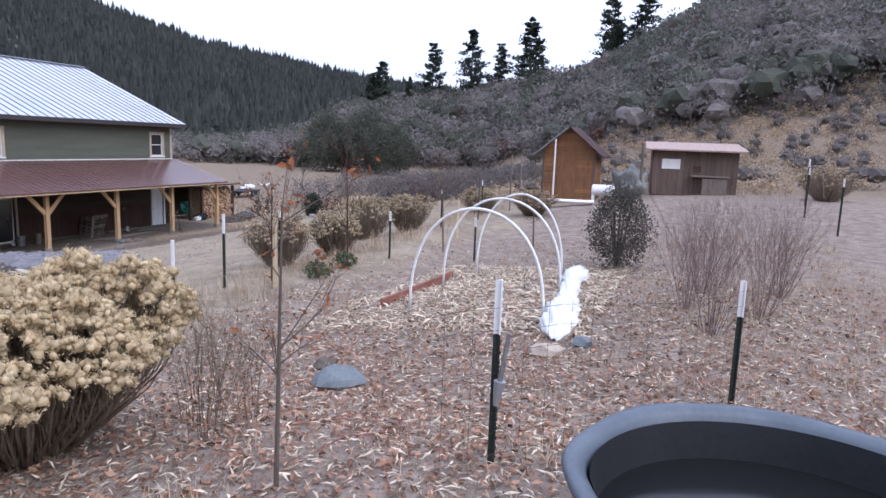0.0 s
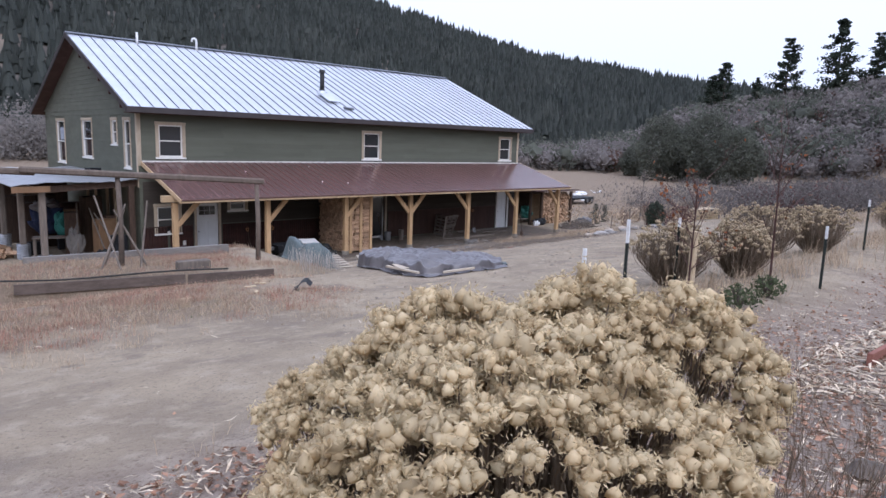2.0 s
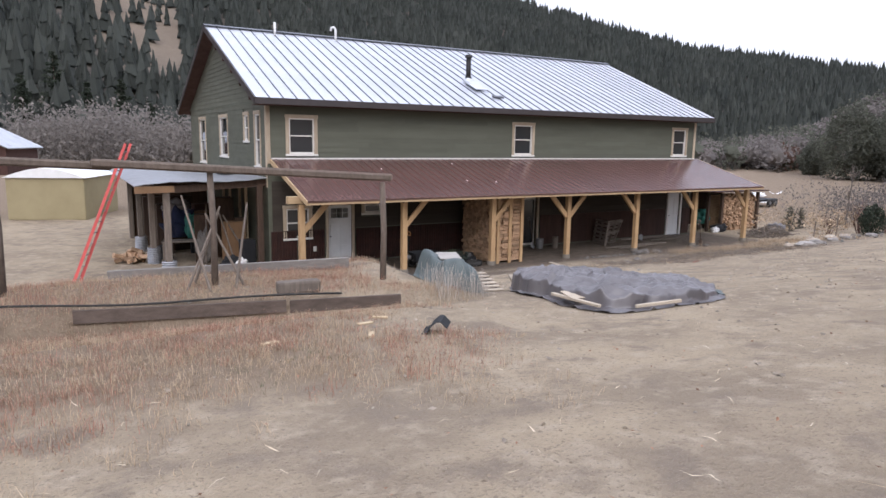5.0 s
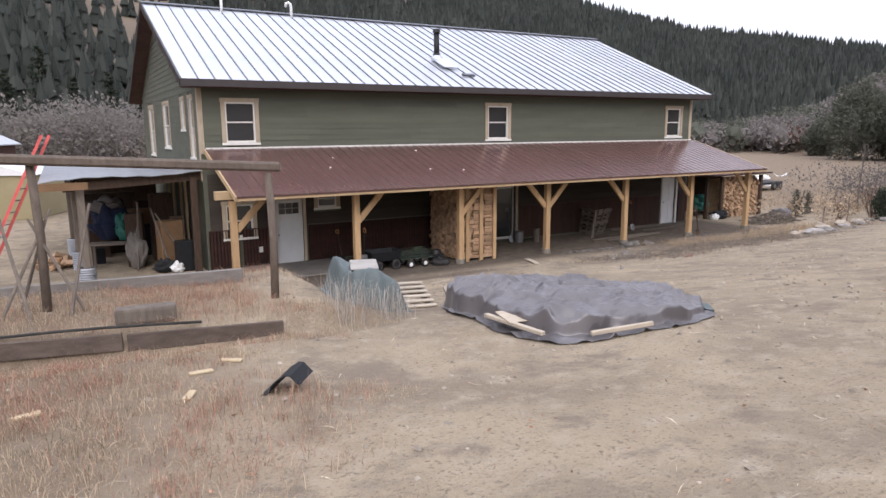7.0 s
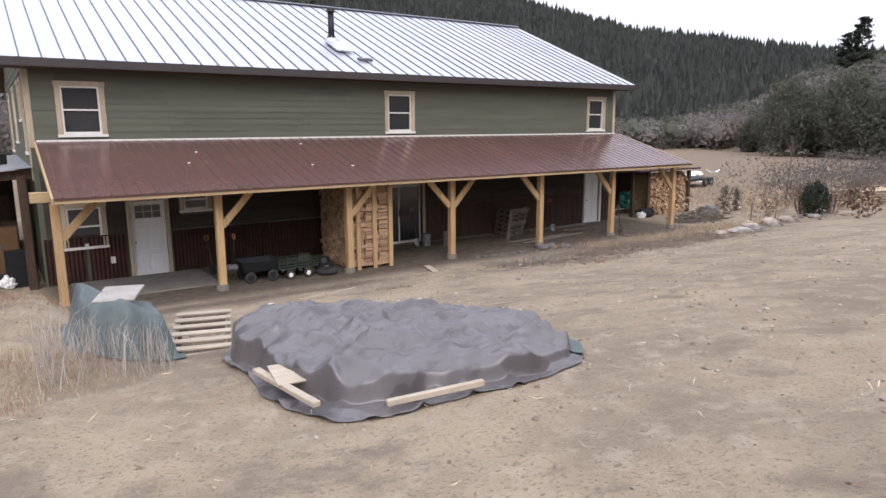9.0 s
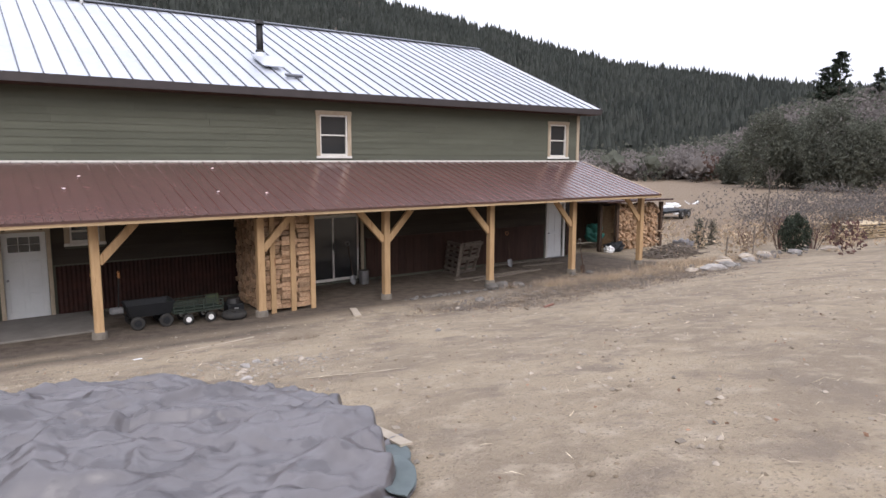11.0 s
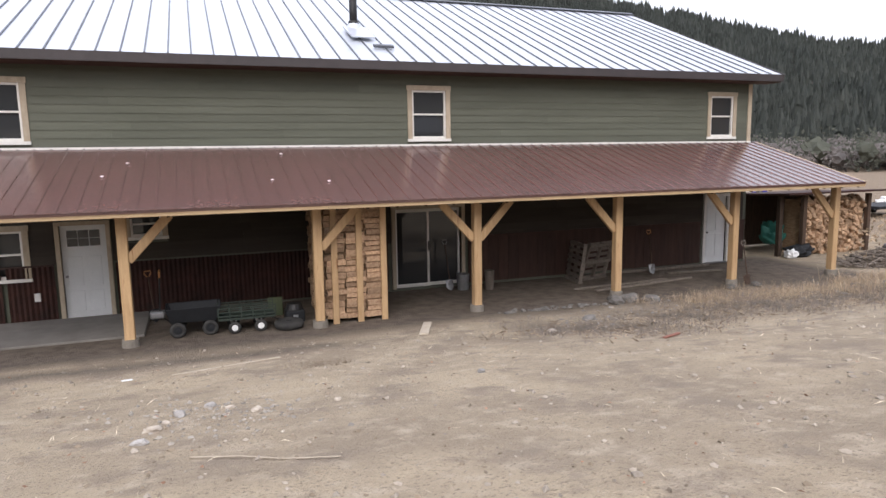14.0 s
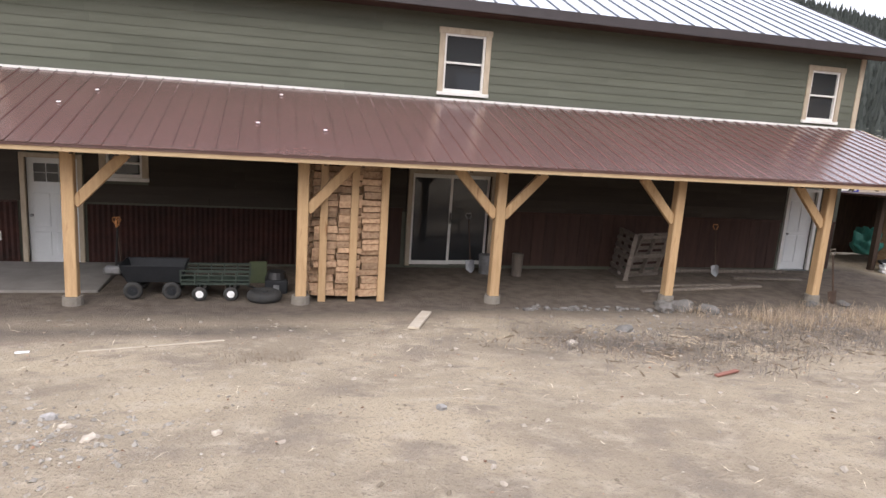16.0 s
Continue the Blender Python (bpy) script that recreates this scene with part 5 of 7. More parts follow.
def panel_door(x0, x1, z0, z1, lites, label):
    d = new("door")
    d.parent = house
    d["label"] = label
    door_frame(d, x0, x1, z0, z1, TRIM if lites else VINYL)
    block("leaf", DOOR_WHITE, d, x0 + 0.004, x1 - 0.004, 0.03, 0.075, z0 + 0.01, z1 - 0.004, bevel=0.004)
    w = x1 - x0
    for i in range(2):
        a = x0 + 0.1 + i * (w - 0.14) / 2
        for lo, hi in (((0.15, 0.62), (0.72, 1.38)) if lites else ((0.2, 0.9), (1.0, 1.8))):
            block("panel", DOOR_WHITE, d, a, a + w / 2 - 0.16, 0.018, 0.032, z0 + lo, z0 + hi, bevel=0.008)
    if lites:
        for r in range(2):
            for i in range(3):
                a = x0 + 0.12 + i * (w - 0.24) / 3
                block("pane", GLASS, d, a + 0.008, a + (w - 0.24) / 3 - 0.008, 0.022, 0.03, z1 - 0.46 + r * 0.18, z1 - 0.29 + r * 0.18)
    bm = bmesh.new()
    rod(bm, (x0 + 0.08, 0.03, z0 + 0.95), (x0 + 0.08, -0.03, z0 + 0.95), 0.015, 0.015, 8)
    rod(bm, (x0 + 0.08, -0.03, z0 + 0.95), (x0 + 0.08, -0.06, z0 + 0.95), 0.032, 0.026, 10)
    part("knob", bm, STEEL, d, "dull steel knob")
    block("threshold", STEEL, d, x0, x1, -0.05, 0.1, z0 - 0.02, z0 + 0.008)


panel_door(-9.05, -8.15, -0.04, 2.02, True, "white panel door with small upper lites, closed")
panel_door(8.28, 9.10, -0.02, 2.02, False, "plain white door, closed")
slider = new("sliding_door")
slider.parent = house
slider["label"] = "white-framed sliding glass door, closed"
door_frame(slider, -1.55, 0.25, 0.0, 2.05, TRIM, 0.1)
for x0, x1, y in ((-1.55, -0.62, 0.05), (-0.68, 0.25, 0.1)):
    for c in ((x0, x0 + 0.06, 0.01, 2.04), (x1 - 0.06, x1, 0.01, 2.04), (x0 + 0.06, x1 - 0.06, 0.01, 0.10), (x0 + 0.06, x1 - 0.06, 1.96, 2.04)):
        block("frame", VINYL, slider, c[0], c[1], y - 0.02, y + 0.02, c[2], c[3], bevel=0.004)
    block("pane", GLASS, slider, x0 + 0.06, x1 - 0.06, y - 0.004, y + 0.004, 0.10, 1.96)
block("handle", CHARCOAL, slider, -0.66, -0.635, -0.01, 0.03, 0.95, 1.2, bevel=0.005)
block("outlet", VINYL, house, -9.62, -9.5, -0.07, -0.045, 0.42, 0.6, bevel=0.006, label="white outdoor outlet cover")

bm = bmesh.new()
box(bm, -10.6, -7.35, -2.2, -0.02, -0.25, 0.0)
soften(bm, 0.02)
tagged(part("concrete_pad", bm, shade("dusty_concrete", (0.20, 0.185, 0.165), (0.14, 0.125, 0.11), 2, 0.9, bump=0.4)), "worn grey concrete pad below the entry door", "slab", kind="structure")


def wheel(parent, x, y, z, r, w, hub, name="wheel", axis=(0, 1, 0)):
    holder = part(name, bmesh.new(), RUBBER, parent)
    bm = bmesh.new()
    seg, ring = 20, 8
    a = Vector(axis)
    u = Vector((0, 0, 1)) if abs(a.z) < 0.9 else Vector((1, 0, 0))
    v = a.cross(u).normalized()
    grid = []
    for i in range(seg):
        t = 2 * math.pi * i / seg
        d = u * math.cos(t) + v * math.sin(t)
        grid.append([bm.verts.new(Vector((x, y, z)) + d * (r - w * 0.5 + w * 0.5 * math.cos(2 * math.pi * k / ring)) + a * w * 0.55 * math.sin(2 * math.pi * k / ring)) for k in range(ring)])
    for i in range(seg):
        for k in range(ring):
            bm.faces.new((grid[i][k], grid[(i + 1) % seg][k], grid[(i + 1) % seg][(k + 1) % ring], grid[i][(k + 1) % ring]))
    part("tyre", bm, RUBBER, holder, "", True)
    bm = bmesh.new()
    p = Vector((x, y, z))
    rod(bm, p - a * w * 0.4, p + a * w * 0.4, r - w * 0.8, r - w * 0.8, 16)
    rod(bm, p - a * w * 0.62, p + a * w * 0.62, r * 0.22, r * 0.2, 10)
    part("rim", bm, hub, holder)


def dump_cart(x, y):
    t = thing("garden_cart", "black poly dump cart with upright handle under the porch", "cart", m=pose(x, y, gz(x, y)))
    bm = bmesh.new()
    lo = [bm.verts.new((a * 0.42, b * 0.24, 0.27)) for a, b in ((-1, -1), (1, -1), (1, 1), (-1, 1))]
    hi = [bm.verts.new((a * 0.52, b * 0.34, 0.58)) for a, b in ((-1, -1), (1, -1), (1, 1), (-1, 1))]
    hi2 = [bm.verts.new((a * 0.49, b * 0.31, 0.575)) for a, b in ((-1, -1), (1, -1), (1, 1), (-1, 1))]
    lo2 = [bm.verts.new((a * 0.39, b * 0.21, 0.30)) for a, b in ((-1, -1), (1, -1), (1, 1), (-1, 1))]
    for r, s in ((lo, hi), (hi, hi2), (hi2, lo2)):
        for i in range(4):
            bm.faces.new((r[i], r[(i + 1) % 4], s[(i + 1) % 4], s[i]))
    bm.faces.new(lo[::-1]), bm.faces.new(lo2)
    soften(bm, 0.012)
    part("tub", bm, CHARCOAL, t)
    bm = bmesh.new()
    for sx in (-0.3, 0.3):
        rod(bm, (sx, -0.33, 0.155), (sx, 0.33, 0.155), 0.016)
        rod(bm, (sx, 0, 0.155), (sx, 0, 0.28), 0.02)
    rod(bm, (-0.45, 0, 0.24), (0.4, 0, 0.24), 0.02)
    part("chassis", bm, BLACK_METAL, t)
    for sx in (-0.3, 0.3):
        for sy in (-0.34, 0.34):
            wheel(t, sx, sy, 0.155, 0.155, 0.09, CHARCOAL)
    bm = bmesh.new()
    tube(bm, [(-0.45, 0, 0.26), (-0.62, 0, 0.42), (-0.58, 0, 1.18)], 0.018, 6)
    h = part("handle", bm, BLACK_METAL, t)
    bm = bmesh.new()
    tube(bm, [(-0.58, -0.1, 1.28), (-0.58, -0.09, 1.18), (-0.58, 0.09, 1.18), (-0.58, 0.1, 1.28), (-0.58, 0, 1.31), (-0.58, -0.1, 1.28)], 0.016, 6)
    part("grip", bm, HANDLE, h, "orange handle grip")
    bm = bmesh.new()
    box(bm, -0.8, -0.52, -0.1, 0.1, 0.36, 0.5)
    soften(bm, 0.03)
    part("hitch_box", bm, STEEL, t, "grey steel hitch")


dump_cart(-6.42, -2.3)


def mesh_wagon(x, y):
    t = thing("garden_wagon", "green mesh-deck garden wagon with white wheel hubs", "cart", m=pose(x, y, gz(x, y)))
    bm = bmesh.new()
    box(bm, -0.55, 0.55, -0.27, 0.27, 0.27, 0.31)
    part("deck", bm, GREEN_STEEL, t)
    for sy in (-0.28, 0.28):
        bm = bmesh.new()
        for z in (0.36, 0.44, 0.52):
            plank(bm, (-0.55, sy, z), (0.55, sy, z), 0.012, 0.022)
        for k in range(6):
            plank(bm, (-0.55 + k * 0.22, sy, 0.31), (-0.55 + k * 0.22, sy, 0.53), 0.014, 0.02, (1, 0, 0))
        part("side_panel", bm, GREEN_STEEL, t)
    for sx in (-0.25, 0.25):
        for sy in (-0.3, 0.3):
            wheel(t, sx, sy, 0.125, 0.125, 0.075, WHITE_PVC)
    bm = bmesh.new()
    for sx in (-0.25, 0.25):
        rod(bm, (sx, -0.3, 0.125), (sx, 0.3, 0.125), 0.014)
        rod(bm, (sx, 0, 0.125), (sx, 0, 0.28), 0.02)
    tube(bm, [(0.5, 0, 0.2), (0.72, 0, 0.12), (1.0, 0.05, 0.04)], 0.016, 6)
    part("chassis", bm, BLACK_METAL, t)


mesh_wagon(-5.42, -2.45)
t = thing("spare_tyre", "worn dark tyre lying flat on the dirt", "tyre", m=pose(-4.62, -2.75, gz(-4.6, -2.7)))
wheel(t, 0, 0, 0.09, 0.3, 0.16, RUBBER, "tyre", (0, 0.001, 1))
t = thing("floor_jack", "small black shop machine beside the firewood", "tool", m=pose(-4.42, -2.1, gz(-4.4, -2.1)))
bm = bmesh.new()
box(bm, -0.2, 0.2, -0.2, 0.2, 0.0, 0.26)
soften(bm, 0.04, 2)
part("body", bm, CHARCOAL, t)
bm = bmesh.new()
rod(bm, (0, 0, 0.26), (0, 0, 0.38), 0.19, 0.15, 16)
part("drum", bm, BLACK_METAL, t)
block("label_plate", STEEL, t, -0.05, 0.05, -0.208, -0.202, 0.08, 0.17)
t = thing("seed_tray", "flat pale green plastic tray leaning at the wall", "tray", m=pose(-4.75, -1.45, gz(-4.8, -1.4)))
block("tray", shade("lime_plastic", (0.07, 0.085, 0.04), (0.05, 0.06, 0.03), 4, 0.7), t, -0.16, 0.16, -0.02, 0.02, 0.0, 0.42, bevel=0.01)

# the firewood rack: uprights in front, split logs between them
rack = thing("firewood_rack", "timber rack tightly stacked with split pale firewood", "firewood stack", m=pose(0, 0, 0))
SX0, SX1, SYF, SYB, STOP = -3.86, -2.58, -2.74, -0.7, 2.38
for x in (-3.66, -3.14, -2.62):
    bm = bmesh.new()
    box(bm, x - 0.065, x + 0.065, SYF - 0.11, SYF - 0.06, -0.04, STOP)
    soften(bm, 0.006)
    part("upright", bm, WOOD_NEW, rack)
for y in (-2.1, -0.8):
    block("upright", WOOD_OLD, rack, SX1 + 0.05, SX1 + 0.1, y - 0.05, y + 0.05, -0.04, STOP)


def split_log(rng, ln, w, h):
    """A split billet along x: an uneven wedge-sided prism."""
    bm = bmesh.new()
    ring = [(-w / 2, -h / 2), (w * 0.1, -h / 2 * rng.uniform(0.9, 1.1)), (w / 2, -h * rng.uniform(0.2, 0.45)), (w / 2 * rng.uniform(0.85, 1), h * 0.4), (0, h / 2), (-w / 2 * rng.uniform(0.8, 1), h * rng.uniform(0.25, 0.45))]
    ends = [[bm.verts.new((e * ln / 2 + rng.uniform(-0.01, 0.01), a, b)) for a, b in ring] for e in (-1, 1)]
    for i in range(6):
        bm.faces.new((ends[0][i], ends[0][(i + 1) % 6], ends[1][(i + 1) % 6], ends[1][i]))
    bm.faces.new(ends[0][::-1]), bm.faces.new(ends[1])
    return finish("log", bm, FIREWOOD)


rngw = random.Random(5)
LOGS = [split_log(rngw, 0.40, 0.15, 0.125) for _ in range(6)]
for col in range(3):
    z, x = 0.05, SX0 + 0.22 + col * 0.42
    while z < STOP - 0.06:
        s = rngw.uniform(0.8, 1.15)
        piece("log", rngw.choice(LOGS), rack, pose(x + rngw.uniform(-0.03, 0.03), SYF + 0.05 + rngw.uniform(-0.05, 0.05), z + 0.06 * s, rngw.choice((0, 180)), rngw.uniform(-3, 3), rngw.choice((0, 180)) + rngw.uniform(-5, 5)) @ Matrix.Diagonal((1, 1, s, 1)))
        z += 0.122 * s
for row in range(19):
    for k in range(14):
        y = SYF + 0.28 + k * 0.155 + (row % 2) * 0.06
        if y > SYB:
            continue
        piece("log", rngw.choice(LOGS), rack, pose(SX0 + 0.2 + rngw.uniform(-0.04, 0.03), y, 0.07 + row * 0.122, rngw.uniform(-25, 25), 0, rngw.choice((0, 180)) + rngw.uniform(-3, 3)))
block("wood_core", FIREWOOD, rack, SX0 + 0.14, SX1 - 0.04, SYF + 0.2, SYB, 0.0, STOP - 0.05)


def pallet(m, label, w=1.1, d=1.0, slats=7, mat=None):
    mat = mat or WOOD_OLD
    t = thing("pallet", label, "pallet", m=m)
    for i in range(3):
        y = -d / 2 + 0.045 + i * (d - 0.09) / 2
        block("stringer", mat, t, -w / 2, w / 2, y - 0.02, y + 0.02, 0.02, 0.11)
    for i in range(slats):
        x = -w / 2 + 0.05 + i * (w - 0.1) / (slats - 1)
        block("slat", mat, t, x - 0.045, x + 0.045, -d / 2, d / 2, 0.112, 0.13, bevel=0.003)
    for i in range(3):
        x = -w / 2 + 0.05 + i * (w - 0.1) / 2
        block("slat", mat, t, x - 0.045, x + 0.045, -d / 2, d / 2, 0.0, 0.018)
    return t


pallet(pose(3.95, -0.85, 0.45, 0, -72, -75), "weathered wooden pallet leaning upright on the wall")
pallet(pose(3.42, -0.7, 0.45, 0, -82, -10), "weathered wooden pallet standing on edge")


def shovel(m, label, mat=STEEL, grip=HANDLE, ln=1.15):
    t = thing("shovel", label, "tool", m=m)
    bm = bmesh.new()
    rod(bm, (0, 0, 0.25), (0, 0, ln), 0.016, 0.016, 8)
    part("shaft", bm, WOOD_DARK, t)
    bm = bmesh.new()
    pts = ((-0.11, 0.02, 0.28), (0, -0.02, 0.30), (0.11, 0.02, 0.28), (0.10, 0.02, 0.08), (0, -0.02, 0.0), (-0.10, 0.02, 0.08))
    a = [bm.verts.new(p) for p in pts]
    b = [bm.verts.new((p[0], p[1] + 0.006, p[2])) for p in pts]
    for r, s in ((a, 1), (b, -1)):
        bm.faces.new(r if s > 0 else r[::-1])
    for i in range(6):
        bm.faces.new((a[i], b[i], b[(i + 1) % 6], a[(i + 1) % 6]))
    part("blade", bm, mat, t)
    bm = bmesh.new()
    tube(bm, [(-0.02, 0, ln), (-0.07, 0, ln + 0.07), (-0.06, 0, ln + 0.12), (0.06, 0, ln + 0.12), (0.07, 0, ln + 0.07), (0.02, 0, ln)], 0.013, 6)
    part("grip", bm, grip, t)
    return t


shovel(pose(5.85, -0.75, -0.06, -12, 0, 0), "long shovel with D-grip leaning on the wall")
shovel(pose(-0.25, -0.55, -0.05, -14, 0, 10), "broad grey scoop shovel leaning by the sliding door", STEEL, STEEL, 1.2)
shovel(pose(6.9, -3.2, -0.03, -4, -8, 0), "thin spade leaning on the porch post", WOOD_DARK, WOOD_OLD, 1.05)
shovel(pose(-7.2, -1.0, -0.06, -10, -3, 20), "dark spade leaning on the corrugated wall", CHARCOAL, HANDLE, 1.0)
for x, y, h, r, lab in ((0.75, -0.72, 0.5, 0.13, "upright split log by the porch post"), (0.1, -0.5, 0.42, 0.17, "dented grey metal bucket by the door")):
    bm = bmesh.new()
    rod(bm, (x, y, gz(x, y) - 0.03), (x, y, gz(x, y) + h), r * 0.85, r, 12)
    tagged(part("log_block" if r < 0.15 else "metal_bucket", bm, WOOD_OLD if r < 0.15 else STEEL), lab, "log" if r < 0.15 else "bucket")


def lying_board(name, p0, p1, w, h, mat, label, category="board", lift=0.0):
    bm = bmesh.new()
    a = (p0[0], p0[1], gz(*p0) + h / 2 + 0.005 + lift)
    b = (p1[0], p1[1], gz(*p1) + h / 2 + 0.005 + lift)
    plank(bm, a, b, w, h)
    soften(bm, min(w, h) * 0.15)
    return tagged(part(name, bm, mat), label, category)


lying_board("loose_board", (-2.45, -4.9), (-1.98, -3.75), 0.17, 0.04, WORN_BOARD, "short grey-tan plank lying on the dirt")
lying_board("loose_board", (3.0, -2.2), (6.3, -1.75), 0.12, 0.05, WOOD_OLD, "long weathered plank lying under the porch")
lying_board("loose_board", (2.6, -1.8), (5.6, -1.6), 0.1, 0.05, WOOD_OLD, "long weathered plank lying under the porch")
lying_board("loose_board", (6.2, -0.9), (8.0, -1.1), 0.14, 0.05, WOOD_OLD, "long weathered plank lying under the porch")
lying_board("loose_board", (5.0, -0.25), (8.2, -0.3), 0.14, 0.08, WOOD_OLD, "grey timber sill along the wall foot")
lying_board("thin_lath", (-6.72, -5.89), (-5.1, -5.41), 0.035, 0.02, WORN_BOARD, "thin pale lath lying on the dirt")


def stone(x, y, r, seed, name="field_stone", label="", mat=STONE, flat=0.6, lift=0.0, group=""):
    rng = random.Random(seed)
    bm = bmesh.new()
    bmesh.ops.create_icosphere(bm, subdivisions=2, radius=r)
    ph = [rng.uniform(0, 6) for _ in range(4)]
    sx, sy = rng.uniform(0.8, 1.35), rng.uniform(0.7, 1.0)
    for v in bm.verts:
        d = v.co.normalized()
        k = 1 + 0.16 * math.sin(3 * d.x + ph[0]) * math.sin(4 * d.y + ph[1]) + 0.12 * math.sin(6 * d.z + 3 * d.x + ph[2]) + rng.uniform(-0.04, 0.04)
        v.co = Vector((v.co.x * k * sx, v.co.y * k * sy, max(v.co.z * k * flat, -r * 0.3)))
    ob = part(name, bm, mat)
    ob.matrix_basis = pose(x, y, gz(x, y) + r * 0.2 + lift, 0, 0, rng.uniform(0, 360))
    return tagged(ob, label or "rough grey field stone on the dirt", "stone", group)


DARK_STONE = shade("dark_rubble_stone", (0.17, 0.155, 0.14), (0.10, 0.09, 0.08), 6, 0.95, bump=0.6, per_object=0.25)
rs = random.Random(9)
for i in range(34):
    x = -0.25 + i * 0.075 + rs.uniform(-0.05, 0.05)
    stone(x, -3.42 - 0.18 * (i / 34) + rs.uniform(-0.15, 0.15), rs.uniform(0.03, 0.085), i, "edge_stone", "small grey stone in the porch edge row", DARK_STONE, group="porch edge stones")
for i, (x, y, r) in enumerate(((2.55, -3.75, 0.2), (2.95, -3.6, 0.24), (3.4, -3.85, 0.19), (2.75, -3.35, 0.17), (3.3, -3.3, 0.15), (6.1, -3.5, 0.17), (6.95, -3.4, 0.14), (0.9, -5.2, 0.13))):
    stone(x, y, r, 60 + i, "field_stone", "large grey stone set beside the porch pier", DARK_STONE)

# ---- the yard ----
TX, TY = -8.72, -13.42
# sharp folds of the tarp: (from, to, width, height)
FOLDS = (((-9.85, -14.5), (-10.12, -15.05), 0.10, 0.10), ((-9.85, -14.5), (-9.5, -15.1), 0.10, 0.10), ((-9.85, -14.5), (-9.1, -14.15), 0.2, 0.05),
         ((-8.55, -15.15), (-8.15, -13.9), 0.16, 0.07), ((-10.15, -13.1), (-9.6, -14.2), 0.14, 0.06), ((-7.35, -14.4), (-8.3, -14.95), 0.14, 0.07),
         ((-9.3, -12.2), (-8.2, -13.6), 0.2, 0.05), ((-10.0, -14.1), (-10.2, -14.7), 0.1, 0.07))


def fold_height(x, y):
    """How far the sharp folds lift the sheet at a point."""
    total, q = 0.0, Vector((x, y))
    for a, b, w, h in FOLDS:
        a, b = Vector(a), Vector(b)
        f = max(0.0, min(1.0, (q - a).dot(b - a) / (b - a).length_squared))
        d = (q - a.lerp(b, f)).length
        total = max(total, h * max(0.0, 1 - d / w) ** 1.3 * (1 - 0.5 * f))
    return total


def crease(x, y, fx, fy, seed):
    """Narrow ridges along the winding lines where a noise changes sign."""
    return max(0.0, 1 - 5.5 * abs(noise.noise(Vector((x * fx + 0.4 * y, y * fy - 0.3 * x, seed)))))


def tarp_at(a, s):
    """A point of the covered heap: bearing a, s from its middle (0) over its lip (0.8 to 0.9) to the hem (1)."""
    ca, sa = math.cos(a), math.sin(a)
    p = 2.3 + (1.4 * max(0.0, 2 * ca * sa) if sa < 0 and ca < 0 else 0.0) - (0.65 * max(0.0, -2 * ca * sa) if sa > 0 and ca < 0 else 0.0)
    out = (abs(ca / (1.64 if ca < 0 else 1.8)) ** p + abs(sa / 2.02) ** p) ** (-1 / p) * (1 + 0.02 * math.sin(5 * a + 1) + 0.012 * math.sin(11 * a) + 0.006 * math.sin(27 * a))
    a_wrap = (a + math.pi) % (2 * math.pi) - math.pi
    turn = (a + 2.15 + math.pi) % (2 * math.pi) - math.pi
    lip = out - 0.08 - 0.3 * math.exp(-(turn / 0.75) ** 2) - 0.2 * math.exp(-((a_wrap + 0.15) / 0.6) ** 2) + 0.03 * math.sin(9 * a + 2 * math.sin(4 * a)) * min(1.0, s)
    r = lip * s / 0.8 if s < 0.8 else (lip + 0.5 * (s - 0.8) if s < 0.9 else lip + 0.05 + (s - 0.9) / 0.1 * (out - lip - 0.05))
    x, y = TX + ca * r, TY + sa * r
    u, v, k = (x - TX) / 1.6, (y - TY) / 2.0, min(1.0, s / 0.8)
    top = 0.35 - 0.06 * u - 0.15 * min(1.0, max(0.0, 0.15 - v)) - 0.08 * float(smooth(0.5, 1.0, -u)) - 0.04 * k ** 8
    top += 0.06 * noise.noise(Vector((x * 0.8, y * 1.1, 1))) + 0.07 * crease(x, y, 0.8, 1.5, 3) - 0.04 * crease(x, y, 1.1, 1.9, 14) + 0.04 * crease(x, y, 1.9, 3.1, 5) + 0.016 * crease(x, y, 4.6, 6.2, 8) + fold_height(x, y)
    hem = 0.012 + 0.05 * crease(x, y, 2.2, 2.2, 11) * float(smooth(1.12, 0.95, s)) + 0.02 * abs(noise.noise(Vector((x * 5, y * 5, 0))))
    body = 1 - float(smooth(0.79, 0.9, s))
    return x, y, gz(x, y) + max(hem, body * top + (1 - body) * hem)


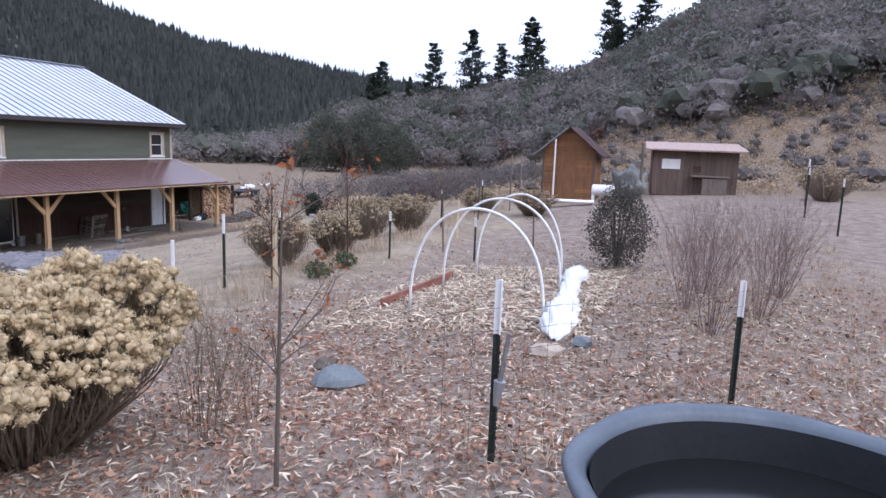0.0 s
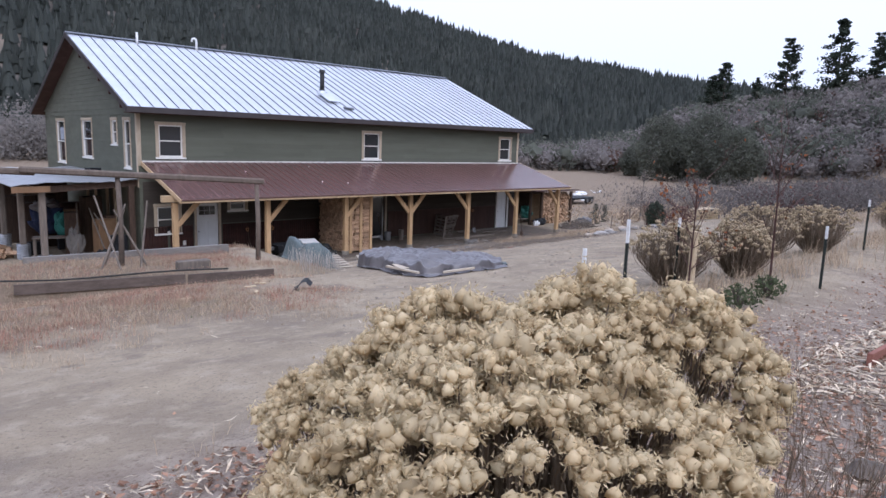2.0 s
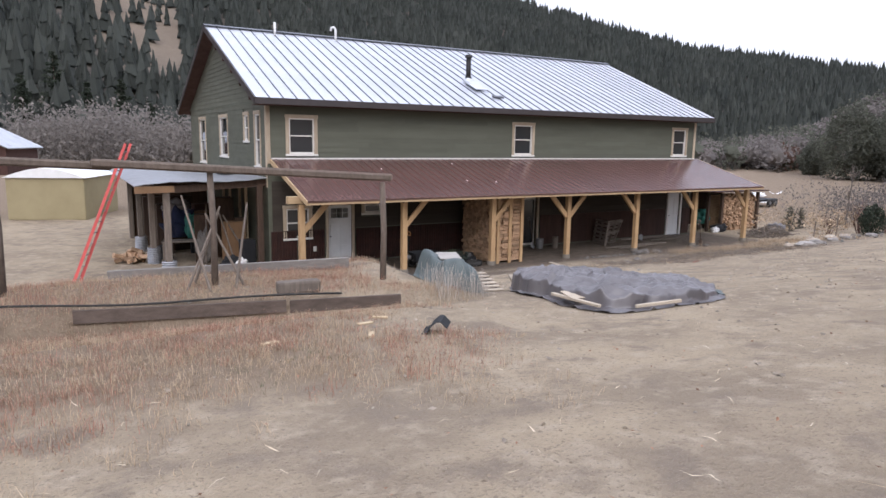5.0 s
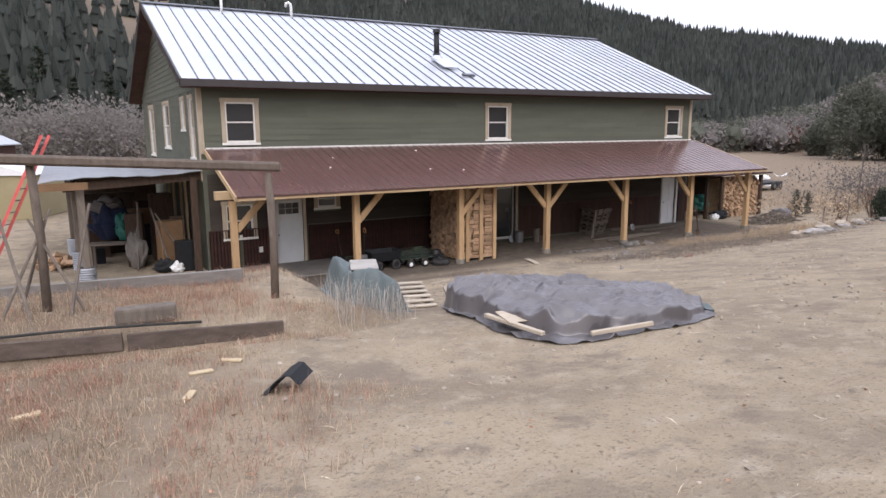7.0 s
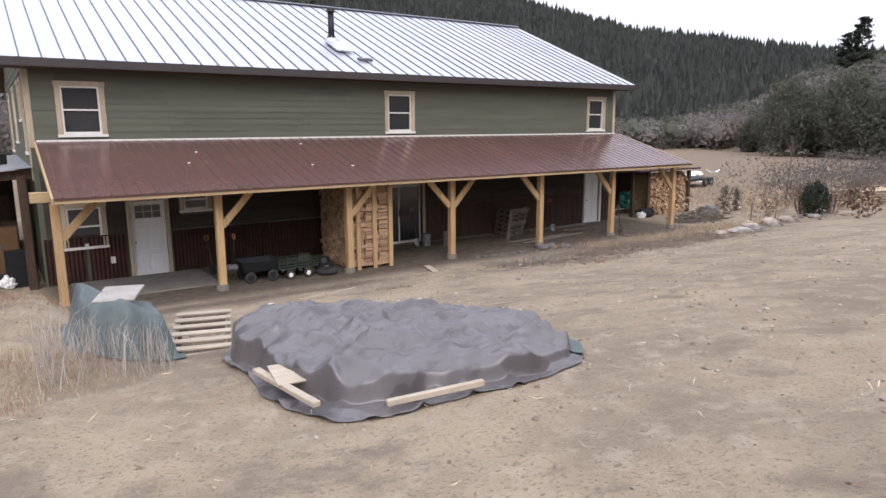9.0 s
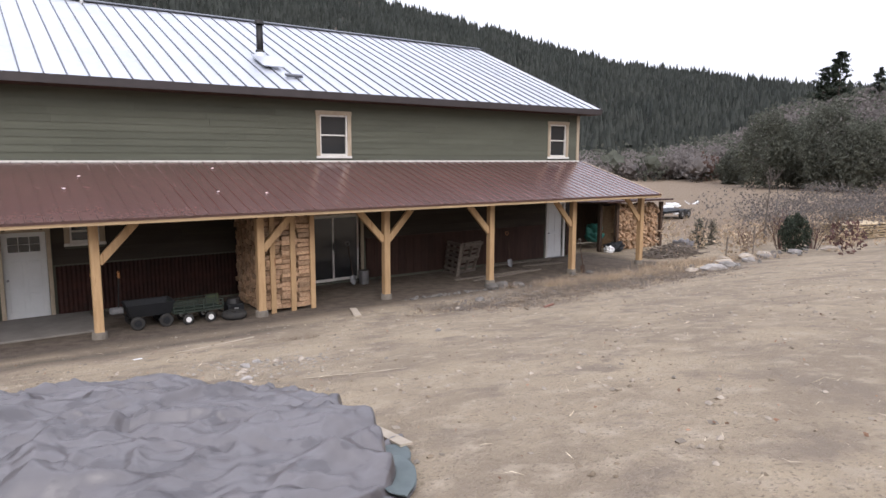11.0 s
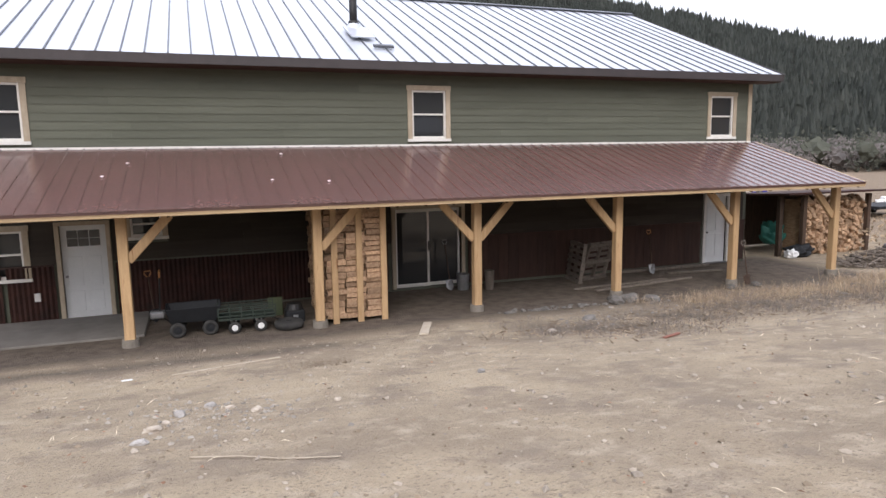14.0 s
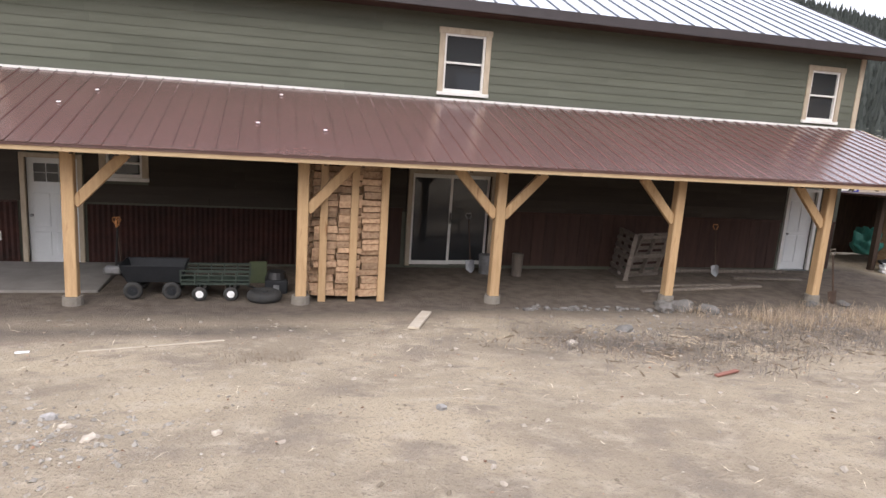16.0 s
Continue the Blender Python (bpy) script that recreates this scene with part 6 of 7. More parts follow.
def draped_mound():
    """The low covered heap: a wrinkled sheet over a flat-topped form, its hem lying on the dirt."""
    t = thing("tarp_mound", "low broad heap under a wrinkled grey-brown tarp", "tarp", m=pose(0, 0, 0))
    na, ns = 260, 120
    V = [tarp_at(1e-6 + 2 * math.pi * i / na, j / ns) for j in range(ns + 1) for i in range(na)]
    F = [(j * na + i, j * na + (i + 1) % na, (j + 1) * na + (i + 1) % na, (j + 1) * na + i) for j in range(ns) for i in range(na)]
    sheet = raw("tarp", V, F, SMOKE_TARP, True)
    sheet.parent = t
    sheet.modifiers.new("thickness", "SOLIDIFY").thickness = 0.004
    for k in range(7):
        x, y, z = tarp_at(-2.5 + k * 0.3, 0.985)
        bm = bmesh.new()
        rod(bm, (x, y, z), (x, y, z + 0.01), 0.022, 0.02, 10)
        part("grommet", bm, STEEL, t)
    # a strip of the green side turned over along the hem
    V, F = [], []
    for i in range(50):
        a = -1.02 + i / 49 * 0.5
        for s in (0.87, 0.91, 0.95, 0.985, 1.0):
            x, y, z = tarp_at(a, s)
            V.append((x, y, z + 0.03))
    for i in range(49):
        for k in range(4):
            F.append((i * 5 + k, i * 5 + k + 1, i * 5 + k + 6, i * 5 + k + 5))
    o = raw("folded_edge", V, F, GREEN_TARP, True)
    o.parent = t
    o["label"] = "green underside folded along the hem"
    o.modifiers.new("thickness", "SOLIDIFY").thickness = 0.006


draped_mound()


def raised_board(p0, p1, w, h, mat, label):
    bm = bmesh.new()
    plank(bm, p0, p1, w, h)
    soften(bm, min(w, h) * 0.12)
    return tagged(part("loose_board", bm, mat), label, "board")


def gp(x, y, up):
    return (x, y, gz(x, y) + up)


raised_board(gp(-10.32, -13.92, 0.15), gp(-10.17, -14.88, 0.1), 0.07, 0.045, WORN_BOARD, "weathered plank weighting the tarp hem")
raised_board(gp(-10.12, -14.05, 0.2), gp(-10.16, -14.42, 0.15), 0.28, 0.015, WORN_BOARD, "square of weathered plywood lying on the tarp")
raised_board(gp(-9.74, -15.2, 0.08), gp(-8.95, -15.38, 0.09), 0.05, 0.05, WORN_BOARD, "weathered plank weighting the tarp hem")
raised_board(gp(-6.84, -11.95, 0.04), gp(-7.12, -14.4, 0.05), 0.1, 0.02, WORN_BOARD, "strip of weathered plywood lying beside the tarp")
raised_board(gp(-9.98, -12.55, 0.05), gp(-9.85, -12.1, 0.28), 0.09, 0.06, WORN_BOARD, "short weathered plank propped on the tarp")

pal = thing("pallet", "low platform of pale slats beside the covered bundle", "pallet", m=pose(-10.18, -11.55, 1.50, 4, 0, -17))
for y in (-0.68, 0.68):
    block("stringer", WOOD_OLD, pal, -0.3, 0.3, y - 0.025, y + 0.025, -0.12, 0.08)
for x in (-0.28, 0.28):
    block("stringer", WOOD_OLD, pal, x - 0.02, x + 0.02, -0.75, 0.75, -0.1, 0.078)
for i in range(7):
    y = -0.7 + i * 0.235
    block("slat", WORN_BOARD, pal, -0.33, 0.33, y - 0.05, y + 0.05, 0.082, 0.104, bevel=0.004)


def bundle():
    cx, cy, z0 = -11.05, -11.75, 1.55
    t = thing("tarp_bundle", "stacked goods wrapped in a grey-green tarp", "tarp", m=pose(0, 0, 0))
    V, F, na, ns = [], [], 72, 26
    for j in range(ns + 1):
        s = j / ns * 1.1
        for i in range(na):
            a = 2 * math.pi * i / na
            sq = 1 / max(abs(math.cos(a)), abs(math.sin(a))) ** 0.55
            x, y = cx + math.cos(a) * 0.52 * s * sq, cy + math.sin(a) * 0.72 * s * sq
            body = 1 - float(smooth(0.66, 1.0, s + 0.04 * math.sin(9 * a)))
            z = gz(x, y) + 0.012 + body * (0.52 + 0.07 * math.sin(3 * a)) + 0.03 * noise.noise(Vector((x * 6, y * 6, 0))) * body
            V.append((x, y, z))
    for j in range(ns):
        for i in range(na):
            F.append((j * na + i, j * na + (i + 1) % na, (j + 1) * na + (i + 1) % na, (j + 1) * na + i))
    o = raw("tarp", V, F, GREEN_TARP, True)
    o.parent = t
    o.modifiers.new("thickness", "SOLIDIFY").thickness = 0.005


bundle()
bm = bmesh.new()
plank(bm, (-11.15, -12.05, gz(-11.1, -11.8) + 0.61), (-10.95, -11.5, gz(-11.1, -11.8) + 0.63), 0.4, 0.025)
soften(bm, 0.006)
tagged(part("plywood_offcut", bm, shade("grey_plywood", (0.38, 0.355, 0.32), (0.28, 0.26, 0.235), 4, 0.85)), "square grey plywood offcut lying on the bundle", "board")
x, y, rng = scatter(520, -11.9, -10.75, -13.0, -12.2, 51, lambda x, y: 0.8 + 0 * x)
p = np.stack([x, y, ground(x, y)], 1)
stuff("pale_weed_stalks", blades(p, rng.uniform(0.2, 0.55, len(x)), rng.uniform(0.1, 0.8, len(x)), np.full(len(x), 0.006), rng), pents(len(x)), PALE_WEED, "pale dead weed stalks in front of the bundle", "weeds")

# bent scrap of roofing, chips of wood
bm = bmesh.new()
for i in range(9):
    a = -0.5 + i / 8 * 3.0
    for x in (-0.25, 0.25):
        bm.verts.new((x * (1 - 0.15 * i / 8) + (0.1 if i > 4 else 0), -0.06 + 0.17 * math.cos(a) * (1.6 if a < 0 else 1), max(0.0, 0.2 * math.sin(a)) * (1 if i < 7 else 0.8) + 0.012))
bm.verts.ensure_lookup_table()
for i in range(8):
    bm.faces.new([bm.verts[k] for k in (2 * i, 2 * i + 1, 2 * i + 3, 2 * i + 2)])
ob = tagged(part("bent_scrap", bm, CHARCOAL), "bent black scrap of roofing felt on the dirt", "scrap")
ob.matrix_basis = pose(-13.25, -15.2, gz(-13.25, -15.2), 0, 0, 52) @ Matrix.Scale(0.8, 4)
ob.modifiers.new("thickness", "SOLIDIFY").thickness = 0.008
for i, (x, y, a) in enumerate(((-14.05, -15.0, 20), (-13.55, -13.9, 100), (-15.1, -14.6, 60), (-13.9, -14.2, 0))):
    ob = lying_board("wood_chip", (x, y), (x + 0.22 * math.cos(a), y + 0.22 * math.sin(a)), 0.07, 0.02, PALE_BOARD, "pale splintered wood offcut on the dirt", "wood scrap")

# terrace edging and pergola
EDGE_WOOD = shade("dark_damp_board", (0.13, 0.098, 0.08), (0.07, 0.053, 0.043), 3, 0.9, stretch=(1, 5, 5), per_object=0.12)
for a, b in (((-12.6, -12.9), (-14.3, -12.5)), ((-14.35, -12.48), (-17.2, -11.75))):
    bm = bmesh.new()
    plank(bm, (a[0], a[1], 1.81), (b[0], b[1], 1.80), 0.05, 0.19)
    tagged(part("edging_board", bm, EDGE_WOOD), "weathered timber edging holding back the terrace", "board")
bm = bmesh.new()
tube(bm, [(-13.5 - k * 0.5, -12.62 + 0.125 * k - 0.05 * math.sin(k * 1.1), 1.955 + 0.03 * math.sin(k * 0.9)) for k in range(11)], 0.018, 6)
tagged(part("black_hose", bm, RUBBER, None, "", True), "black irrigation hose along the terrace edging", "hose")
bm = bmesh.new()
box(bm, -0.34, 0.34, -0.11, 0.11, 0.0, 0.2)
soften(bm, 0.04, 2)
ob = tagged(part("wood_block", bm, WOOD_OLD), "squared weathered log resting on the terrace grass", "log")
ob.matrix_basis = pose(-14.05, -12.15, gz(-14.05, -12.15), 0, 0, -6)
bm = bmesh.new()
plank(bm, gp(-16.6, -9.3, 0.08), gp(-12.5, -10.45, 0.08), 0.10, 0.24)
tagged(part("bed_timber", bm, shade("silver_grey_timber", (0.235, 0.215, 0.195), (0.155, 0.14, 0.127), 3, 0.9, stretch=(1, 5, 5))), "silver-grey timber edging of a planting bed", "timber")

POLE_WOOD = shade("dark_weathered_pole", (0.155, 0.122, 0.098), (0.085, 0.066, 0.053), 3, 0.9, stretch=(4, 4, 2), per_object=0.12, bump=0.6)
perg = thing("pergola", "weathered pole pergola frame on the terrace", "pergola", m=pose(0, 0, 0))
for i, (x, y, top) in enumerate(((-12.36, -11.7, 3.62), (-15.1, -10.95, 3.78), (-18.1, -10.4, 3.95), (-21.0, -9.9, 4.1))):
    bm = bmesh.new()
    b = gz(x, y)
    tube(bm, [(x, y, b - 0.2), (x + 0.02, y, (b + top) / 2), (x - 0.01, y, top)], 0.058, 9, 0.05)
    part("pole", bm, POLE_WOOD, perg, "", True)
bm = bmesh.new()
plank(bm, (-12.2, -11.74, 3.70), (-16.8, -10.62, 3.93), 0.13, 0.13)
soften(bm, 0.03)
part("beam", bm, POLE_WOOD, perg)
bm = bmesh.new()
plank(bm, (-16.5, -10.5, 3.87), (-22.5, -9.6, 4.17), 0.13, 0.13)
soften(bm, 0.03)
part("beam", bm, POLE_WOOD, perg)
sticks = thing("stick_tripod", "bundle of weathered poles leaning on a pergola post", "poles", m=pose(0, 0, 0))
for dx, dy, tx, ty, h in ((-0.5, -0.3, 0.15, 0.1, 1.3), (0.45, -0.25, -0.1, 0.05, 1.2), (-0.15, -0.5, -0.45, 0.1, 1.5), (0.25, -0.4, 0.6, 0.1, 1.35), (-0.3, 0.2, 0.1, 0, 1.2)):
    bm = bmesh.new()
    tube(bm, [gp(-15.1 + dx, -10.95 + dy, -0.05), (-15.1 + tx, -10.95 + ty, gz(-15.1, -10.95) + h)], 0.024, 6, 0.018)
    part("stick", bm, WOOD_OLD, sticks)

# ladder leaning on the side roof
lad = thing("ladder", "red fibreglass extension ladder leaning on the side roof", "ladder", m=pose(0, 0, 0))
LB, LT = Vector((-17.0, -0.2, -0.06)), Vector((-15.1, 2.97, 4.05))
for s in (-1, 1):
    bm = bmesh.new()
    plank(bm, LB + Vector((0.1, 0.18, 0)) * s, LT + Vector((0.1, 0.18, 0)) * s, 0.08, 0.1, (0, 1, 0))
    part("rail", bm, RED_PAINT, lad)
for k in range(13):
    p = LB.lerp(LT, (k + 0.6) / 13.4)
    bm = bmesh.new()
    rod(bm, p + Vector((-0.1, -0.18, 0)), p + Vector((0.1, 0.18, 0)), 0.016)
    part("rung", bm, STEEL, lad)

# the side lean-to
lean = thing("lean_to", "open lean-to shelter with metal roof against the house gable", "shelter", m=pose(0, 0, 0))
lp = [(-11.42, 0.1), (-14.4, -0.35), (-14.5, 2.6), (-14.6, 5.6), (-14.6, 9.2)]
for i, (x, y) in enumerate(lp):
    bm = bmesh.new()
    top = 2.84 - (-11.3 - x) * 0.05
    plank(bm, (x, y, -0.1), (x, y, top), 0.2, 0.2, (0, 1, 0))
    soften(bm, 0.02)
    part("post", bm, WOOD_OLD if i else WOOD_DARK, lean)
for (x, y) in lp[1:4]:
    bm = bmesh.new()
    rings = []
    for k in range(19):
        r = 0.235 if k % 2 else 0.2
        rings.append([bm.verts.new((x + r * math.cos(i * math.pi / 9), y + r * math.sin(i * math.pi / 9), -0.08 + k * 0.0325)) for i in range(18)])
    for lo, hi in zip(rings, rings[1:]):
        for i in range(18):
            bm.faces.new((lo[i], lo[(i + 1) % 18], hi[(i + 1) % 18], hi[i]))
    part("culvert_footing", bm, GALV, lean, "galvanised corrugated culvert footing")
bm = bmesh.new()
plank(bm, (-11.2, 0.12, 2.86), (-14.8, -0.4, 2.70), 0.1, 0.22)
part("beam", bm, WOOD_DARK, lean)
bm = bmesh.new()
plank(bm, (-14.5, -0.3, 2.68), (-14.7, 9.4, 2.68), 0.1, 0.2)
part("beam", bm, WOOD_DARK, lean)
bm = bmesh.new()
for i in range(13):
    f = i / 12
    for k in range(2):
        y = (-0.12 - 0.68 * f if k == 0 else 9.6)
        bm.verts.new((-11.18 - 4.15 * f, y, 3.04 - 0.16 * f - 0.05 * math.sin(f * 6.3) + (0.02 if i % 2 else 0)))
bm.verts.ensure_lookup_table()
for i in range(12):
    bm.faces.new([bm.verts[k] for k in (2 * i, 2 * i + 2, 2 * i + 3, 2 * i + 1)])
r = part("roof_sheet", bm, GALV, lean, "pale corrugated metal roof sheet")
r.modifiers.new("thickness", "SOLIDIFY").thickness = 0.02
bm = bmesh.new()
plank(bm, (-14.2, -0.66, 2.76), (-15.33, -0.83, 2.76), 0.03, 0.2)
part("fascia", bm, CARDBOARD, lean, "brown fascia board")
for y in (2.4, 3.4, 5.0, 6.2):
    block("slat", PALE_BOARD, lean, -11.32, -11.26, y, y + 0.2, 0.2, 2.7)
bm = bmesh.new()
plank(bm, (-11.4, 9.3, 1.2), (-14.6, 9.3, 1.2), 0.04, 2.4)
part("back_panel", bm, WOOD_DARK, lean)


def heap(name, x, y, z0, rx, ry, h, mat, label, category, seed):
    """A slumped soft pile."""
    bm = bmesh.new()
    bmesh.ops.create_icosphere(bm, subdivisions=4, radius=1)
    for v in bm.verts:
        d = v.co.copy()
        k = 1 + 0.42 * noise.noise(d * 2.1 + Vector((seed, 0, 0))) - 0.22 * abs(noise.noise(d * 4.5 + Vector((0, seed, 0)))) + 0.06 * noise.noise(d * 11 + Vector((0, seed, 0)))
        v.co = Vector((d.x * rx * k, d.y * ry * k, max(0, (d.z * 0.55 + 0.45)) * h * k))
    ob = part(name, bm, mat, None, "", True)
    ob.matrix_basis = pose(x, y, z0)
    return tagged(ob, label, category)


def crate(x, y, w, d, h, mat, label, name="box", category="box", rot=0, z=None):
    bm = bmesh.new()
    box(bm, -w / 2, w / 2, -d / 2, d / 2, 0, h)
    soften(bm, 0.012)
    ob = part(name, bm, mat)
    ob.matrix_basis = pose(x, y, gz(x, y) - 0.01 if z is None else z, 0, 0, rot)
    return tagged(ob, label, category)


heap("blue_sack", -13.55, 3.2, 0.75, 0.6, 0.5, 1.2, BLUE_CLOTH, "dark blue cloth bundle piled on the workbench", "bundle", 3)
heap("teal_bag", -13.2, 2.6, 0.76, 0.26, 0.2, 0.8, TEAL, "teal plastic bag hanging over the bench", "bag", 5)
crate(-12.0, 1.5, 0.7, 0.45, 1.5, CARDBOARD, "tall worn brown cardboard carton", "carton", "box", 15)
crate(-12.9, 2.4, 0.5, 0.5, 1.7, WOOD_DARK, "dark upright timber panels stacked in the shelter", "panel", "panels", -12)
crate(-11.72, 0.72, 0.45, 0.42, 0.95, CHARCOAL, "black lidded bin standing in the shelter", "bin", "bin", 8)
crate(-12.0, 3.2, 0.7, 0.6, 2.2, WOOD_DARK, "dark tall cupboard in the shelter", "cupboard", "cupboard", 0)
crate(-13.0, 5.5, 1.6, 0.6, 1.5, WOOD_DARK, "dark stacked boxes in the shelter", "crate", "boxes", 5)
heap("grey_sack", -12.95, 1.7, 0.0, 0.28, 0.22, 1.15, shade("grey_sacking", (0.18, 0.165, 0.15), (0.12, 0.11, 0.1), 4, 0.95), "tall grey sack slumped against the panels", "sack", 8)
heap("white_bag", -11.95, 0.55, -0.06, 0.2, 0.18, 0.32, WHITE_SHEET, "small white plastic bag on the ground", "bag", 12)
bench = thing("workbench", "rough grey plank workbench in the shelter", "bench", m=pose(-13.5, 2.3, -0.06, 0, 0, -15))
for k in range(3):
    block("top_board", WOOD_OLD, bench, -0.75, 0.75, -0.3 + k * 0.2, -0.11 + k * 0.2, 0.76, 0.8)
for sx in (-0.68, 0.68):
    for sy in (-0.22, 0.22):
        block("leg", WOOD_OLD, bench, sx - 0.04, sx + 0.04, sy - 0.04, sy + 0.04, 0, 0.76)
wp = thing("firewood_heap", "loose heap of split firewood by the culvert footing", "firewood", m=pose(0, 0, 0))
for k in range(26):
    piece("log", rngw.choice(LOGS), wp, pose(-15.2 + rngw.uniform(-0.4, 0.4), 3.2 + rngw.uniform(-0.4, 0.4), 0.02 + 0.017 * k * rngw.random(), rngw.uniform(0, 180), rngw.uniform(-25, 25), rngw.uniform(0, 180)))
crate(-11.9, 3.0, 0.5, 0.35, 0.28, CHARCOAL, "black crate lying on the shelter roof", "crate", "box", 20, 3.0)

# fabric greenhouse and barn beyond
gh = thing("fabric_shelter", "tan fabric-sided shelter with a white top", "shelter", m=pose(-16.9, 20.0, -0.08, 0, 0, -22))
bm = bmesh.new()
box(bm, -1.9, 1.9, -2.5, 2.5, 0, 2.25)
soften(bm, 0.08, 2)
part("side_cover", bm, TAN_FABRIC, gh)
bm = bmesh.new()
rings = []
for y in (-2.6, 2.6):
    rings.append([bm.verts.new((-2.0 + 4.0 * i / 12, y, 2.2 + 0.5 * math.sin(math.pi * i / 12))) for i in range(13)])
for i in range(12):
    bm.faces.new((rings[0][i], rings[0][i + 1], rings[1][i + 1], rings[1][i]))
bm.faces.new(rings[0][::-1]), bm.faces.new(rings[1])
part("top_cover", bm, WHITE_SHEET, gh)
barn = thing("barn", "distant dark red barn with a pale metal roof", "barn", m=pose(-24.2, 68, -0.1, 0, 0, -20))
block("wall", SOFFIT, barn, -4, 4, -4, 4, 0, 3.0)
for s in (-1, 1):
    bm = bmesh.new()
    v = [bm.verts.new(c) for c in ((s * 4.5, -4.5, 2.8), (s * 4.5, 4.5, 2.8), (0, 4.5, 5.0), (0, -4.5, 5.0))]
    bm.faces.new(v)
    e = bmesh.ops.extrude_face_region(bm, geom=bm.faces[:])
    bmesh.ops.translate(bm, verts=[q for q in e["geom"] if isinstance(q, bmesh.types.BMVert)], vec=(0, 0, 0.12))
    part("roof", bm, ROOF_METAL, barn)
bm = bmesh.new()
v = [bm.verts.new(c) for c in ((-4, -4.02, 2.9), (4, -4.02, 2.9), (0, -4.02, 4.85))]
bm.faces.new(v)
part("gable", bm, SOFFIT, barn)

# ---- beside the house: woodshed, brush heap, drive edge ----
ws = thing("woodshed", "low dark timber woodshed packed with split firewood", "shed", m=pose(0, 0, 0))
for x, y in ((11.5, 0.2), (12.3, 0.0), (15.2, 0.0), (11.5, 2.3), (15.2, 2.3)):
    block("post", WOOD_DARK, ws, x - 0.07, x + 0.07, y - 0.07, y + 0.07, -0.1, 1.9)
bm = bmesh.new()
plank(bm, (13.3, -0.45, 2.02), (13.3, 2.6, 1.85), 4.3, 0.06)
part("roof", bm, RUST, ws, "rusty sheet roof")
block("back_wall", WOOD_DARK, ws, 11.4, 15.3, 2.35, 2.4, 0, 1.8)
block("wood_core", FIREWOOD, ws, 12.45, 15.1, 0.25, 0.9, -0.05, 1.75)
for row in range(15):
    for k in range(18):
        piece("log", rngw.choice(LOGS), ws, pose(12.48 + k * 0.15 + (row % 2) * 0.05, 0.2 + rngw.uniform(-0.05, 0.05), 0.02 + row * 0.12, 0, rngw.uniform(0, 360), 90 + rngw.uniform(-5, 5)))
for row in range(15):
    for k in range(5):
        piece("log", rngw.choice(LOGS), ws, pose(15.12, 0.45 + k * 0.16, 0.02 + row * 0.12, rngw.uniform(0, 360), 0, rngw.uniform(-5, 5)))
heap("green_barrow", 11.95, 0.9, 0.25, 0.35, 0.4, 0.75, TEAL, "green tub tipped up beside the woodshed", "tub", 21)
heap("dark_sack", 12.1, -0.1, -0.06, 0.5, 0.3, 0.4, CHARCOAL, "black sacks heaped by the woodshed", "sack", 22)
heap("white_bag", 11.6, -0.25, -0.06, 0.22, 0.2, 0.28, WHITE_SHEET, "white plastic bag by the woodshed", "bag", 23)
heap("black_tarp_heap", 14.6, -1.6, -0.06, 0.5, 0.4, 0.5, SMOKE_TARP, "dark tarp heap at the end of the woodpile", "tarp", 24)
bm = bmesh.new()
rb = random.Random(33)
for i in range(190):
    a, rr = rb.uniform(0, 6.28), rb.random() ** 0.6
    c = Vector((12.9 + math.cos(a) * rr * 1.5, -2.3 + math.sin(a) * rr * 0.7, 0.03 + 0.55 * (1 - rr) * rb.random()))
    d = Vector((rb.uniform(-1, 1), rb.uniform(-1, 1), rb.uniform(-0.15, 0.2))).normalized() * rb.uniform(0.15, 0.55)
    rod(bm, c - d, c + d, rb.uniform(0.012, 0.035), 0.01, 5)
tagged(part("brush_heap", bm, WOOD_OLD), "heap of grey branches and scrap wood", "brush pile", kind="stuff")
for i, (x, y, r) in enumerate(((9.3, -6.4, 0.32), (8.6, -6.1, 0.2), (10.4, -6.2, 0.26), (11.2, -5.6, 0.3), (12.2, -5.9, 0.22), (13.2, -5.2, 0.34), (14.0, -5.5, 0.24), (14.8, -5.0, 0.3), (15.9, -5.6, 0.26), (17.0, -6.4, 0.3), (18.0, -6.3, 0.24), (12.8, -4.6, 0.2))):
    stone(x, y, r, 200 + i, "drive_rock", "pale rock lining the dirt drive", YARD_STONE if i % 2 else STONE, 0.5, group="rocks along the drive")
lying_board("pale_plank", (9.6, -5.7), (11.4, -5.5), 0.3, 0.05, PALE_BOARD, "weathered pale slab lying among the rocks")
for x, y, h in ((15.6, -4.1, 1.1), (17.9, -4.6, 1.2), (13.4, -4.3, 0.8), (19.6, -4.4, 1.0)):
    bm = bmesh.new()
    rod(bm, gp(x, y, -0.1), gp(x + 0.05, y, h), 0.035, 0.03, 7)
    tagged(part("wooden_stake", bm, WOOD_OLD), "weathered wooden stake by the drive", "stake", "stakes by the drive")
lum = thing("lumber_stack", "stickered stack of rough-sawn boards", "lumber stack", m=pose(24.2, -4.2, gz(24.2, -4.2), 0, 0, -12))
for r in range(6):
    for k in range(5):
        block("board", PALE_BOARD, lum, -1.6, 1.6, -0.6 + k * 0.25, -0.38 + k * 0.25, 0.1 + r * 0.12, 0.15 + r * 0.12)
    for sx in (-1.2, 0, 1.2):
        block("sticker", WOOD_OLD, lum, sx - 0.04, sx + 0.04, -0.62, 0.64, 0.052 + r * 0.12, 0.098 + r * 0.12)
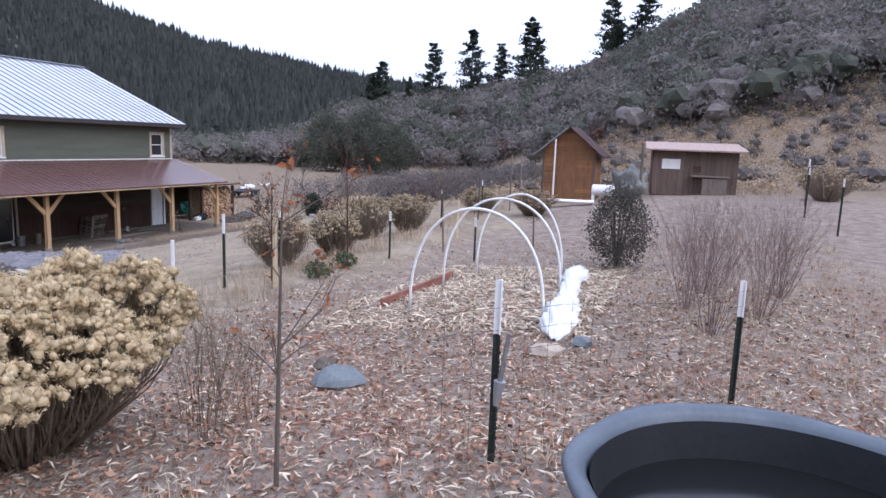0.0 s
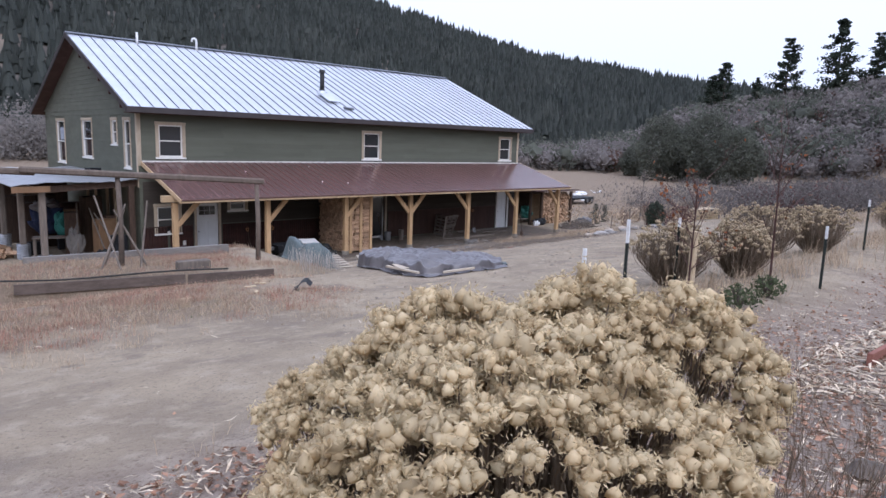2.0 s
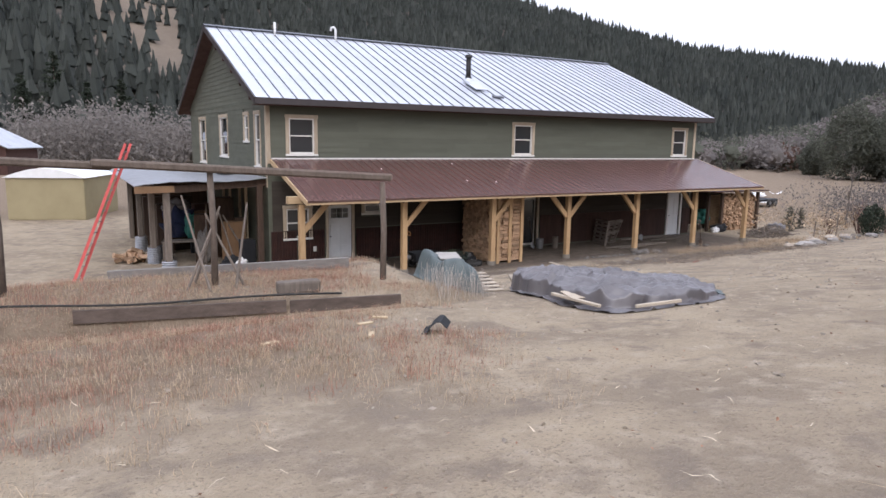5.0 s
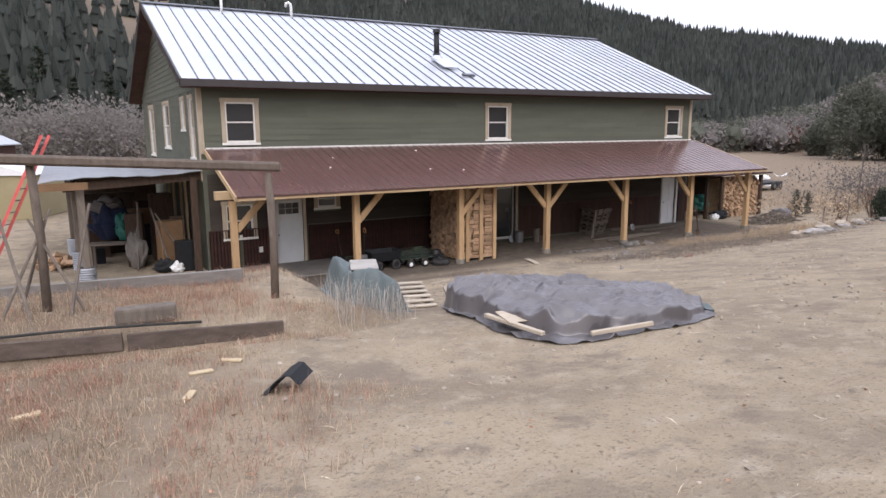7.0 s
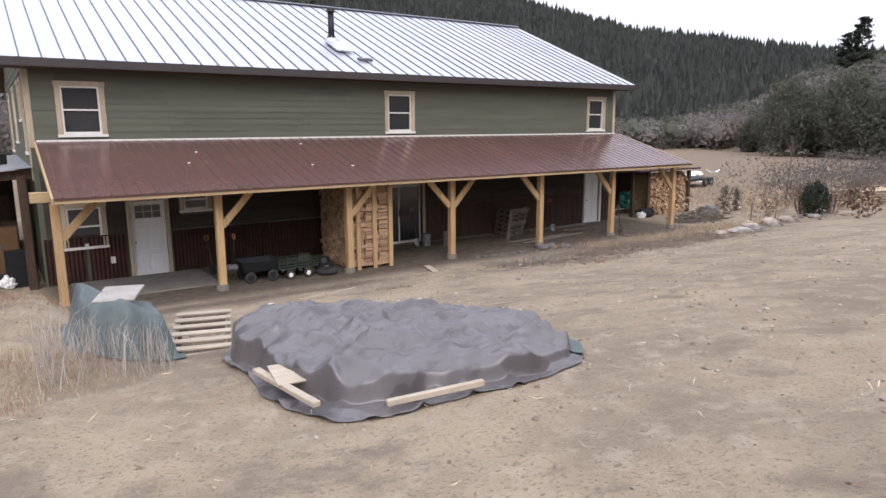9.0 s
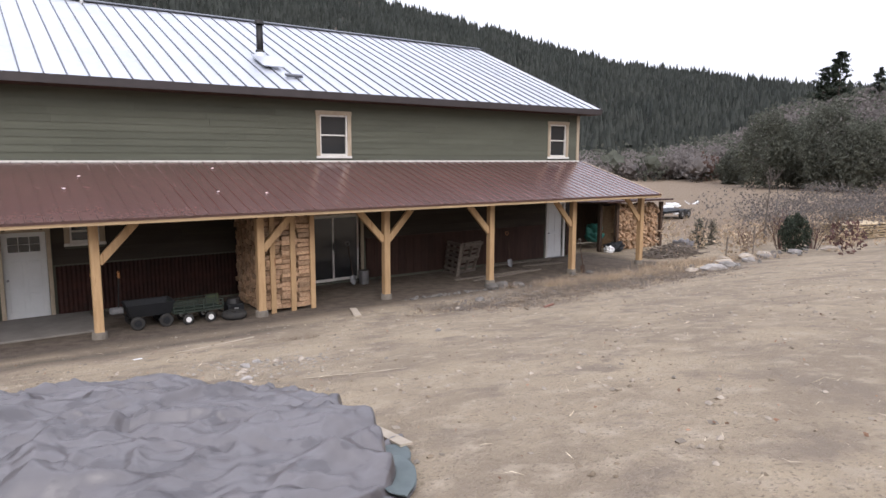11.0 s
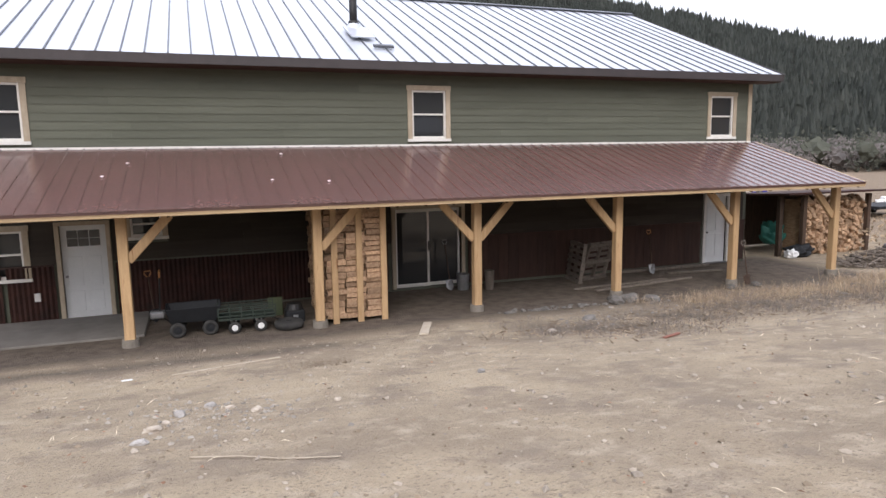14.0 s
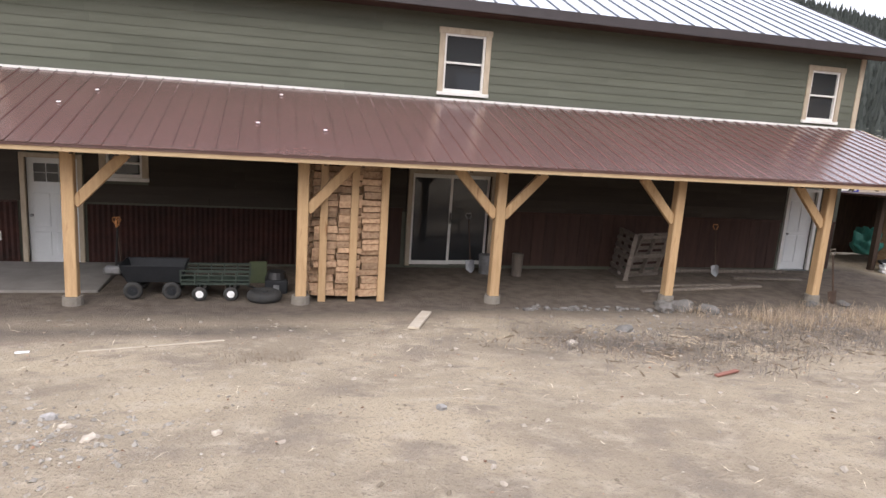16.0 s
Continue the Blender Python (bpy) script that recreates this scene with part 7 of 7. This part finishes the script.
tr = thing("flat_trailer", "low black flat trailer parked in the meadow", "trailer", m=pose(27.0, 8.2, gz(27, 8.2), 0, 0, 8))
block("bed", CHARCOAL, tr, -1.6, 1.6, -0.8, 0.8, 0.42, 0.56)
for sx in (-0.4, 0.4):
    for sy in (-0.9, 0.9):
        wheel(tr, sx + 0.6, sy, 0.3, 0.3, 0.2, STEEL)
bm = bmesh.new()
tube(bm, [(-1.6, 0, 0.45), (-2.4, 0, 0.4)], 0.05, 6)
part("tongue", bm, CHARCOAL, tr)
bm = bmesh.new()
for i in range(13):
    a = i / 12
    for k in range(3):
        bm.verts.new((a * 3.2 - 1.6, k * 0.25, 0.95 - 0.75 * math.sin(math.pi * a) + 0.12 * k))
bm.verts.ensure_lookup_table()
for i in range(12):
    for k in range(2):
        bm.faces.new([bm.verts[q] for q in (i * 3 + k, i * 3 + k + 1, i * 3 + k + 4, i * 3 + k + 3)])
ob = tagged(part("white_sheet", bm, WHITE_SHEET), "sagging white plastic sheet in the meadow", "sheet")
ob.matrix_basis = pose(40.5, 15.5, gz(40.5, 15.5) - 0.15, 0, 0, -30) @ Matrix.Scale(0.38, 4)
ob.modifiers.new("thickness", "SOLIDIFY").thickness = 0.02
for x, y, r in ((36.0, 14.2, 0.5), (34.5, 13.6, 0.35), (30.5, 9.8, 0.3)):
    heap("white_scrap", x, y, gz(x, y) - 0.05, r * 1.5, r, r * 0.8, WHITE_SHEET, "crumpled white plastic in the meadow", "scrap", x)
for k, (x, y) in enumerate(((31, 22), (35, 24))):
    cr = thing("parked_truck" if k == 0 else "blue_crate", "white pickup parked far behind the house" if k == 0 else "small blue tote in the meadow", "truck" if k == 0 else "tote", m=pose(x, y, gz(x, y), 0, 0, 20))
    if k:
        block("tote", shade("blue_plastic", (0.03, 0.04, 0.35), None, 4, 0.5), cr, -0.5, 0.5, -0.4, 0.4, 0, 0.6, bevel=0.05)
    else:
        bm = bmesh.new()
        box(bm, -2.4, 2.4, -0.85, 0.85, 0.45, 1.0)
        box(bm, -0.6, 1.0, -0.78, 0.78, 1.002, 1.65)
        soften(bm, 0.08, 2)
        part("body", bm, VINYL, cr)
        block("window", GLASS, cr, -0.45, 0.85, -0.80, 0.80, 1.15, 1.5)
        for sx in (-1.5, 1.5):
            for sy in (-0.8, 0.8):
                wheel(cr, sx, sy, 0.36, 0.36, 0.22, STEEL)

# ---- the garden ----
TP_GREEN = shade("dark_green_post_paint", (0.018, 0.026, 0.02), (0.03, 0.034, 0.028), 8, 0.7, bump=0.1)


def t_post(x, y, h, white=0.22, lean=0.0, label="dark green steel T-post with a white top"):
    t = thing("t_post", label, "fence post", "garden fence posts", m=pose(x, y, gz(x, y), 0, lean, 20))
    for name, z0, z1, mat in (("shaft", -0.2, h - white, TP_GREEN), ("painted_top", h - white, h, WHITE_PVC)):
        bm = bmesh.new()
        box(bm, -0.024, 0.024, -0.004, 0.004, z0, z1)
        box(bm, -0.004, 0.004, 0.0042, 0.034, z0, z1)
        for k in range(int((z1 - z0) / 0.055)):
            box(bm, -0.008, 0.008, -0.011, -0.0042, z0 + 0.02 + k * 0.055, z0 + 0.035 + k * 0.055)
        part(name, bm, mat, t, "white-painted tip" if mat is WHITE_PVC else "")


for a in ((-17.08, -27.0, 1.06, 0.3), (-15.06, -28.36, 0.98, 0.28), (-13.79, -21.74, 0.95, 0.42), (-12.06, -21.16, 1.17, 0.3), (-9.86, -20.69, 1.1, 0.14), (-8.32, -22.28, 0.98, 0.2), (-7.15, -23.73, 0.95, 0.2), (-3.0, -21.4, 1.1, 0.15), (1.5, -21.2, 1.2, 0.2), (3.4, -31.4, 1.5, 0.25), (0.5, -31.0, 1.4, 0.2), (-2.0, -31.4, 1.4, 0.2)):
    t_post(*a)
for x, y, h, r, mat in ((-11.8, -21.9, 1.04, 0.05, PALE_BOARD), (5.3, -22.9, 2.5, 0.035, WHITE_PVC), (2.6, -21.9, 2.0, 0.03, WOOD_OLD), (3.2, -22.1, 1.9, 0.035, WOOD_OLD), (6.2, -26.1, 2.1, 0.06, WOOD_OLD), (-0.5, -21.7, 1.4, 0.03, BARK), (-4.8, -22.5, 1.0, 0.03, PALE_BOARD)):
    bm = bmesh.new()
    rod(bm, gp(x, y, -0.2), gp(x, y, h), r, r * 0.9, 8)
    tagged(part("wooden_post", bm, mat), "tall white pole standing behind the garden" if mat is WHITE_PVC else "weathered wooden fence post in the garden", "fence post")

fence = thing("wire_fence", "thin rusty-green welded wire fence panel between T-posts", "fence", m=pose(0, 0, 0))
A, B = Vector((-17.08, -27.0, 0)), Vector((-15.06, -28.36, 0))
WIRE = shade("dull_green_wire", (0.05, 0.06, 0.05), (0.08, 0.06, 0.05), 9, 0.7, bump=0.0)
for k in range(8):
    z = 0.06 + k * 0.12
    bm = bmesh.new()
    pts = [A.lerp(B, f) + Vector((0, 0, gz(*A.lerp(B, f).xy) + z + 0.008 * math.sin(f * 40 + k))) for f in [i / 10 for i in range(-2, 11)]]
    tube(bm, pts, 0.0013, 4)
    part("wire", bm, WIRE, fence)
for k in range(-2, 14):
    f = k / 13
    p = A.lerp(B, f)
    bm = bmesh.new()
    rod(bm, (p.x, p.y, gz(p.x, p.y) - 0.02), (p.x + 0.004, p.y, gz(p.x, p.y) + 0.93), 0.0012, 0.0012, 4)
    part("wire", bm, WIRE, fence)
sc = thing("feed_scoop", "white-grey metal feed scoop hung on the T-post", "scoop", m=pose(-17.14, -27.02, gz(-17.1, -27) + 0.42, 0, 8, -60))
bm = bmesh.new()
rod(bm, (0, 0, 0.09), (0, 0, 0.36), 0.014, 0.012, 8)
part("handle", bm, STEEL, sc)
bm = bmesh.new()
rod(bm, (0, 0, -0.05), (0, 0, 0.09), 0.014, 0.034, 12)
part("bowl", bm, GALV, sc)


def stock_tank():
    cx, cy = -18.2, -28.32
    z = gz(cx, cy)
    t = thing("stock_tank", "round black rubber stock tank half full of dark water", "tank", m=pose(cx, cy, z - 0.06))
    bm = bmesh.new()
    prof = ((0.0, 0.0), (0.54, 0.0), (0.60, 0.10), (0.665, 0.55), (0.70, 0.565), (0.712, 0.595), (0.70, 0.615), (0.665, 0.612), (0.635, 0.585), (0.62, 0.5), (0.57, 0.10), (0.52, 0.05), (0.0, 0.05))
    n = 56
    rings = []
    for r, h in prof:
        rings.append([bm.verts.new((r * (1 + 0.012 * math.cos(8 * 2 * math.pi * i / n)) * math.cos(2 * math.pi * i / n), r * (1.06 + 0.012 * math.cos(8 * 2 * math.pi * i / n)) * math.sin(2 * math.pi * i / n), h + 0.008 * math.sin(3 * 2 * math.pi * i / n))) for i in range(n)] if r else [bm.verts.new((0, 0, h))])
    for a, b in zip(rings, rings[1:]):
        for i in range(n):
            q = [a[i % len(a)], a[(i + 1) % len(a)], b[(i + 1) % len(b)], b[i % len(b)]]
            q = list(dict.fromkeys(q))
            bm.faces.new(q)
    part("shell", bm, TUB_GREY, t, "", True)
    # a black ring set just inside the grey shell
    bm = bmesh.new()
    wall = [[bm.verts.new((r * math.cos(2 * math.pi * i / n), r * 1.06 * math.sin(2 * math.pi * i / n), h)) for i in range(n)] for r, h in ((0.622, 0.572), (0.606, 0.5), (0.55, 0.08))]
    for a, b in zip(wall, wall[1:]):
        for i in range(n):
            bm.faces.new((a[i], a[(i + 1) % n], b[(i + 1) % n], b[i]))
    part("inner_wall", bm, CHARCOAL, t, "black inner wall of the tank", True)
    bm = bmesh.new()
    bmesh.ops.create_circle(bm, cap_ends=True, segments=56, radius=0.598)
    for v in bm.verts:
        v.co.y *= 1.06
        v.co.z = 0.42
    part("water", bm, WATER, t, "dark still water")


stock_tank()

# hoop bed
for i, (x, y0, y1, top) in enumerate(((-12.6, -24.56, -26.35, 1.36), (-10.6, -24.29, -26.19, 1.42), (-8.9, -24.32, -25.9, 1.45))):
    bm = bmesh.new()
    pts = []
    for k in range(25):
        a = math.pi * k / 24
        pts.append((x + 0.04 * math.sin(a * 2), (y0 + y1) / 2 + math.cos(a) * (y0 - y1) / 2, gz(x, (y0 + y1) / 2) - 0.05 + (top + 0.05) * math.sin(a) ** 0.72))
    tube(bm, pts, 0.019, 8)
    tagged(part("pvc_hoop", bm, WHITE_PVC, None, "", True), "white plastic pipe hoop arched over the bed", "hoop", "garden bed hoops")
raised_board(gp(-12.24, -23.98, 0.06), gp(-9.31, -23.99, 0.06), 0.05, 0.14, RED_BOARD, "red-brown board edging the hoop bed")


def row_cover():
    V, F, n, m = [], [], 60, 18
    for i in range(n + 1):
        f = i / n
        cx, cy = -13.6 + 5.4 * f, -26.68 + 0.6 * f
        close = min(1.0, 0.03 + f * 9, 0.03 + (1 - f) * 9) ** 0.5
        w = (0.16 + 0.04 * math.sin(f * 9) + 0.015 * math.sin(f * 27)) * close
        for k in range(m + 1):
            a = math.pi * k / m
            r = 1 + 0.6 * noise.noise(Vector((f * 30, k * 0.8, 2)))
            x, y = cx + 0.04 * math.sin(k + f * 30), cy + math.cos(a) * w * r
            V.append((x, y, gz(x, y) + 0.01 + math.sin(a) * (0.13 + 0.04 * math.sin(f * 13)) * r * close))
    for i in range(n):
        for k in range(m):
            F.append((i * (m + 1) + k, (i + 1) * (m + 1) + k, (i + 1) * (m + 1) + k + 1, i * (m + 1) + k + 1))
    ob = tagged(raw("row_cover", V, F, WHITE_SHEET, True), "bunched white row-cover sheet along the bed", "sheet")
    ob.modifiers.new("thickness", "SOLIDIFY").thickness = 0.008


row_cover()
SLATE = shade("blue_grey_stone", (0.17, 0.19, 0.20), (0.11, 0.125, 0.13), 5, 0.85, bump=0.5)
stone(-15.42, -25.08, 0.25, 301, "flat_stone", "flat blue-grey stone on the garden soil", SLATE, 0.38)
stone(-15.0, -24.7, 0.14, 302, "flat_stone", "small brown stone on the garden soil", BARK, 0.5)
stone(-14.11, -26.69, 0.14, 303, "pale_stone", "pale stone at the foot of the row cover", YARD_STONE, 0.7)
stone(-13.7, -27.0, 0.12, 304, "pale_stone", "grey stone at the foot of the row cover", SLATE, 0.7)
hr = random.Random(4)
for k in range(3):
    bm = bmesh.new()
    x0, y0 = -17.6 + k * 0.3, -26.6 + k * 0.5
    tube(bm, [gp(x0 + i * 0.14, y0 + 0.12 * math.sin(i * 0.8 + k), 0.015) for i in range(9)], 0.006, 4)
    tagged(part("red_twine", bm, RED_BOARD), "strand of red twine in the grass", "twine")

# log cabin and shed past the garden
cab = thing("garden_cabin", "small orange-brown board cabin with steep metal roof", "cabin", m=pose(5.9, -23.35, gz(5.9, -23.3) - 0.05))
for k in range(12):
    z = 0.1 + k * 0.165
    block("wall_board", CABIN_WOOD, cab, -0.06, -0.01, -0.98, 0.98, z, z + 0.158, bevel=0.006)
    block("wall_board", CABIN_WOOD, cab, -0.0, 2.0, -1.0, -0.95, z, z + 0.158)
    block("wall_board", CABIN_WOOD, cab, -0.0, 2.0, 0.95, 1.0, z, z + 0.158)
for k in range(5):
    z = 2.08 + k * 0.165
    wv = 0.98 - k * 0.2
    block("gable_board", CABIN_WOOD, cab, -0.06, -0.01, -wv, wv, z, z + 0.158)
block("back_wall", SHED_WOOD, cab, 1.95, 2.0, -0.94, 0.94, 0, 2.1)
for s in (-1, 1):
    bm = bmesh.new()
    v = [bm.verts.new(c) for c in ((-0.45, s * 1.35, 1.82), (2.2, s * 1.35, 1.82), (2.2, 0, 2.95), (-0.45, 0, 2.95))]
    bm.faces.new(v)
    e = bmesh.ops.extrude_face_region(bm, geom=bm.faces[:])
    bmesh.ops.translate(bm, verts=[q for q in e["geom"] if isinstance(q, bmesh.types.BMVert)], vec=(0, 0, 0.07))
    part("roof", bm, STEEL if s > 0 else RUST, cab)
    block("corner_post", SHED_WOOD, cab, -0.08, 0.02, s * 1.0 - 0.04, s * 1.0 + 0.04, 0, 2.1)
block("door", CABIN_WOOD, cab, -0.09, -0.062, -0.3, 0.4, 0.1, 1.9, label="plank door, closed")
shed = thing("garden_shed", "low grey-brown board shed with a flat rusty roof", "shed", m=pose(8.0, -28.0, gz(8, -28) - 0.05, 0, 0, 5))
for k in range(16):
    y = -1.6 + k * 0.2
    block("wall_board", SHED_WOOD, shed, -0.05, 0.0, y, y + 0.19, 0, 1.75)
for s in (-1.62, 1.58):
    block("side_wall", SHED_WOOD, shed, 0.0, 2.2, s, s + 0.05, 0, 1.85)
block("back_wall", SHED_WOOD, shed, 2.2, 2.25, -1.6, 1.6, 0, 2.0)
bm = bmesh.new()
plank(bm, (-0.4, 0, 1.80), (2.5, 0, 2.12), 3.8, 0.06, (0, 0, 1))
part("roof", bm, shade("faded_rusty_sheet", (0.40, 0.30, 0.26), (0.30, 0.20, 0.16), 2, 0.7, stretch=(1, 6, 1)), shed, "faded rusty metal roof")
block("window", VINYL, shed, -0.09, -0.052, 0.55, 1.25, 1.05, 1.45, label="pale curtained window")
block("hatch", SOFFIT, shed, -0.08, -0.052, -0.25, 0.05, 0.95, 1.2)
block("lean_shelf", WOOD_OLD, shed, -0.5, -0.052, -1.3, 0.1, 0.78, 0.84)
block("hutch", WOOD_OLD, shed, -0.45, -0.06, -1.2, -0.3, 0.05, 0.74)
tbl = thing("work_table", "low table covered with white plastic", "table", m=pose(3.0, -23.8, gz(3.0, -23.8) - 0.12, 0, 0, 8))
block("top", WHITE_SHEET, tbl, -0.35, 0.35, -1.0, 0.9, 0.3, 0.36, bevel=0.02)
for sx in (-0.28, 0.28):
    for sy in (-0.9, 0.8):
        block("leg", WOOD_OLD, tbl, sx - 0.04, sx + 0.04, sy - 0.04, sy + 0.04, 0, 0.3)
tank = thing("white_tank", "small white rounded tank on legs", "tank", m=pose(4.6, -24.9, gz(4.6, -24.9)))
bm = bmesh.new()
rod(bm, (0, -0.4, 0.42), (0, 0.4, 0.42), 0.2, 0.2, 16)
soften(bm, 0.03)
part("body", bm, WHITE_PVC, tank)
for sy in (-0.35, 0.35):
    block("leg", WHITE_PVC, tank, -0.1, 0.1, sy - 0.05, sy + 0.05, 0, 0.26)
heap("grey_tarp_heap", 6.6, -25.7, gz(6.6, -25.7) - 0.05, 0.75, 0.6, 1.3, shade("dull_grey_tarp", (0.19, 0.19, 0.175), (0.13, 0.13, 0.12), 2, 0.7), "grey tarp draped over stacked goods", "tarp", 41)

# ---- last small things in the yard ----
bm = bmesh.new()
tube(bm, [gp(-6.37, -10.81, 0.012), gp(-6.0, -11.0, 0.02), gp(-5.7, -11.3, 0.012), gp(-5.3, -11.5, 0.015)], 0.009, 5, 0.006)
tagged(part("dry_stick", bm, WORN_BOARD), "crooked dry stick lying on the dirt", "stick")
for i, (x, y, r) in enumerate(((-6.5, -9.1, 0.075), (-6.73, -9.61, 0.07), (-6.62, -9.4, 0.05), (-6.8, -10.05, 0.06), (-6.0, -9.0, 0.05), (-5.75, -9.35, 0.055), (-3.1, -9.04, 0.06), (-4.9, -9.3, 0.045), (-0.38, -5.98, 0.09), (-6.2, -8.7, 0.06))):
    stone(x, y, r, 400 + i, "yard_stone", "small pale stone lying on the dirt yard", YARD_STONE if i % 3 else STONE, 0.6)
bm = bmesh.new()
plank(bm, gp(-7.4, -5.84, 0.012), gp(-7.26, -5.8, 0.012), 0.06, 0.006)
tagged(part("paper_scrap", bm, WHITE_SHEET), "scrap of white paper on the dirt", "scrap")
bm = bmesh.new()
plank(bm, gp(0.35, -8.1, 0.02), gp(0.75, -7.95, 0.03), 0.05, 0.02)
tagged(part("red_scrap", bm, RED_BOARD), "faded red wood scrap in the weeds", "scrap")
for x, y in ((-7.53, -1.17), (-4.8, -2.42), (-3.69, -2.6), (-4.4, -0.67), (-7.92, -1.98)):
    bm = bmesh.new()
    z = PZ1 + y * PS + 0.03
    plank(bm, (x, y, z), (x + 0.06, y + 0.02, z + 0.004), 0.035, 0.01, (0, -PS, 1))
    soften(bm, 0.004)
    tagged(part("roof_scrap", bm, WHITE_SHEET), "small white scrap lying on the porch roof", "scrap", "scraps on the porch roof")

# more goods stored in the lean-to
for i, (x, y, w, d, h, mat, lab, cat, rot) in enumerate((
        (-13.9, 4.6, 0.6, 0.6, 1.9, WOOD_DARK, "tall dark wooden cupboard in the shelter", "cupboard", 8),
        (-12.6, 4.3, 0.8, 0.5, 1.1, CHARCOAL, "black plastic tote in the shelter", "tote", -6),
        (-12.6, 4.3, 0.7, 0.45, 0.5, CARDBOARD, "brown carton on a black tote", "box", 4),
        (-13.4, 7.0, 1.9, 0.5, 2.0, WOOD_DARK, "dark boards stacked upright in the shelter", "boards", 0),
        (-12.1, 6.2, 0.9, 0.6, 1.7, SOFFIT, "dark red metal locker in the shelter", "locker", 3),
        (-14.0, 3.4, 0.4, 0.35, 0.5, CHARCOAL, "black crate under the workbench", "crate", 12),
        (-11.75, 1.7, 0.35, 0.4, 1.6, WOOD_DARK, "dark upright plank bundle by the house corner", "planks", 0))):
    crate(x, y, w, d, h, mat, lab, cat.replace("boards", "upright_timber"), cat, rot, (gz(12, 0) + 1.09) if i == 2 else None)
for i, (x0, y0, x1, y1) in enumerate(((-11.5, 0.9, -12.4, 1.3), (-12.1, 0.8, -12.5, 1.5), (-13.0, 1.3, -12.8, 2.0))):
    bm = bmesh.new()
    tube(bm, [(x0, y0, -0.05), (x1, y1, 1.7 + 0.15 * i)], 0.03, 6)
    tagged(part("leaning_pole", bm, WOOD_OLD), "weathered pole leaning inside the shelter", "pole")
heap("dark_sack", -12.3, 0.75, -0.06, 0.3, 0.25, 0.4, CHARCOAL, "dark sack slumped on the shelter floor", "sack", 51)
heap("grey_cloth", -13.6, 3.1, 1.6, 0.5, 0.3, 0.5, SMOKE_TARP, "grey cloth draped over the blue sack", "cloth", 52)
